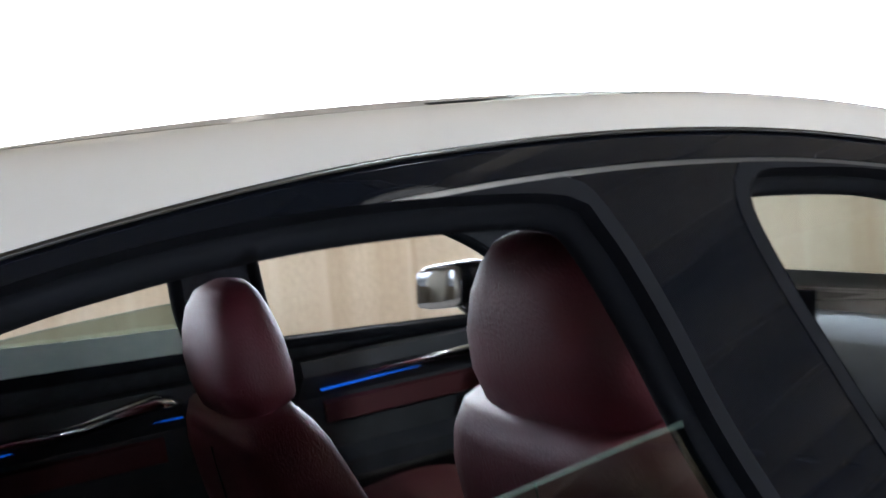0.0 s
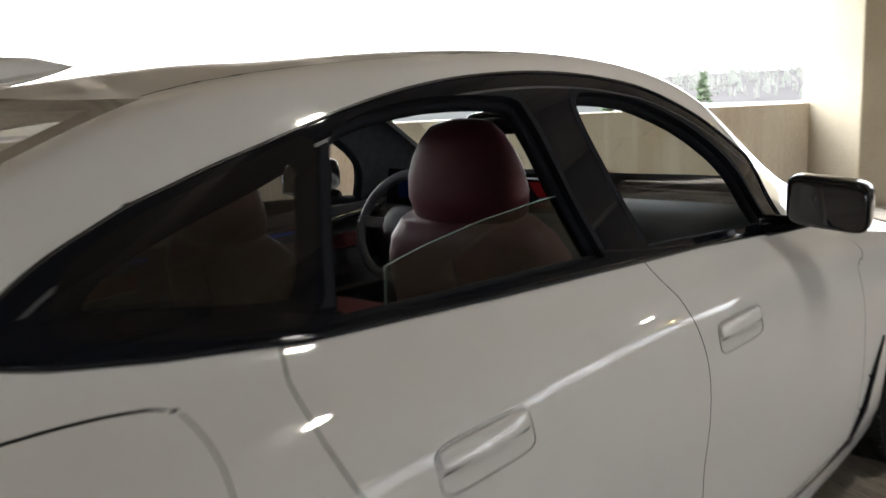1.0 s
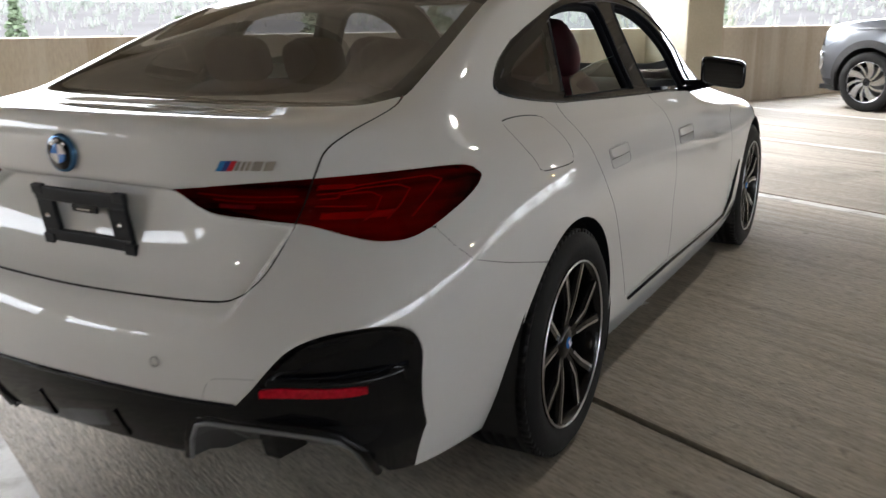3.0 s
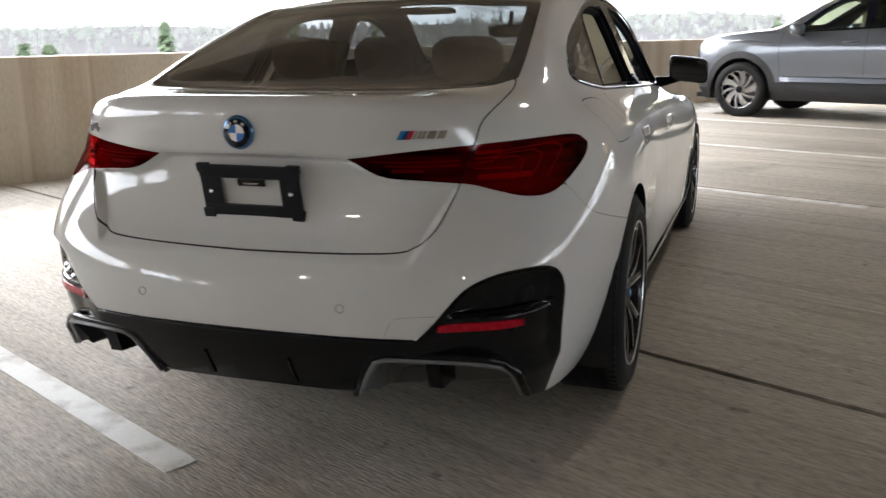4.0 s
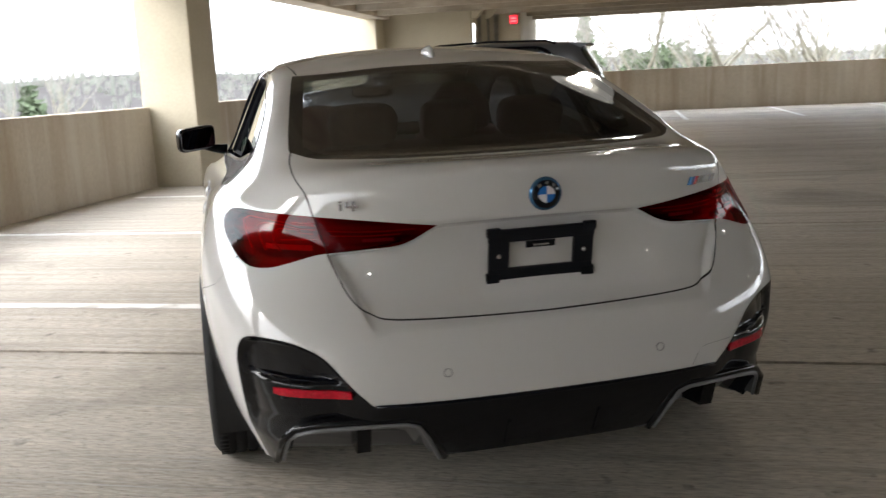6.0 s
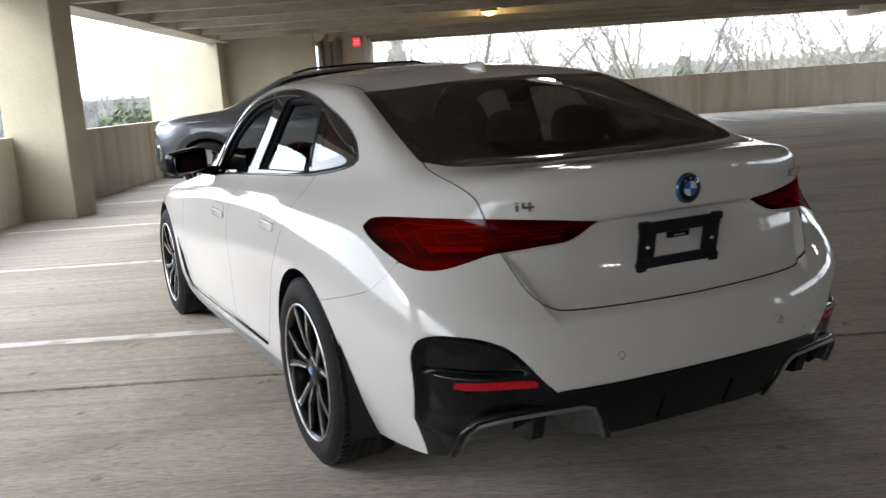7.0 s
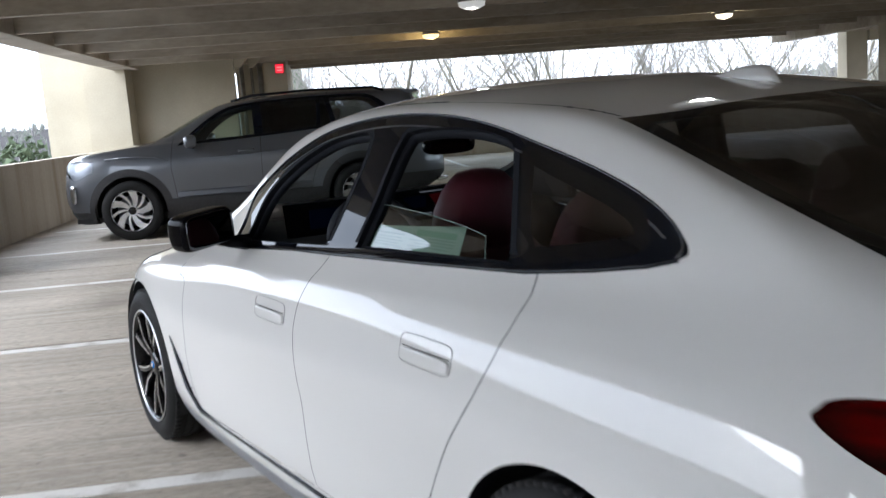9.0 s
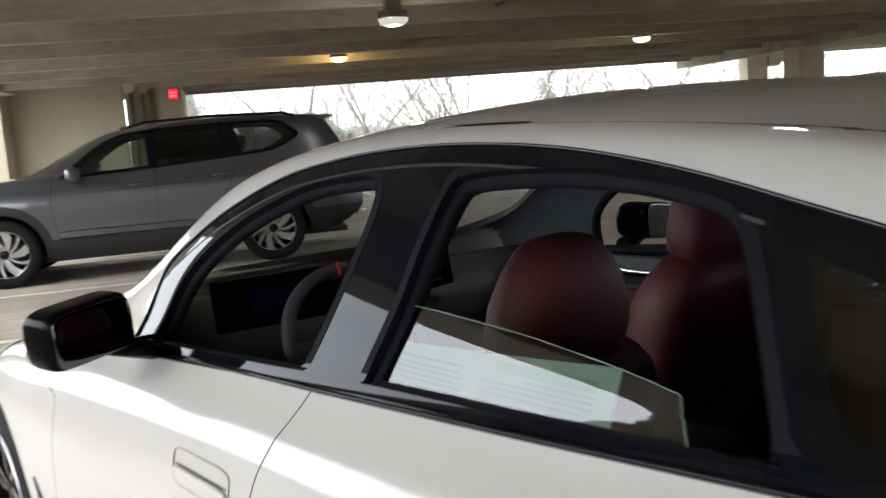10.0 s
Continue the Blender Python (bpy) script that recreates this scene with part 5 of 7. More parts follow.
def wheel_meshes(key, tyre_r, tyre_w, rim_r, style):
    """Meshes of one wheel, its axle along x, its face towards +x at x = 0."""
    if key in wheel_cache:
        return wheel_cache[key]
    out = []

    def add(name, bm, mat, label="", smooth=True):
        me = bpy.data.meshes.new(name)
        bm.to_mesh(me)
        bm.free()
        me.materials.append(mat)
        for p in me.polygons:
            p.use_smooth = smooth
        out.append((name, me, label))
    b = bmesh.new()
    w, r = tyre_w, tyre_r
    prof = [(rim_r - 0.002, -0.012), (rim_r + 0.012, -0.004), (rim_r + 0.035, 0.004), (r - 0.035, 0.002), (r - 0.014, -0.012), (r - 0.004, -0.028)]
    for k in range(5):
        a = -0.036 - k * (w - 0.072) / 5
        c = a - (w - 0.072) / 5
        prof += [(r, a), (r, c + 0.009), (r - 0.008, c + 0.006), (r - 0.008, c + 0.001)]
    prof += [(r - 0.004, -w + 0.028), (r - 0.02, -w + 0.01), (rim_r + 0.03, -w - 0.002), (rim_r, -w + 0.01)]
    lathe(b, prof, 72, OUT_R)
    for i in range(72):
        a = 2 * math.pi * i / 72
        box(b, -0.046, -0.020, -0.0125, 0.0125, r - 0.012, r + 0.0004, m=Matrix.Rotation(a, 4, "X"))
    tyre = b
    b = bmesh.new()
    lathe(b, [(rim_r + 0.004, -0.002), (rim_r - 0.008, -0.006), (rim_r - 0.014, -0.03), (rim_r - 0.03, -0.10), (rim_r - 0.035, -w + 0.02), (rim_r, -w + 0.005)], 64, OUT_R)
    add("rim", b, WHEEL_BLACK)
    add("tyre", tyre, TYRE, "black tyre with block tread")
    b = bmesh.new()
    lathe(b, [(rim_r - 0.0035, -0.006), (rim_r - 0.002, -0.001), (rim_r + 0.001, 0.0), (rim_r + 0.003, -0.004)], 64, OUT_R)
    add("rim_lip", b, RIM_EDGE, "machined silver rim lip")
    if style == "pairs":
        for k in range(5):
            a0 = 2 * math.pi * k / 5 + 0.31
            for sgn in (-1, 1):
                b = bmesh.new()
                path = [(0.035, 0.25, -0.034), (0.075, 0.15, -0.026), (0.130, 0.165, -0.015), (rim_r - 0.006, 0.275, -0.010)]
                secs = []
                for rad, da, x in path:
                    a = a0 + sgn * da
                    c, t = Vector((0, math.cos(a), math.sin(a))), Vector((0, -math.sin(a), math.cos(a)))
                    h = 0.011 + 0.005 * (rad / rim_r)
                    secs.append([c * rad + t * h * 0.75 + Vector((x, 0, 0)), c * rad + t * h + Vector((x - 0.012, 0, 0)), c * rad + t * h * 0.8 + Vector((x - 0.04, 0, 0)),
                                 c * rad - t * h * 0.8 + Vector((x - 0.04, 0, 0)), c * rad - t * h + Vector((x - 0.012, 0, 0)), c * rad - t * h * 0.75 + Vector((x, 0, 0))])
                loft(b, secs)
                add("spoke", b, WHEEL_BLACK, smooth=False)
                b = bmesh.new()
                secs = []
                for rad, da, x in path[1:]:
                    a = a0 + sgn * da
                    c, t = Vector((0, math.cos(a), math.sin(a))), Vector((0, -math.sin(a), math.cos(a)))
                    h = 0.0030 + 0.0018 * (rad / rim_r)
                    e = sgn * 0.0075
                    secs.append([c * rad + t * (e + h) + Vector((x + 0.0015, 0, 0)), c * rad + t * (e + h) + Vector((x - 0.004, 0, 0)),
                                 c * rad + t * (e - h) + Vector((x - 0.004, 0, 0)), c * rad + t * (e - h) + Vector((x + 0.0015, 0, 0))])
                loft(b, secs)
                add("spoke_face", b, MACHINED, "machined silver spoke edge", smooth=False)
    else:
        for k in range(5):
            a0 = 2 * math.pi * k / 5 + 0.2
            for da, h0, h1, mat in ((0.0, 0.022, 0.055, SILVER), (0.62, 0.010, 0.022, SILVER)):
                b = bmesh.new()
                secs = []
                for q in range(4):
                    rad = 0.05 + (rim_r - 0.056) * q / 3
                    a = a0 + da + 0.42 * (q / 3) ** 1.2
                    h = h0 + (h1 - h0) * q / 3
                    c, t = Vector((0, math.cos(a), math.sin(a))), Vector((0, -math.sin(a), math.cos(a)))
                    x = -0.02 + 0.012 * q / 3
                    secs.append([c * rad + t * h + Vector((x, 0, 0)), c * rad + t * h + Vector((x - 0.03, 0, 0)), c * rad - t * h + Vector((x - 0.03, 0, 0)), c * rad - t * h + Vector((x, 0, 0))])
                loft(b, secs)
                add("spoke", b, mat, smooth=False)
    b = bmesh.new()
    lathe(b, [(0.0, -0.022), (0.03, -0.022), (0.05, -0.028), (0.062, -0.05), (0.062, -0.09)], 32, OUT_R)
    add("hub", b, WHEEL_BLACK)
    if style == "pairs":
        b = bmesh.new()
        lathe(b, [(0.0, -0.017), (0.016, -0.0175), (0.018, -0.023)], 24, OUT_R)
        add("hub_cap", b, LOGO_BLUE, "small blue and white hub cap")
        b = bmesh.new()
        for k in (0, 2):
            pts = [(0, 0)] + [(0.011 * math.cos(math.pi / 2 * (k + j / 6)), 0.011 * math.sin(math.pi / 2 * (k + j / 6))) for j in range(7)]
            prism(b, pts, pose(-0.0175, 0, 0) @ OUT_R, 0.002)
        add("cap_mark", b, LOGO_WHITE, smooth=False)
    b = bmesh.new()
    lathe(b, [(0.05, -0.105), (rim_r - 0.06, -0.105), (rim_r - 0.06, -0.13), (0.05, -0.13)], 48, OUT_R)
    add("brake_disc", b, DISC)
    b = bmesh.new()
    lathe(b, [(0.0, -w + 0.02), (rim_r - 0.02, -w + 0.02)], 32, OUT_R)
    add("wheel_back", b, GAP)
    wheel_cache[key] = out
    return out


def wheel(parent, key, x, y, r, args):
    made = None
    for name, me, label in wheel_meshes(key, r, *args):
        ob = new("wheel" if made is None else name, me)
        if made is None:
            made = ob
            ob.parent = parent
            ob.matrix_local = pose(x, y, r, 25 * y, 0, 0) if x > 0 else pose(x, y, r, 0, 0, 180) @ pose(0, 0, 0, 14 * y + 8)
        else:
            ob.parent = made
        if label:
            ob["label"] = label
    made["label"] = "black double-spoke alloy wheel with machined silver edges" if key == "car" else "two-tone silver turbine alloy wheel"
    return made


for x in (-0.925, 0.925):
    for y in (0.02, 2.866):
        wheel(car, "car", x, y, 0.338, (0.26, 0.246, "pairs"))

# dark wheel houses and the floor pan
for sx in (-1, 1):
    for y in (0.02, 2.872):
        b = bmesh.new()
        n = 28
        ring = lambda xx: [b.verts.new((sx * xx, y + 0.392 * math.cos(t), 0.335 + 0.392 * math.sin(t))) for t in (math.pi * (-0.12 + 1.24 * j / n) for j in range(n + 1))]
        r0, r1 = ring(0.905), ring(0.52)
        for j in range(n):
            b.faces.new((r0[j], r0[j + 1], r1[j + 1], r1[j]))
        b.faces.new(r1)
        part("wheel_house", b, GAP, car)
part("floor_pan", boxed(-0.74, 0.74, -0.30, 3.4, 0.185, 0.22, bevel=0.01), GAP, car)

# number plate holder without a plate
b = bmesh.new()
pm = Matrix.Translation((0, -0.893, 0.803)) @ pose(0, 0, 0, 90 + 11, 0, 0)
for x0, x1, y0, y1 in ((-0.152, 0.152, 0.036, 0.072), (-0.150, 0.150, -0.072, -0.040), (-0.150, -0.092, -0.042, 0.038), (0.092, 0.150, -0.042, 0.038)):
    box(b, x0, x1, y0, y1, 0.0, 0.014, bevel=0.004, m=pm)
for x in (-0.137, 0.137):
    box(b, x - 0.019, x + 0.019, -0.081, -0.052, 0.0, 0.017, bevel=0.004, m=pm)
    box(b, x - 0.019, x + 0.019, 0.052, 0.077, 0.0, 0.016, bevel=0.004, m=pm)
holder = part("plate_holder", b, material("plate_holder_plastic", (0.007, 0.008, 0.011), 0.38, specular=0.2), car, "dark plastic number plate holder without a plate")
for x in (-0.122, 0.122):
    b = bmesh.new()
    lathe(b, [(0, 0.019), (0.004, 0.019), (0.007, 0.015)], 12, pm @ Matrix.Translation((x, -0.002, 0)))
    part("screw", b, CHROME, holder)
b = boxed(-0.042, 0.042, 0.012, 0.030, -0.004, 0.004, bevel=0.002, m=pm)
latch = part("gate_latch", b, BLACK, car, "small black slot under the plate holder")
part("latch_bar", boxed(-0.022, 0.022, 0.018, 0.023, 0.003, 0.006, m=pm), SILVER, latch)

# round badge on the tailgate
em = Matrix.Translation((0, -0.9435, 0.965)) @ pose(0, 0, 0, 90 + 3, 0, 0)
b = bmesh.new()
lathe(b, [(0, 0.010), (0.040, 0.010), (0.0435, 0.008), (0.0455, 0.0)], 48, em)
badge = part("round_badge", b, material("badge_rim_blue", (0.06, 0.16, 0.30), 0.2, 0.6), car, "round badge with blue rim and quartered centre", smooth=True)
b = bmesh.new()
lathe(b, [(0, 0.012), (0.037, 0.012), (0.0385, 0.0098)], 48, em)
part("badge_ring", b, BLACK, badge, "black badge ring", smooth=True)
for k in range(4):
    b = bmesh.new()
    pts = [(0, 0)] + [(0.0225 * math.cos(math.pi / 2 * (k + j / 8)), 0.0225 * math.sin(math.pi / 2 * (k + j / 8))) for j in range(9)]
    prism(b, pts, em @ Matrix.Translation((0, 0, 0.0118)), 0.0025)
    part("badge_quarter", b, LOGO_WHITE if k % 2 == 0 else LOGO_BLUE, badge)
for a in (50, 90, 130):
    b = bmesh.new()
    box(b, -0.0045, 0.0045, -0.0035, 0.0035, 0.0118, 0.0132, m=em @ Matrix.Rotation(radians(a - 90), 4, "Z") @ Matrix.Translation((0, 0.0305, 0)))
    part("badge_mark", b, SILVER, badge)

# script badges
b = bmesh.new()
lm = Matrix.Translation((-0.512, -0.872, 0.961)) @ Matrix.Rotation(radians(-27), 4, "Z") @ pose(0, 0, 0, 90, 0, 0)
for x0, x1, y0, y1 in ((-0.028, -0.019, -0.011, 0.007), (-0.028, -0.019, 0.010, 0.014), (-0.010, -0.002, -0.002, 0.013), (-0.010, 0.024, -0.004, 0.002), (0.008, 0.016, -0.012, 0.014)):
    box(b, x0, x1, y0, y1, 0.0, 0.005, bevel=0.001, m=lm)
part("model_badge", b, material("dark_chrome", (0.22, 0.22, 0.23), 0.22, 1.0), car, "small chrome badge on the tailgate")
rm = Matrix.Translation((0.492, -0.882, 0.963)) @ Matrix.Rotation(radians(27), 4, "Z") @ pose(0, 0, 0, 90, 0, 0)
script = None
for i, (x0, x1, col) in enumerate(((-0.068, -0.056, (0.03, 0.20, 0.50)), (-0.056, -0.044, (0.03, 0.05, 0.20)), (-0.044, -0.032, (0.55, 0.02, 0.03)))):
    b = bmesh.new()
    prism(b, [(x0, -0.011), (x1, -0.011), (x1 + 0.012, 0.011), (x0 + 0.012, 0.011)], rm, 0.004)
    mat = material("badge_stripe", col, 0.25, coat=0.6)
    script = part("striped_badge" if script is None else "badge_stripe", b, mat, car if script is None else script, "three-colour slanted badge stripe" if script is None else "")
b = bmesh.new()
for x0, x1 in ((-0.028, -0.020), (-0.016, -0.009), (-0.006, 0.002), (0.008, 0.028), (0.034, 0.054)):
    prism(b, [(x0, -0.010), (x1, -0.010), (x1 + 0.009, 0.010), (x0 + 0.009, 0.010)], rm, 0.004)
part("badge_lettering", b, CHROME, script, "chrome lettering bars")

# parking sensors
SENSOR = material("sensor_ring_grey", (0.30, 0.30, 0.30), 0.5)
for x, y, z, rz in ((-0.301, -1.002, 0.526, -3), (0.301, -1.002, 0.526, 3), (-0.852, -0.557, 0.491, -76), (0.852, -0.557, 0.491, 76)):
    b = bmesh.new()
    sm = Matrix.Translation((x, y, z)) @ pose(0, 0, 0, 90, 0, rz)
    lathe(b, [(0.0115, 0.0), (0.0125, 0.0045), (0.0100, 0.0045), (0.0095, 0.0)], 24, sm)
    sensor = part("sensor_ring", b, SENSOR, car)
    b = bmesh.new()
    lathe(b, [(0.0, 0.0035), (0.0095, 0.003), (0.0096, -0.002)], 20, sm)
    part("parking_sensor", b, PAINT, sensor)

# diffuser: grey rims of the two outlets, their hollows and fins
for sx in (-1, 1):
    rim = [(sx * x, -1.02 + 0.36 * max(0.0, abs(x) - 0.42) ** 1.35 * 2.0, z) for x, z in
           ((0.728, 0.262), (0.712, 0.333), (0.69, 0.356), (0.65, 0.371), (0.60, 0.379), (0.50, 0.384), (0.41, 0.385), (0.378, 0.374), (0.350, 0.330), (0.318, 0.262))]
    yy = {0.728: -0.79, 0.712: -0.835, 0.69: -0.862, 0.65: -0.893, 0.60: -0.918, 0.50: -0.948, 0.41: -0.968, 0.378: -0.970, 0.350: -0.957, 0.318: -0.928}
    rim = [(x, yy[round(abs(x), 3)], z) for x, y, z in rim]
    b = bmesh.new()
    tube(b, rim, 0.0058, 8)
    part("outlet_rim", b, material("satin_graphite", (0.16, 0.16, 0.165), 0.35), car, "satin grey diffuser rim", smooth=True)
    b = bmesh.new()
    tube(b, [(x + sx * 0.016 * (1 if abs(x) > 0.69 else 0.2 if abs(x) > 0.40 else -1), y + 0.006, z + (0.014 if z > 0.35 else 0.0)) for x, y, z in rim], 0.011, 8)
    part("outlet_frame", b, LOWER_BLACK, car, "gloss black frame of the diffuser outlet", smooth=True)
    b = bmesh.new()
    secs = [[(x, y + d, z - dz) for x, y, z in ((x, y, max(z, 0.22 + dz)) for x, y, z in rim)] for d, dz in ((0.0, 0.0), (0.06, 0.006), (0.12, 0.03), (0.20, 0.085))]
    rings = [[b.verts.new(p) for p in sec] for sec in secs]
    for a, c in zip(rings, rings[1:]):
        for j in range(len(a) - 1):
            b.faces.new((a[j], a[j + 1], c[j + 1], c[j]))
    b.faces.new(rings[-1])
    bmesh.ops.recalc_face_normals(b, faces=b.faces)
    part("outlet_hollow", b, PLASTIC, car, "rough dark grey diffuser hollow")
    for xf, lean in ((0.515, 0.025),):
        b = bmesh.new()
        prism(b, [(-0.900 + lean, 0.285), (-0.930 + lean, 0.37), (-0.78, 0.37), (-0.77, 0.275)], Matrix(((0, 0, 1, sx * xf - 0.02), (1, 0, 0, 0), (0, 1, 0, 0), (0, 0, 0, 1))), 0.04)
        part("diffuser_fin", b, LOWER_BLACK, car)
b = bmesh.new()
prism(b, [(-0.93, 0.27), (-0.93, 0.33), (-0.8, 0.33), (-0.8, 0.24)], Matrix(((0, 0, 1, -0.3), (1, 0, 0, 0), (0, 1, 0, 0), (0, 0, 0, 1))), 0.6)
part("diffuser_pan", b, PLASTIC, car)

# light guides inside the tail lamps
def lens_point(x, z, inward):
    """Point behind the lens, by half-width and height."""
    d = np.hypot(lens_skin[:, 0] - x, lens_skin[:, 2] - z)
    k = np.argsort(d)[:6]
    y = float(np.average(lens_skin[k, 1], weights=1 / (d[k] + 0.002)))
    a = min(1.0, max(0.0, (x - 0.55) / 0.25))
    return (x - 0.7 * a * inward, y + inward * (1 - 0.4 * a), z)


for sx in (-1, 1):
    lamp = [o for o in car.children if o.name.startswith("tail_lamp")][0 if sx > 0 else 1]
    curves = [[(x0, z0), (0.64, z0 + 0.002), (xe - 0.07, z0 + 0.010), (xe - 0.02, z0 + 0.012), (xe, z0), (xe - 0.004, z0 - 0.03), (xe - 0.016, 0.835)] for x0, z0, xe in ((0.60, 0.904, 0.785), (0.60, 0.893, 0.748), (0.605, 0.882, 0.710))]
    curves += [[(0.60, 0.868), (0.65, 0.866), (0.69, 0.864)], [(0.34, 0.889), (0.42, 0.887), (0.50, 0.888), (0.565, 0.890)], [(0.38, 0.878), (0.46, 0.876), (0.56, 0.878)]]
    for cv in curves:
        P = np.array(cv)
        t = np.linspace(0, len(P) - 1, 4 * len(P))
        b = bmesh.new()
        pts = [lens_point(float(np.interp(q, range(len(P)), P[:, 0])), float(np.interp(q, range(len(P)), P[:, 1])), 0.016) for q in t]
        tube(b, [(sx * x, y, z) for x, y, z in pts], 0.0019, 6)
        part("light_guide", b, LAMP_GUIDE, lamp, smooth=True)
    for z0, z1, x0, x1 in ((0.838, 0.852, 0.61, 0.735), (0.902, 0.912, 0.60, 0.66)):
        b = bmesh.new()
        secs = []
        for q in range(8):
            x = x0 + (x1 - x0) * q / 7
            p0, p1 = lens_point(x, z0, 0.024), lens_point(x, z1, 0.024)
            secs.append([(sx * p0[0], p0[1], p0[2]), (sx * p1[0], p1[1], p1[2]), (sx * p1[0], p1[1] + 0.008, p1[2]), (sx * p0[0], p0[1] + 0.008, p0[2])])
        loft(b, secs)
        part("light_bar", b, LAMP_GUIDE, lamp)
    b = bmesh.new()
    tube(b, [(sx * x, y, z) for x, y, z in (lens_point(x, 0.866, 0.012) for x in (0.40, 0.44, 0.48))], 0.005, 6)
    part("reverse_lamp", b, LOGO_WHITE, lamp, "small clear reversing lamp")

# glossy lip under the painted bumper, and two small fins below it
b = bmesh.new()
lip = []
for q in range(25):
    x = -0.49 + 0.98 * q / 24
    d = np.hypot(dark_skin[:, 0] - abs(x), dark_skin[:, 2] - 0.440)
    lip.append((x, float(dark_skin[np.argsort(d)[:4], 1].mean()) - 0.003, 0.4425))
tube(b, lip, 0.0055, 8)
part("bumper_lip", b, BLACK, car, "gloss black lip under the painted bumper", smooth=True)
for x in (-0.13, 0.13):
    b = bmesh.new()
    loft(b, [[(x - 0.008, -0.950, 0.285), (x + 0.008, -0.950, 0.285), (x + 0.008, -0.90, 0.27), (x - 0.008, -0.90, 0.27)], [(x - 0.004, -0.985, 0.36), (x + 0.004, -0.985, 0.36), (x + 0.004, -0.93, 0.36), (x - 0.004, -0.93, 0.36)]])
    part("diffuser_fin", b, LOWER_BLACK, car)

# seam of the towing-eye cover
b = bmesh.new()
arc = []
for x, z in ((0.413, 0.452), (0.424, 0.480), (0.436, 0.498), (0.453, 0.506), (0.50, 0.510), (0.543, 0.512)):
    d = np.hypot(bumper_skin[:, 0] - x, bumper_skin[:, 2] - z)
    arc.append((x, float(bumper_skin[np.argsort(d)[:4], 1].mean()), z))
tube(b, arc, 0.0012, 5)
part("tow_cover_seam", b, SENSOR, car)

# red reflectors in the bumper corners
for sx in (-1, 1):
    b = bmesh.new()
    secs = []
    for q in range(10):
        x = 0.548 + 0.194 * q / 9
        d = np.hypot(dark_skin[:, 0] - x, dark_skin[:, 2] - 0.475)
        y = float(dark_skin[np.argsort(d)[:6], 1].mean()) - 0.006
        h = 0.0125 * (0.75 if q in (0, 9) else 1.0)
        secs.append([(sx * x, y + 0.008, 0.475 - h), (sx * x, y, 0.475 - h + 0.002), (sx * x, y, 0.475 + h - 0.002), (sx * x, y + 0.008, 0.475 + h)])
    loft(b, secs)
    part("rear_reflector", b, RED_REFLECT, car, "red reflector strip")
    b = bmesh.new()
    secs = []
    for q in range(12):
        x = 0.575 + 0.225 * q / 11
        z = 0.508 + 0.014 * (q / 11) ** 2
        d = np.hypot(dark_skin[:, 0] - x, dark_skin[:, 2] - z)
        y = float(dark_skin[np.argsort(d)[:6], 1].mean())
        k = 0.013 * math.sin(math.pi * (q + 1) / 13)
        secs.append([(sx * x, y + 0.004, z - 0.012), (sx * x, y - k, z - 0.002), (sx * x, y - k, z + 0.002), (sx * x, y + 0.004, z + 0.006)])
    loft(b, secs)
    part("corner_blade", b, BLACK, car, "gloss black ledge over the reflector")

# door handles: a flush flap in a shallow frame, laid on the skin of the door
for y, z in ((0.50, 0.829), (1.412, 0.795)):
    skin = sorted(door_skin, key=lambda q: (q[0].y - y) ** 2 + (q[0].z - z) ** 2)[:12]
    spot, way = sum((q[0] for q in skin), Vector()) / 12, sum((q[1] for q in skin), Vector()).normalized()
    spot += way * ((Vector((spot.x, y, z)) - spot).dot(way))
    for sx in (-1, 1):
        n = Vector((sx * way.x, way.y, way.z)).normalized()
        t = Vector((0, 1, 0)) - n * n.y
        t.normalize()
        u = n.cross(t)
        hm = Matrix(((n.x, t.x, u.x, sx * spot.x), (n.y, t.y, u.y, y), (n.z, t.z, u.z, z), (0, 0, 0, 1)))
        b = bmesh.new()
        vs = blob(b, 0.009, 0.108, 0.0165, 5.0, None, 36, 16)
        for v in vs:
            v.co.x += 0.003 * (1 - (v.co.y / 0.112) ** 2) - 0.10 * v.co.z
            v.co.z += 0.0145
        bmesh.ops.transform(b, matrix=hm, verts=vs)
        bmesh.ops.recalc_face_normals(b, faces=b.faces)
        flap = part("door_handle", b, PAINT, car, "flush white door handle", smooth=True)
        b = bmesh.new()
        rim = [(0.001, 0.1135 * math.copysign(abs(math.cos(a)) ** 0.35, math.cos(a)), 0.0345 * math.copysign(abs(math.sin(a)) ** 0.35, math.sin(a))) for a in (2 * math.pi * j / 48 for j in range(48))]
        tube(b, [hm @ Vector(p) for p in rim], 0.0012, 6, closed=True)
        part("handle_gap", b, SENSOR, flap)
        b = bmesh.new()
        tube(b, [hm @ Vector((0.0015, q, -0.0035)) for q in (-0.104, 0.0, 0.104)], 0.0011, 6)
        part("handle_slot", b, GAP, flap)

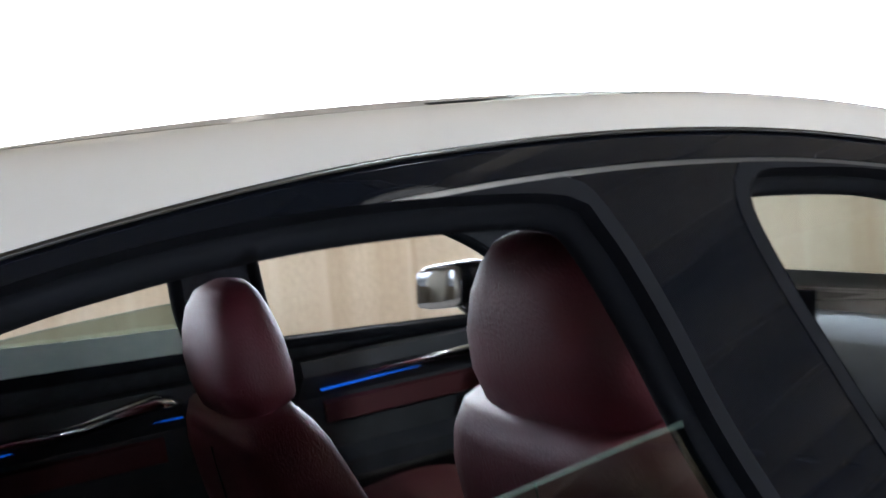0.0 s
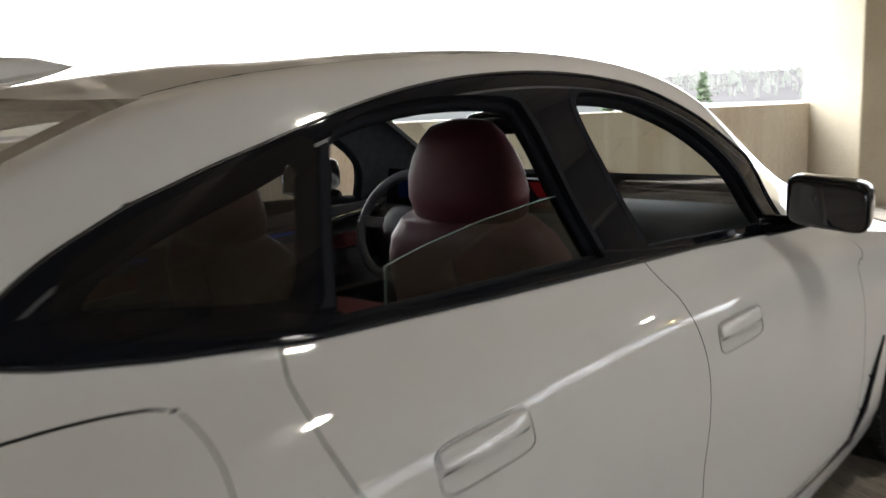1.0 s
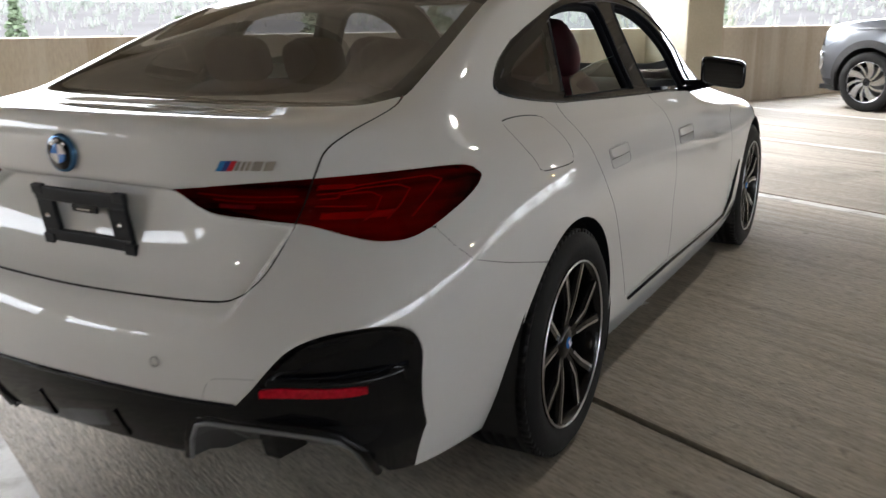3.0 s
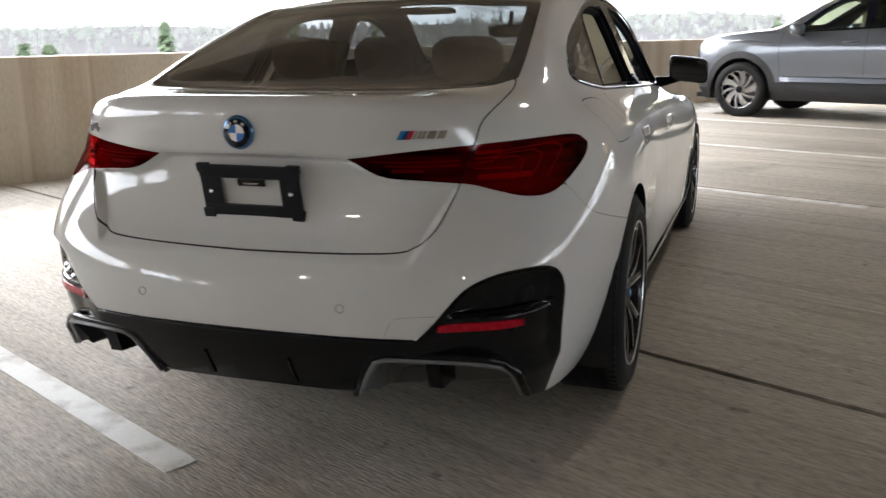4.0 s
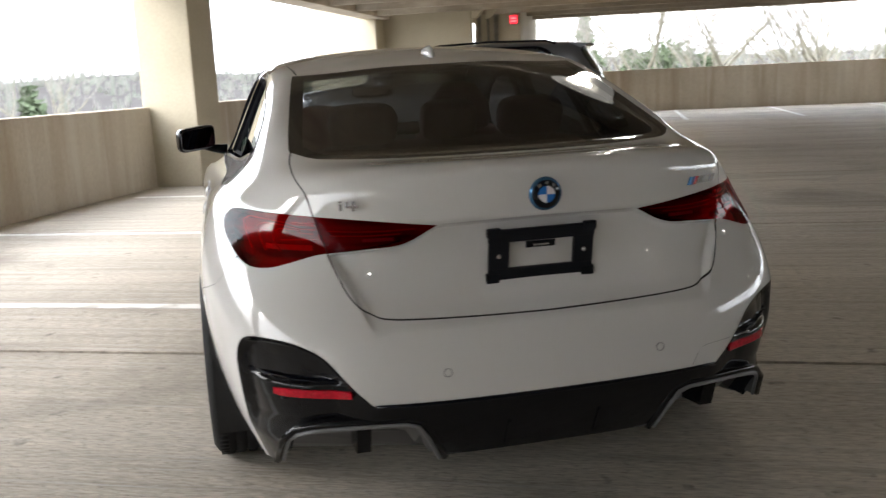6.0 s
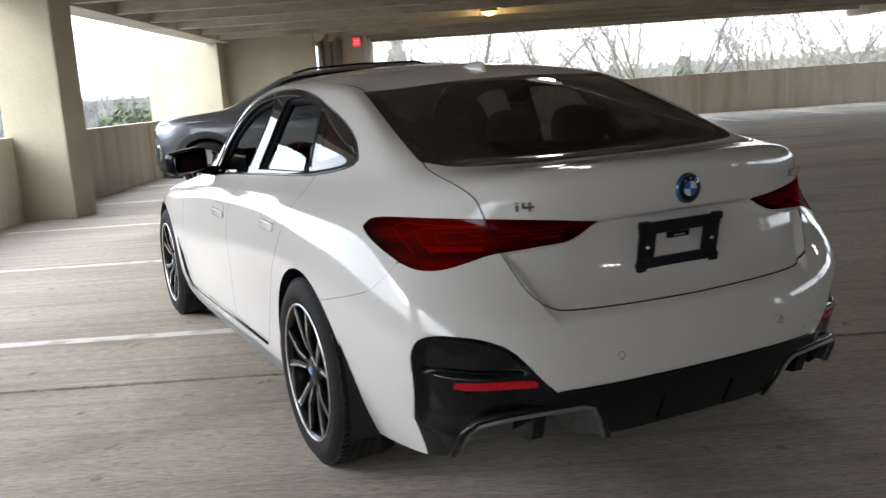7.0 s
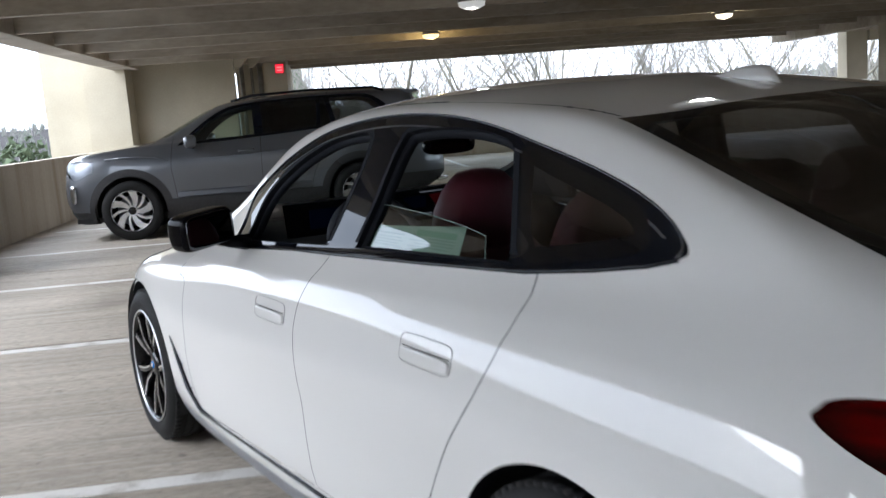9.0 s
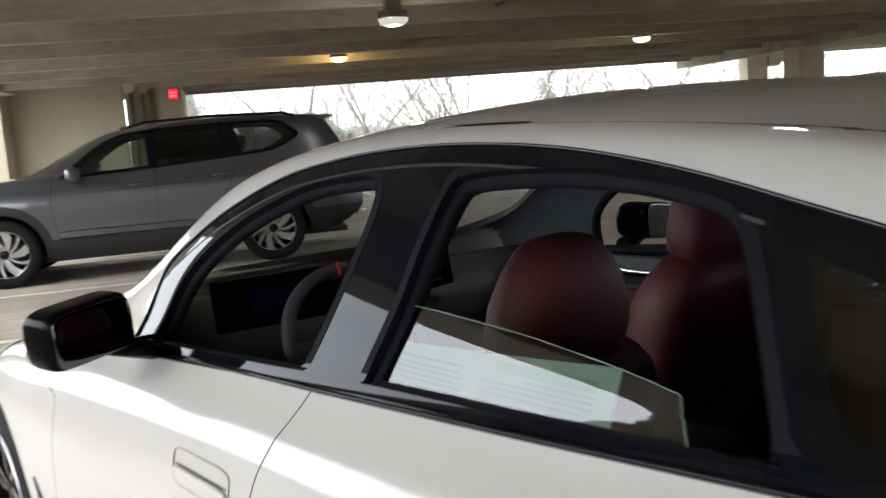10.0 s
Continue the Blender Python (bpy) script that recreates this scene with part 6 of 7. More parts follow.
# outside mirrors
for sx in (-1, 1):
    b = bmesh.new()
    mm = Matrix.Translation((sx * 0.930, 1.845, 1.020)) @ Matrix.Rotation(radians(12 if sx < 0 else 8), 4, "Z")
    vs = blob(b, 0.096, 0.055, 0.063, 5.5, None, 40, 20)
    for v in vs:
        v.co.z += -0.012 * (v.co.x * sx / 0.100)
        v.co.y += 0.02 * (1 - (v.co.z / 0.064) ** 2) * (1 if v.co.y > 0 else 0)
    bmesh.ops.transform(b, matrix=mm, verts=vs)
    mirror_ob = part("door_mirror", b, MIRROR_SHELL, car, "gloss black door mirror", smooth=True)
    b = bmesh.new()
    vs = blob(b, 0.088, 0.003, 0.055, 6.0, None, 40, 12)
    for v in vs:
        v.co.z += -0.012 * (v.co.x * sx / 0.100)
    bmesh.ops.transform(b, matrix=mm @ Matrix.Translation((0, -0.0575, 0.0)) @ Matrix.Rotation(radians(-5 if sx < 0 else 1), 4, "X"), verts=vs)
    part("mirror_glass", b, material("mirror_glass", (0.11, 0.113, 0.122), 0.02, 1.0), mirror_ob, "mirror glass", smooth=True)
    b = bmesh.new()
    tube(b, [(sx * 0.89, 1.84, 0.985), (sx * 0.84, 1.83, 0.965), (sx * 0.775, 1.82, 0.955)], [0.026, 0.022, 0.03], 10)
    part("mirror_foot", b, MIRROR_SHELL, mirror_ob, smooth=True)

# belt trim along the windows, and a bright line over them
for sx in (-1, 1):
    b = bmesh.new()
    tube(b, [(sx * x, y, z) for x, y, z in ((0.79, 1.86, 0.945), (0.785, 1.55, 0.960), (0.778, 1.17, 0.9735), (0.765, 0.7, 0.993), (0.750, 0.30, 1.0115), (0.733, 0.10, 1.034), (0.72, -0.02, 1.052), (0.712, -0.085, 1.068))], 0.0055, 6)
    part("belt_trim", b, BLACK, car, "gloss black belt trim", smooth=True)
    # black vent behind the front wheel and the slit along the door's foot
    b = bmesh.new()
    tube(b, [(sx * x, y, z) for x, y, z in ((0.924, 2.44, 0.545), (0.9265, 2.34, 0.462), (0.926, 2.245, 0.372), (0.920, 2.13, 0.308), (0.915, 1.9, 0.303), (0.910, 1.2, 0.309), (0.903, 0.62, 0.306))],
         [0.006, 0.011, 0.013, 0.011, 0.009, 0.008, 0.006], 6)
    part("fender_vent", b, BLACK, car, "black slit behind the front wheel", smooth=True)
    for y, z in ((2.335, 0.478), (2.25, 0.40)):
        b = bmesh.new()
        tube(b, [(sx * 0.922, y + 0.02, z - 0.03), (sx * 0.928, y - 0.045, z - 0.018)], [0.006, 0.003], 6)
        part("vent_blade", b, BLACK, car)

# shark fin
b = bmesh.new()
secs = []
for y, h, w in ((0.235, 0.0, 0.012), (0.27, 0.048, 0.018), (0.30, 0.048, 0.024), (0.36, 0.036, 0.027), (0.42, 0.018, 0.022), (0.47, 0.002, 0.008)):
    base = float(np.interp(y, [0.2, 0.35, 0.5], [1.336, 1.365, 1.383]))
    secs.append([(-w, y, base - 0.01), (-w * 0.45, y, base + h * 0.75), (0, y, base + h), (w * 0.45, y, base + h * 0.75), (w, y, base - 0.01)])
loft(b, secs)
part("roof_fin", b, PAINT, car, "white shark-fin aerial", smooth=True)

# ---------------------------------------------------------------- the white fastback: cabin
def seat_front(x, y0, rake, top):
    """A sport seat: cushion, backrest with bolsters, headrest."""
    m = Matrix.Translation((x, y0, 0))
    b = bmesh.new()
    vs = blob(b, 0.26, 0.27, 0.09, 4.0, m @ pose(0, 0.12, 0.58, 6))
    part("seat_cushion", b, LEATHER, car, "dark oxblood leather seat", smooth=True)
    back = Matrix.Translation((x, y0 - 0.10, 0.62)) @ pose(0, 0, 0, rake)
    h = (top - 0.215 - 0.62) / math.cos(radians(rake))
    b = bmesh.new()
    secs = []
    for q in range(11):
        t = q / 10
        z = -0.02 + t * (h + 0.02)
        w = float(np.interp(t, [0, 0.35, 0.65, 0.85, 0.95, 1], [0.23, 0.255, 0.25, 0.235, 0.205, 0.178]))
        d = float(np.interp(t, [0, 0.5, 0.85, 1], [0.085, 0.085, 0.075, 0.055]))
        sec = []
        for k in range(20):
            a = 2 * math.pi * k / 20
            cx, cy = math.copysign(abs(math.cos(a)) ** 0.55, math.cos(a)), math.copysign(abs(math.sin(a)) ** 0.6, math.sin(a))
            fwd = 0.045 * abs(cx) ** 3 * (1 if cy > 0 else 0) * (1 - t)
            sec.append(back @ Vector((w * cx, d * cy + fwd, z)))
        secs.append(sec)
    loft(b, secs)
    bk = part("seat_back", b, LEATHER, car, "dark oxblood leather backrest", smooth=True)
    hm = back @ Matrix.Translation((0, 0.02, h + 0.10))
    b = bmesh.new()
    secs = []
    for z, w, d, lean in ((-0.102, 0.120, 0.05, 0.0), (-0.094, 0.140, 0.064, 0.0), (-0.05, 0.147, 0.071, 0.004), (0.0, 0.139, 0.071, 0.010), (0.045, 0.120, 0.064, 0.017), (0.08, 0.096, 0.054, 0.024), (0.102, 0.075, 0.038, 0.03), (0.112, 0.03, 0.016, 0.032)):
        secs.append([hm @ Vector((1.08 * w * math.copysign(abs(math.cos(t)) ** 0.75, math.cos(t)), lean + d * math.copysign(abs(math.sin(t)) ** 0.8, math.sin(t)), z)) for t in (2 * math.pi * k / 26 for k in range(26))])
    loft(b, secs)
    part("headrest", b, LEATHER, bk, smooth=True)
    for q in (-0.05, 0.05):
        b = bmesh.new()
        tube(b, [hm @ Vector((q, 0, -0.16)), hm @ Vector((q, 0, -0.08))], 0.007, 8)
        part("headrest_post", b, CHROME, bk)
    b = bmesh.new()
    blob(b, 0.008, 0.020, 0.040, 3.0, back @ Matrix.Translation((math.copysign(0.246, x), -0.022, h * 0.66)))
    part("seat_catch", b, BLACK, bk, "small black catch on the side of the backrest", smooth=True)
    b = bmesh.new()
    tube(b, [back @ Vector((0, 0, 0)), back @ Vector((0, -0.087, 0.1)), back @ Vector((0, -0.088, h * 0.5)), back @ Vector((0, -0.072, h * 0.86))], 0.0022, 5)
    part("seat_seam", b, GAP, bk)
    return bk


seat_front(0.34, 1.385, 17, 1.250)
seat_front(-0.367, 1.204, 17, 1.172)
b = bmesh.new()
blob(b, 0.62, 0.27, 0.09, 5.0, pose(0, 0.42, 0.60, 6), 40, 14)
part("rear_bench", b, LEATHER, car, "dark oxblood leather rear bench", smooth=True)
b = bmesh.new()
blob(b, 0.60, 0.075, 0.27, 5.0, pose(0, 0.12, 0.80, 20), 40, 18)
part("rear_backrest", b, LEATHER, car, "dark oxblood leather rear backrest", smooth=True)
for x, w in ((-0.315, 0.125), (0.0, 0.105), (0.315, 0.125)):
    b = bmesh.new()
    blob(b, w, 0.05, 0.075, 3.6, pose(x, 0.055, 1.125, 18), 28, 14)
    part("rear_headrest", b, LEATHER, car, smooth=True)
    for q in (-0.045, 0.045):
        b = bmesh.new()
        tube(b, [(x + q, 0.07, 1.0), (x + q, 0.06, 1.07)], 0.006, 6)
        part("headrest_post", b, CHROME, car)
part("parcel_shelf", boxed(-0.56, 0.56, -0.45, 0.03, 0.985, 1.0, bevel=0.006), DASH, car, "black parcel shelf")

b = bmesh.new()
secs = []
for x in (-0.70, -0.55, -0.37, -0.2, 0.0, 0.3, 0.55, 0.70):
    hood = 0.02 if -0.6 < x < -0.15 else 0.0
    secs.append([(x, 2.38, 0.60), (x, 2.38, 0.93), (x, 2.20, 0.955 + hood), (x, 2.02, 0.945 + hood), (x, 1.94, 0.90), (x, 1.92, 0.80), (x, 1.98, 0.66), (x, 2.02, 0.60)])
loft(b, secs)
part("dashboard", b, DASH, car, "dark soft-touch dashboard", smooth=True)
b = bmesh.new()
secs = []
for q in range(9):
    x = -0.60 + 0.74 * q / 8
    y = 1.90 - 0.05 * math.sin(math.pi * q / 8) + 0.02 * q / 8
    secs.append([(x, y, 0.935), (x, y + 0.012, 0.935), (x, y + 0.03, 1.055), (x, y + 0.018, 1.055)])
loft(b, secs)
scr = part("display", b, material("display_black", (0.006, 0.006, 0.007), 0.4, specular=0.0), car, "curved black dashboard display, switched on")
SCREEN_BLUE = material("display_blue", (0.003, 0.004, 0.010), 0.4, specular=0.0, emit=(0.05, 0.12, 0.5), strength=0.001)
SCREEN_RED = material("display_red", (0.010, 0.002, 0.003), 0.4, specular=0.0, emit=(0.7, 0.04, 0.05), strength=0.006)
SCREEN_WHITE = material("display_white", (0.02, 0.02, 0.02), 0.4, specular=0.0, emit=(0.75, 0.78, 0.85), strength=0.03)
for x0, x1, z0, z1, mat in ((-0.52, -0.38, 0.96, 1.03, SCREEN_BLUE), (-0.12, -0.02, 0.985, 1.03, SCREEN_BLUE), (0.0, 0.09, 0.985, 1.03, SCREEN_RED), (-0.12, 0.0, 0.955, 0.962, SCREEN_WHITE), (0.02, 0.08, 0.955, 0.962, SCREEN_RED),
                          (-0.10, 0.08, 1.04, 1.045, SCREEN_WHITE)):
    yy0 = 1.90 - 0.05 * math.sin(math.pi * ((x0 + x1) / 2 + 0.6) / 0.74) + 0.02 * ((x0 + x1) / 2 + 0.6) / 0.74
    b = bmesh.new()
    box(b, x0, x1, -0.0015, 0.0015, z0, z1, m=Matrix.Translation((0, yy0 + 0.0165 * ((z0 + z1) / 2 - 0.935) / 0.12 - 0.002, 0)))
    part("display_area", b, mat, scr)
b = bmesh.new()
wm = Matrix.Translation((-0.345, 1.70, 0.90)) @ pose(0, 0, 0, 90 - 24)
tube(b, [wm @ Vector((0.178 * math.cos(t), 0.172 * math.sin(t), 0)) for t in (2 * math.pi * j / 40 for j in range(40))], 0.0165, 10, closed=True)
sw = part("steering_wheel", b, DASH, car, "black leather steering wheel", smooth=True)
b = bmesh.new()
blob(b, 0.075, 0.06, 0.03, 3.0, wm)
part("wheel_boss", b, DASH, sw, smooth=True)
for a in (0, 180, 270):
    b = bmesh.new()
    box(b, 0.05, 0.17, -0.018, 0.018, -0.008, 0.008, bevel=0.004, m=wm @ Matrix.Rotation(radians(a), 4, "Z"))
    part("wheel_spoke", b, DASH, sw)
b = bmesh.new()
box(b, -0.004, 0.004, 0.154, 0.1895, -0.0172, 0.0172, bevel=0.002, m=wm)
part("wheel_marker", b, material("red_marker", (0.5, 0.01, 0.015), 0.4), sw, "red marker at the top of the rim")
part("centre_console", boxed(-0.12, 0.12, 0.95, 1.9, 0.45, 0.70, bevel=0.03), DASH, car)
b = bmesh.new()
blob(b, 0.115, 0.022, 0.033, 3.5, pose(0.015, 1.74, 1.222, 12))
im = part("inner_mirror", b, BLACK, car, "black inside mirror", smooth=True)
b = bmesh.new()
tube(b, [(0.015, 1.75, 1.24), (0.015, 1.79, 1.32)], 0.012, 8)
part("mirror_stem", b, BLACK, im)
for x in (-0.34, 0.34):
    b = bmesh.new()
    blob(b, 0.155, 0.010, 0.05, 4.0, pose(x, 1.44, 1.325, 78))
    part("sun_visor", b, LINER, car)
for sx in (-1, 1):
    for y0, y1 in ((1.27, 2.10), (0.40, 1.10)):
        b = bmesh.new()
        secs = [[(sx * 0.80, y, 0.36), (sx * 0.80, y, 0.82), (sx * 0.742, y, 0.935), (sx * 0.70, y, 0.935), (sx * 0.69, y, 0.90), (sx * 0.735, y, 0.84), (sx * 0.715, y, 0.72), (sx * 0.66, y, 0.70), (sx * 0.66, y, 0.66), (sx * 0.74, y, 0.62), (sx * 0.76, y, 0.36)]
                for y in (y0, y0 + (y1 - y0) * 0.33, y0 + (y1 - y0) * 0.66, y1)]
        loft(b, secs)
        card = part("door_card", b, DASH, car, "dark door lining", smooth=False)
        b = bmesh.new()
        tube(b, [(sx * 0.716, y0 + 0.05, 0.86), (sx * 0.716, (y0 + y1) / 2, 0.872), (sx * 0.716, y1 - 0.1, 0.868)], 0.0024, 6)
        part("ambient_strip", b, BLUE_GLOW, card, "thin blue ambient light strip")
        b = bmesh.new()
        loft(b, [[(sx * 0.738, y, 0.772), (sx * 0.744, y, 0.835), (sx * 0.722, y, 0.825), (sx * 0.712, y, 0.782)] for y in (y0 + 0.06, (y0 + y1) / 2, y1 - 0.14)])
        part("leather_insert", b, LEATHER, card, "dark oxblood leather door insert")
        b = bmesh.new()
        tube(b, [(sx * 0.712, y0 + 0.12, 0.885), (sx * 0.70, (y0 + y1) / 2 + 0.05, 0.89), (sx * 0.69, y1 - 0.16, 0.915), (sx * 0.70, y1 - 0.10, 0.90)], [0.008, 0.016, 0.018, 0.010], 8)
        part("inner_handle", b, CHROME, card, "chrome inner door handle", smooth=True)

# a printed sheet behind the left rear door window
b = bmesh.new()
loft(b, [[(-0.690 - 0.045 * (1.08 - z) / 0.1, y, z), (-0.689 - 0.045 * (1.08 - z) / 0.1, y, z)] + [(-0.689 - 0.045 * (1.08 - z2) / 0.1, y, z2), (-0.690 - 0.045 * (1.08 - z2) / 0.1, y, z2)] for y, z, z2 in ((0.59, 1.0, 1.078), (0.8, 1.0, 1.066), (1.065, 0.995, 1.054))])
sheet = part("window_sheet", b, vary(material("printed_sheet", (0.62, 0.70, 0.64), 0.7), (0.56, 0.66, 0.60), (0.66, 0.74, 0.68), 20), car, "pale green printed sheet inside the window")

PRINT = material("print_grey_green", (0.46, 0.56, 0.51), 0.8)
PRINT_BAND = material("print_green_band", (0.42, 0.60, 0.48), 0.8)
for y0, y1, zc, h, mat in ((0.62, 0.80, 1.052, 0.007, PRINT_BAND), (0.62, 0.74, 1.040, 0.0014, PRINT), (0.62, 0.83, 1.033, 0.0012, PRINT), (0.62, 0.80, 1.026, 0.0012, PRINT), (0.64, 0.83, 1.019, 0.0012, PRINT),
                          (0.86, 1.03, 1.042, 0.0018, PRINT), (0.87, 1.04, 1.033, 0.0012, PRINT), (0.86, 1.02, 1.026, 0.0012, PRINT), (0.88, 1.04, 1.019, 0.0012, PRINT), (0.86, 1.0, 1.012, 0.0012, PRINT)):
    b = bmesh.new()
    lean_x = [-0.6912 - 0.045 * (1.08 - q) / 0.1 for q in (zc - h, zc + h)]
    loft(b, [[(lean_x[0], y, zc - h), (lean_x[1], y, zc + h), (lean_x[1] + 0.0006, y, zc + h), (lean_x[0] + 0.0006, y, zc - h)] for y in (y0, y1)])
    part("print_bar", b, mat, sheet)

# ---------------------------------------------------------------- the grey sport utility vehicle
SUV_Y = (-0.45, 0.1, 0.8, 1.5, 2.1, 2.6, 3.1)


def suv_row(tail, xs, zs, nose, ya=None, yb=None):
    ys = SUV_Y if ya is None else [ya + (y - SUV_Y[0]) / (SUV_Y[-1] - SUV_Y[0]) * (yb - ya) for y in SUV_Y]
    return tail + [(x, y, z) for x, y, z in zip(xs, ys, zs)] + nose


SUV = [
    suv_row([(0, -0.95, 0.36), (0.45, -0.94, 0.36), (0.70, -0.88, 0.36), (0.84, -0.72, 0.34)], (0.86,) * 7, (0.28, 0.26, 0.25, 0.25, 0.25, 0.25, 0.26), [(0.86, 3.45, 0.24), (0.74, 3.66, 0.24), (0.42, 3.78, 0.24), (0, 3.80, 0.24)]),
    suv_row([(0, -1.16, 0.47), (0.5, -1.15, 0.47), (0.78, -1.05, 0.47), (0.93, -0.77, 0.45)], (0.955, 0.96, 0.955, 0.955, 0.955, 0.96, 0.955), (0.44, 0.42, 0.40, 0.40, 0.40, 0.40, 0.42), [(0.93, 3.48, 0.42), (0.81, 3.76, 0.42), (0.45, 3.90, 0.42), (0, 3.92, 0.42)]),
    suv_row([(0, -1.21, 0.60), (0.5, -1.20, 0.60), (0.80, -1.09, 0.60), (0.945, -0.79, 0.60)], (0.970, 0.970, 0.925, 0.92, 0.925, 0.970, 0.975), (0.60, 0.58, 0.56, 0.55, 0.55, 0.56, 0.58), [(0.945, 3.50, 0.58), (0.83, 3.79, 0.58), (0.46, 3.93, 0.58), (0, 3.95, 0.58)]),
    suv_row([(0, -1.20, 0.76), (0.5, -1.19, 0.76), (0.80, -1.08, 0.76), (0.945, -0.78, 0.76)], (0.985, 0.985, 0.943, 0.938, 0.943, 0.985, 0.98), (0.78, 0.77, 0.74, 0.73, 0.72, 0.74, 0.75), [(0.945, 3.50, 0.74), (0.83, 3.78, 0.74), (0.46, 3.92, 0.74), (0, 3.94, 0.74)]),
    suv_row([(0, -1.17, 0.92), (0.5, -1.16, 0.92), (0.79, -1.06, 0.92), (0.935, -0.76, 0.92)], (0.985, 0.99, 0.960, 0.957, 0.960, 0.99, 0.98), (0.95, 0.94, 0.90, 0.88, 0.88, 0.91, 0.92), [(0.94, 3.49, 0.90), (0.82, 3.76, 0.89), (0.45, 3.90, 0.88), (0, 3.92, 0.88)]),
    suv_row([(0, -1.14, 1.04), (0.48, -1.13, 1.04), (0.775, -1.03, 1.04), (0.92, -0.74, 1.04)], (0.975, 0.98, 0.96, 0.955, 0.96, 0.975, 0.96), (1.05, 1.045, 1.02, 1.01, 1.01, 1.03, 1.03), [(0.92, 3.48, 1.02), (0.80, 3.74, 1.01), (0.44, 3.88, 1.0), (0, 3.90, 1.0)]),
    suv_row([(0, -1.11, 1.13), (0.47, -1.10, 1.13), (0.755, -1.0, 1.13), (0.89, -0.72, 1.13)], (0.918, 0.922, 0.920, 0.918, 0.920, 0.918, 0.905), (1.14, 1.13, 1.115, 1.11, 1.105, 1.11, 1.11), [(0.875, 3.46, 1.095), (0.76, 3.69, 1.085), (0.42, 3.83, 1.075), (0, 3.85, 1.075)]),
    suv_row([(0, -1.08, 1.20), (0.46, -1.07, 1.20), (0.74, -0.97, 1.20), (0.86, -0.70, 1.20)], (0.89, 0.895, 0.90, 0.90, 0.895, 0.875, 0.85), (1.22, 1.21, 1.195, 1.185, 1.18, 1.185, 1.18), [(0.80, 3.40, 1.155), (0.68, 3.56, 1.15), (0.38, 3.68, 1.145), (0, 3.70, 1.145)]),
    suv_row([(0, -1.04, 1.29), (0.45, -1.03, 1.29), (0.72, -0.92, 1.29), (0.83, -0.66, 1.29)], (0.855, 0.86, 0.865, 0.86, 0.85, 0.82, 0.78), (1.30, 1.29, 1.27, 1.255, 1.24, 1.225, 1.215), [(0.72, 2.72, 1.21), (0.56, 2.82, 1.215), (0.3, 2.88, 1.22), (0, 2.90, 1.22)], -0.44, 2.55),
    suv_row([(0, -1.0, 1.36), (0.44, -0.99, 1.36), (0.70, -0.88, 1.36), (0.80, -0.62, 1.36)], (0.825, 0.83, 0.835, 0.83, 0.82, 0.79, 0.75), (1.38, 1.37, 1.35, 1.335, 1.32, 1.285, 1.25), [(0.69, 2.54, 1.235), (0.54, 2.63, 1.24), (0.3, 2.69, 1.245), (0, 2.71, 1.245)], -0.42, 2.42),
    suv_row([(0, -0.91, 1.49), (0.43, -0.90, 1.49), (0.67, -0.80, 1.49), (0.765, -0.56, 1.49)], (0.785, 0.79, 0.79, 0.785, 0.775, 0.745, 0.70), (1.49, 1.495, 1.49, 1.48, 1.47, 1.44, 1.39), [(0.64, 2.22, 1.41), (0.5, 2.29, 1.43), (0.3, 2.33, 1.44), (0, 2.34, 1.44)], -0.40, 2.12),
    suv_row([(0, -0.82, 1.65), (0.42, -0.81, 1.65), (0.63, -0.71, 1.645), (0.70, -0.46, 1.65)], (0.715, 0.725, 0.73, 0.73, 0.72, 0.70, 0.66), (1.665, 1.685, 1.69, 1.685, 1.67, 1.635, 1.59), [(0.60, 1.88, 1.585), (0.48, 1.95, 1.605), (0.3, 1.98, 1.615), (0, 1.99, 1.62)], -0.30, 1.80),
    suv_row([(0, -0.78, 1.715), (0.36, -0.77, 1.715), (0.53, -0.66, 1.71), (0.60, -0.40, 1.72)], (0.62, 0.63, 0.635, 0.635, 0.625, 0.61, 0.58), (1.73, 1.745, 1.75, 1.75, 1.735, 1.71, 1.675), [(0.52, 1.63, 1.68), (0.4, 1.68, 1.695), (0.25, 1.71, 1.70), (0, 1.72, 1.705)], -0.24, 1.55),
    suv_row([(0, -0.40, 1.752), (0, -0.39, 1.752), (0, -0.36, 1.752), (0, -0.28, 1.754)], (0,) * 7, (1.762, 1.772, 1.778, 1.775, 1.768, 1.758, 1.745), [(0, 1.3, 1.738), (0, 1.31, 1.738), (0, 1.32, 1.738), (0, 1.33, 1.738)], -0.2, 1.24),
]
GREY = material("grey_metallic_paint", (0.116, 0.124, 0.140), 0.36, 0.7, coat=1.0, coat_rough=0.02)
CLAD = vary(material("dark_cladding", (0.03, 0.03, 0.032), 0.6), (0.014, 0.014, 0.016), (0.024, 0.024, 0.026), 30, bump=0.1, bump_scale=200)
HEAD_GLASS = glassy("headlamp_glass", (0.8, 0.82, 0.85), gloss=0.5)
SUV_DARK = glassy("suv_dark_pane", (0.06, 0.063, 0.066))
SUV_PANE = glassy("suv_front_pane", (0.62, 0.70, 0.66))
suv = thing("suv", "dark grey metallic sport utility vehicle parked nose to the wall", "car")
S_WF = side_region(rounded([(2.22, 1.205), (2.0, 1.40), (1.74, 1.555), (1.55, 1.605), (1.36, 1.625), (1.35, 1.40), (1.345, 1.235), (1.8, 1.215)], 3, sharp=(0, 6, 4)))
S_WR = side_region(rounded([(1.235, 1.24), (1.24, 1.45), (1.245, 1.635), (0.9, 1.65), (0.51, 1.655), (0.52, 1.45), (0.53, 1.285), (0.9, 1.262)], 3, sharp=(0, 2, 4, 6)))
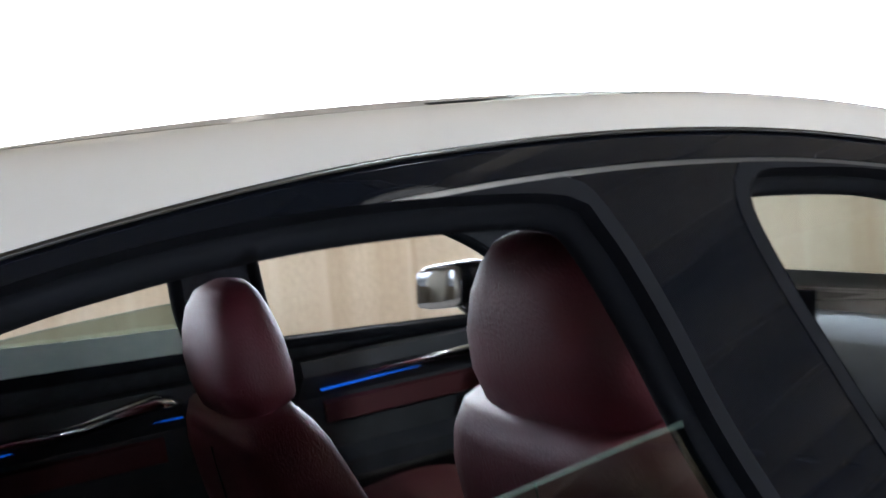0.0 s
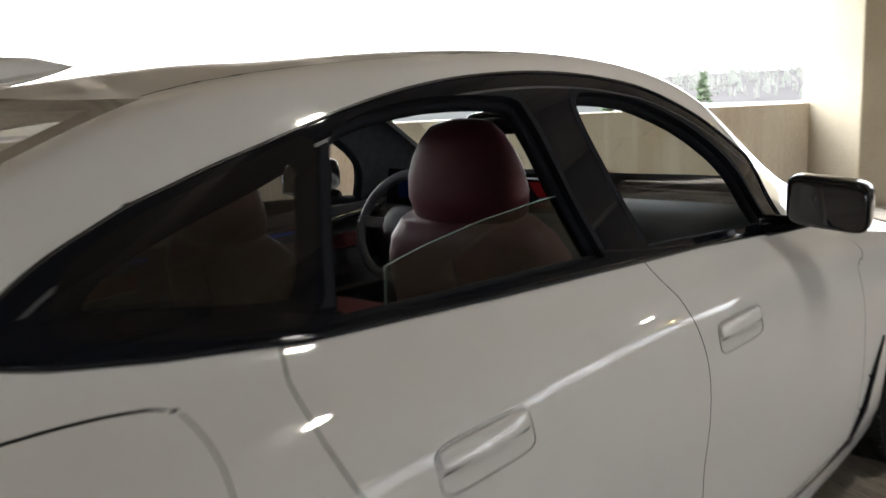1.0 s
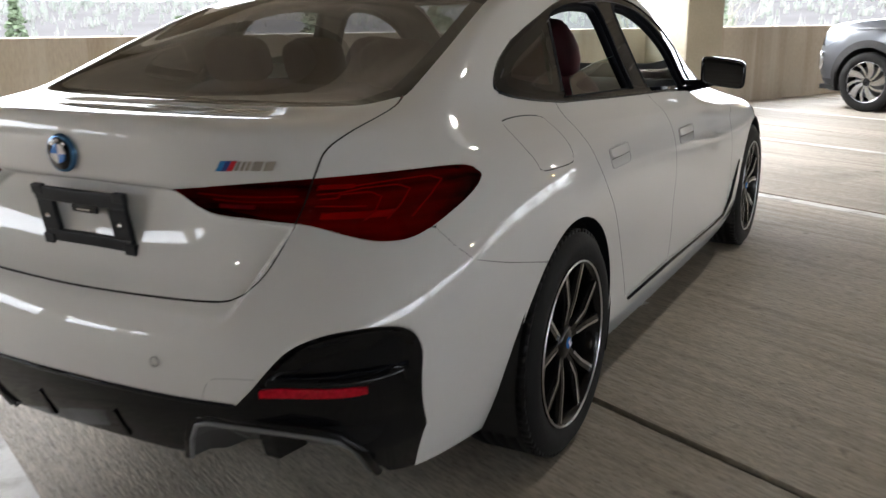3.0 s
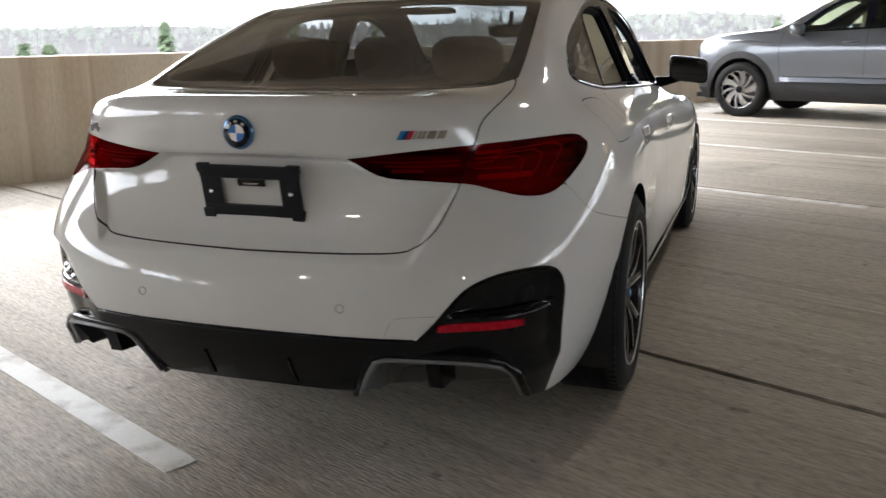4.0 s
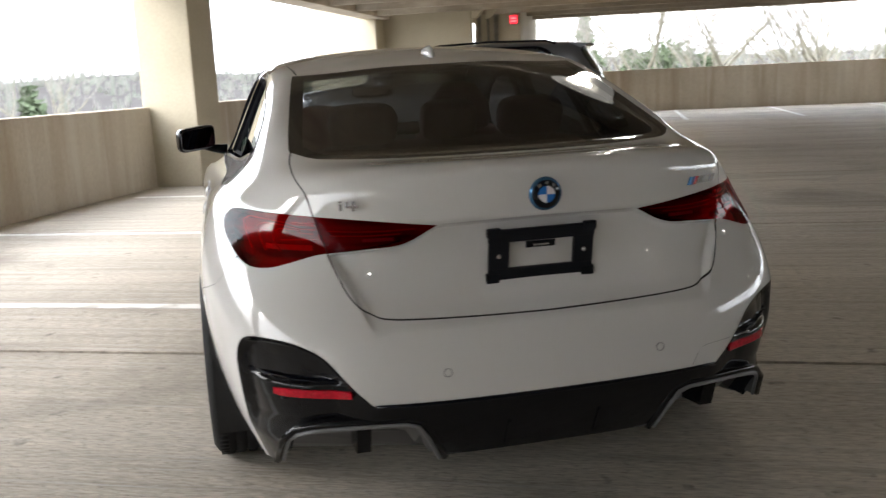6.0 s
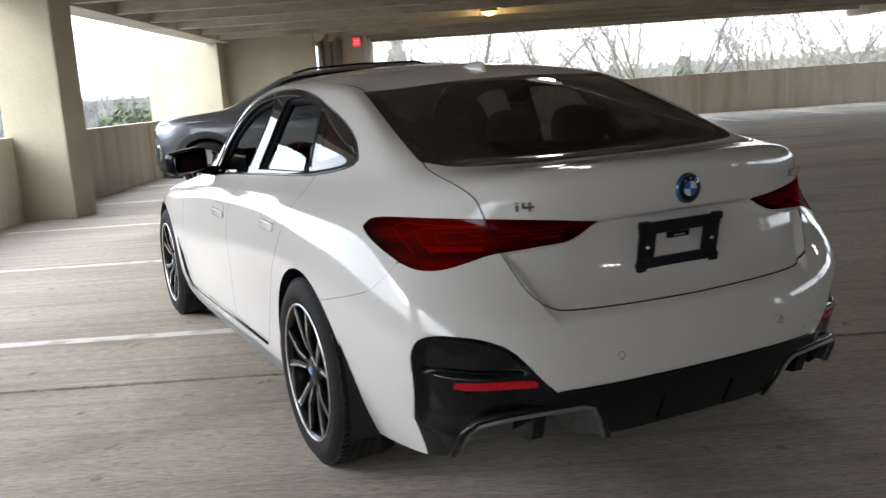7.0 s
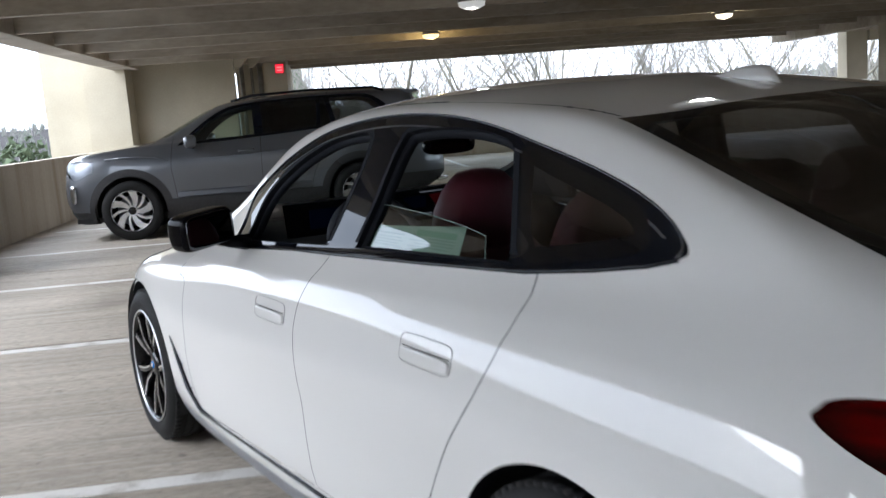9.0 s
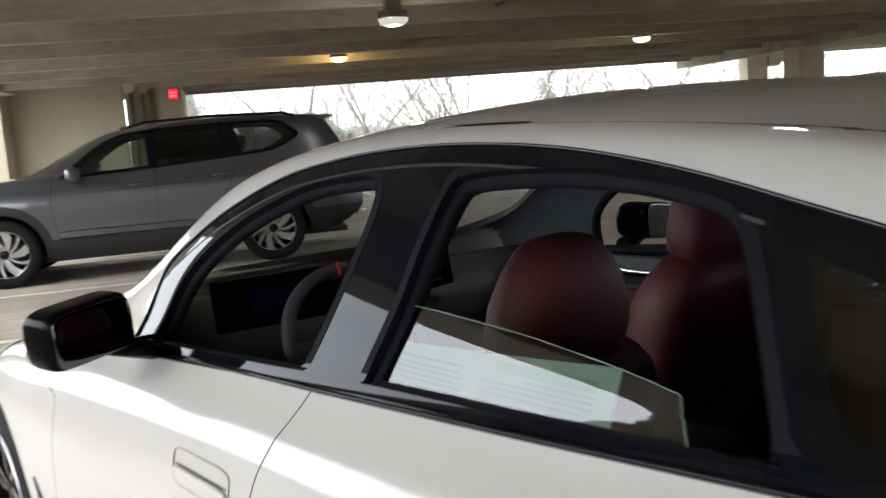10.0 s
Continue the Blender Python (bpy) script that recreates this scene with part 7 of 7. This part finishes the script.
S_WD = side_region([(0.475, 1.292), (0.46, 1.652), (0.405, 1.652), (0.36, 1.45), (0.335, 1.302)])
S_WQ = side_region(rounded([(0.265, 1.31), (0.30, 1.45), (0.345, 1.650), (0.0, 1.645), (-0.17, 1.618), (-0.27, 1.555), (-0.345, 1.475), (-0.15, 1.365), (0.05, 1.325)], 3, sharp=(0, 2, 6)))
S_DLO = side_region(rounded([(2.34, 1.17), (2.05, 1.415), (1.75, 1.59), (1.48, 1.648), (0.7, 1.683), (-0.05, 1.675), (-0.22, 1.645), (-0.33, 1.575), (-0.42, 1.47), (-0.17, 1.335), (0.05, 1.29), (0.9, 1.232), (1.6, 1.195)], 3, sharp=(0,)))
S_RG = tail_region(rounded([(-0.2, 1.27), (0.3, 1.27), (0.60, 1.29), (0.615, 1.42), (0.55, 1.61), (0.3, 1.63), (-0.2, 1.63)], 3, sharp=(0, 6)), -0.55)
S_WS = top_region(rounded([(-0.2, 1.93), (0.3, 1.91), (0.5, 1.87), (0.575, 2.1), (0.635, 2.42), (0.60, 2.53), (0.3, 2.65), (-0.2, 2.68)], 3), 1.20)
S_TL = tail_region(rounded([(0.45, 1.085), (0.75, 1.075), (0.93, 1.055), (0.955, 1.12), (0.925, 1.185), (0.75, 1.185), (0.45, 1.165)], 3, sharp=(0, 6)), -0.585)
S_CLAD = lambda P: np.where(P[:, 1] > 3.3, P[:, 2] - 0.40, np.where(P[:, 1] < -0.4, P[:, 2] - 0.585, P[:, 2] - 0.50))
S_HL = lambda P: np.where(P[:, 1] > 3.42, sd_poly(P[:, [0, 2]], rounded([(0.50, 0.93), (0.70, 0.90), (0.82, 0.83), (0.89, 0.84), (0.945, 0.95), (0.935, 1.03), (0.80, 1.06), (0.50, 1.03)], 3)), 1.0)
S_GR = lambda P: np.where(P[:, 1] > 3.3, sd_poly(P[:, [0, 2]], [(-0.2, 0.50), (0.55, 0.50), (0.62, 0.66), (0.48, 0.98), (-0.2, 0.98)]), 1.0)


def s_arch(y, r):
    return lambda P: np.where(P[:, 0] > 0.5, np.hypot(P[:, 1] - y, P[:, 2] - 0.39) - r, 1.0)


S_A = [s_arch(0.0, 0.44), s_arch(2.98, 0.44)]
S_AC = [s_arch(0.0, 0.535), s_arch(2.98, 0.535)]
S_D1 = side_region([(2.40, 1.20), (2.43, 0.9), (2.39, 0.51), (1.285, 0.51), (1.28, 0.8), (1.27, 1.2), (1.30, 1.8), (2.4, 1.8)])
S_D2 = side_region(rounded([(1.27, 1.2), (1.28, 0.8), (1.285, 0.51), (0.66, 0.51), (0.60, 0.70), (0.52, 0.85), (0.42, 1.0), (0.37, 1.25), (0.36, 1.8), (1.3, 1.8)], 3, sharp=(0, 2, 3, 8, 9)))
for mirror in (False, True):
    bm = body_half(SUV, 90, 130)
    cuts = S_A + S_AC + [S_DLO, S_WF, S_WR, S_WD, S_WQ, S_RG, S_WS, S_TL, S_CLAD, S_HL, S_GR]
    for g in (S_D1, S_D2):
        cuts += seam_line(g, 0.003)
    for g in cuts:
        iso_cut(bm, g)
    bmesh.ops.triangulate(bm, faces=[f for f in bm.faces if len(f.verts) > 4])
    bm.normal_update()
    normals = {}
    for v in bm.verts:
        n = v.normal.copy()
        if abs(v.co.x) < 1e-4:
            n.x = 0
            n.normalize()
        normals[v] = n
    C = centres(bm)
    val = {k: g(C) for k, g in dict(a0=S_A[0], a1=S_A[1], c0=S_AC[0], c1=S_AC[1], dlo=S_DLO, wf=S_WF, wr=S_WR, wd=S_WD, wq=S_WQ, rg=S_RG, ws=S_WS, tl=S_TL, clad=S_CLAD, hl=S_HL, gr=S_GR, d1=S_D1, d2=S_D2).items()}
    group = {}
    for i, (f, c) in enumerate(zip(bm.faces, C)):
        v = {k: a[i] for k, a in val.items()}
        if v["a0"] < 0 or v["a1"] < 0:
            t = "hole"
        elif v["c0"] < 0 or v["c1"] < 0 or (v["clad"] < 0 and c[1] < 3.9):
            t = "clad"
        elif v["dlo"] < 0:
            t = "wf" if v["wf"] < 0 else "wr" if v["wr"] < 0 else "wd" if v["wd"] < 0 else "wq" if v["wq"] < 0 else "frame"
        elif v["ws"] < 0 and c[1] > 1.5:
            t = "ws"
        elif v["rg"] < 0:
            t = "rg"
        elif v["tl"] < 0:
            t = "tl"
        elif v["hl"] < 0:
            t = "hl"
        elif v["gr"] < 0:
            t = "gr"
        elif abs(v["d1"]) < 0.0029 or abs(v["d2"]) < 0.0029:
            t = "gap"
        else:
            t = "d1" if v["d1"] < 0 else "d2" if v["d2"] < 0 else "body"
        group.setdefault(t, []).append(f)
    S = lambda name, keys, mat, label="", offset=0.0, parent=suv: split_part(name, bm, [f for k in keys for f in group.get(k, [])], normals, mat, parent, label, offset, mirror)
    S("body", ["body"], GREY, "dark grey metallic body")
    S("front_door", ["d1"], GREY)
    S("rear_door", ["d2"], GREY)
    S("panel_gap", ["gap"], GAP, "", -0.006)
    S("cladding", ["clad"], CLAD, "dark plastic cladding", 0.006)
    S("window_frame", ["frame"], BLACK, "black window surround", -0.002)
    S("front_window", ["wf"], SUV_PANE, "", -0.004)
    S("rear_side_window", ["wr"], SUV_DARK, "dark tinted side window", -0.004)
    S("door_vent_window", ["wd"], SUV_DARK, "dark tinted side window", -0.004)
    S("quarter_window", ["wq"], PANE_DARK, "dark tinted side window", -0.004)
    S("rear_window", ["rg"], PANE_DARK, "dark rear window")
    S("windscreen", ["ws"], SUV_PANE)
    S("tail_lamp", ["tl"], material("suv_tail_lamp_red", (0.22, 0.010, 0.018), 0.12, coat=0.5), "red tail lamp")
    hl = S("headlamp", ["hl"], HEAD_GLASS, "clear headlamp")
    S("headlamp_reflector", ["hl"], material("headlamp_reflector", (0.22, 0.23, 0.25), 0.3, 0.6), "", -0.02, hl)
    S("grille", ["gr"], BLACK, "black grille")
    S("cabin_lining", ["body", "d1", "d2", "frame"], LINER, "", -0.05)
    bm.free()
for x in (-0.965, 0.965):
    for y in (0.0, 2.98):
        wheel(suv, "suv", x, y, 0.385, (0.25, 0.262, "turbine"))
for sx in (-1, 1):
    for y in (0.0, 2.98):
        b = bmesh.new()
        n = 24
        ring = lambda xx: [b.verts.new((sx * xx, y + 0.46 * math.cos(t), 0.39 + 0.46 * math.sin(t))) for t in (math.pi * (-0.10 + 1.2 * j / n) for j in range(n + 1))]
        r0, r1 = ring(0.95), ring(0.55)
        for j in range(n):
            b.faces.new((r0[j], r0[j + 1], r1[j + 1], r1[j]))
        b.faces.new(r1)
        part("wheel_house", b, GAP, suv)
    b = bmesh.new()
    blob(b, 0.12, 0.08, 0.085, 3.2, pose(sx * 1.03, 2.15, 1.215, 0, 0, -8 * sx))
    om = part("door_mirror", b, GREY, suv, smooth=True)
    b = bmesh.new()
    tube(b, [(sx * 0.98, 2.15, 1.16), (sx * 0.87, 2.13, 1.14)], 0.03, 8)
    part("mirror_foot", b, BLACK, om)
    for y, z in ((1.46, 1.05), (0.52, 1.085)):
        b = bmesh.new()
        tube(b, [(sx * 0.945, y - 0.10, z), (sx * 0.972, y - 0.07, z + 0.004), (sx * 0.972, y + 0.07, z), (sx * 0.945, y + 0.10, z - 0.006)], 0.014, 8)
        part("door_handle", b, GREY, suv, smooth=True)
    b = bmesh.new()
    tube(b, [(sx * 0.655, -0.40, 1.70), (sx * 0.665, -0.25, 1.745), (sx * 0.672, 0.6, 1.765), (sx * 0.66, 1.35, 1.745), (sx * 0.645, 1.62, 1.69)], 0.017, 8)
    part("roof_rail", b, BLACK, suv, "black roof rail", smooth=True)
    for crease in (((0.952, 2.40, 0.985), (0.957, 1.9, 0.995), (0.957, 1.3, 1.01), (0.962, 0.75, 1.03)),
                   ((0.972, 0.72, 0.97), (0.982, 0.52, 1.075), (0.975, 0.30, 1.095), (0.972, -0.20, 1.095), (0.966, -0.40, 1.05)),
                   ((0.968, 2.46, 0.99), (0.976, 2.60, 1.045), (0.966, 2.85, 1.075), (0.948, 3.25, 1.065))):
        b = bmesh.new()
        tube(b, [(sx * (x - 0.003), y, z) for x, y, z in crease], 0.007, 8)
        part("crease_line", b, GREY, suv, smooth=True)
    b = bmesh.new()
    secs = [[(sx * 0.945, y, 0.50), (sx * 0.985, y, 0.515), (sx * 0.972, y, 0.575), (sx * 0.94, y, 0.59)] for y in (0.66, 1.2, 1.9, 2.38)]
    loft(b, secs)
    part("door_moulding", b, GREY, suv)
    b = bmesh.new()
    tube(b, [(sx * 0.40, -1.20, 0.45), (sx * 0.70, -1.12, 0.45), (sx * 0.82, -1.04, 0.46)], 0.028, 8)
    part("exhaust_trim", b, CHROME, suv, "chrome exhaust trim", smooth=True)
    b = bmesh.new()
    blob(b, 0.05, 0.03, 0.12, 3, pose(sx * 0.86, 3.70, 0.64, 0, 0, -40 * sx))
    part("fog_lamp_bezel", b, SILVER, suv, smooth=True)
b = bmesh.new()
secs = [[(x, -0.62 + 0.08 * abs(x), 1.70), (x, -0.95 + 0.14 * abs(x), 1.685), (x, -0.955 + 0.14 * abs(x), 1.665), (x, -0.80 + 0.1 * abs(x), 1.63)] for x in (-0.58, -0.3, 0, 0.3, 0.58)]
loft(b, secs)
part("rear_spoiler", b, GREY, suv, smooth=False)
b = bmesh.new()
loft(b, [[(-0.012, -0.20, 1.75), (0.012, -0.20, 1.75), (0.0, -0.20, 1.80)], [(-0.015, -0.08, 1.75), (0.015, -0.08, 1.75), (0.0, -0.08, 1.765)]])
part("roof_fin", b, BLACK, suv)
part("plate", boxed(-0.155, 0.155, -1.215, -1.19, 0.82, 0.94, bevel=0.003), material("plate_white", (0.6, 0.6, 0.6), 0.4), suv, "light plate with blank bars")
part("chrome_strip", boxed(-0.62, 0.62, -1.168, -1.14, 1.03, 1.05, bevel=0.004), CHROME, suv)
part("floor_pan", boxed(-0.85, 0.85, -0.9, 3.7, 0.26, 0.32), GAP, suv)
for x in (-0.38, 0.38):
    for y in (1.35, 0.35):
        b = bmesh.new()
        blob(b, 0.25, 0.09, 0.36, 4, pose(x, y, 0.98, 15))
        blob(b, 0.13, 0.05, 0.09, 3, pose(x, y - 0.10, 1.42, 15))
        part("seat", b, DASH, suv, smooth=True)
b = bmesh.new()
secs = [[(x, 2.7, 0.8), (x, 2.7, 1.08), (x, 2.2, 1.10), (x, 2.1, 0.8)] for x in (-0.75, 0, 0.75)]
loft(b, secs)
part("dashboard", b, DASH, suv)
suv.matrix_world = GM @ pose(-0.77, 11.23, 0, 0, 0, 90)
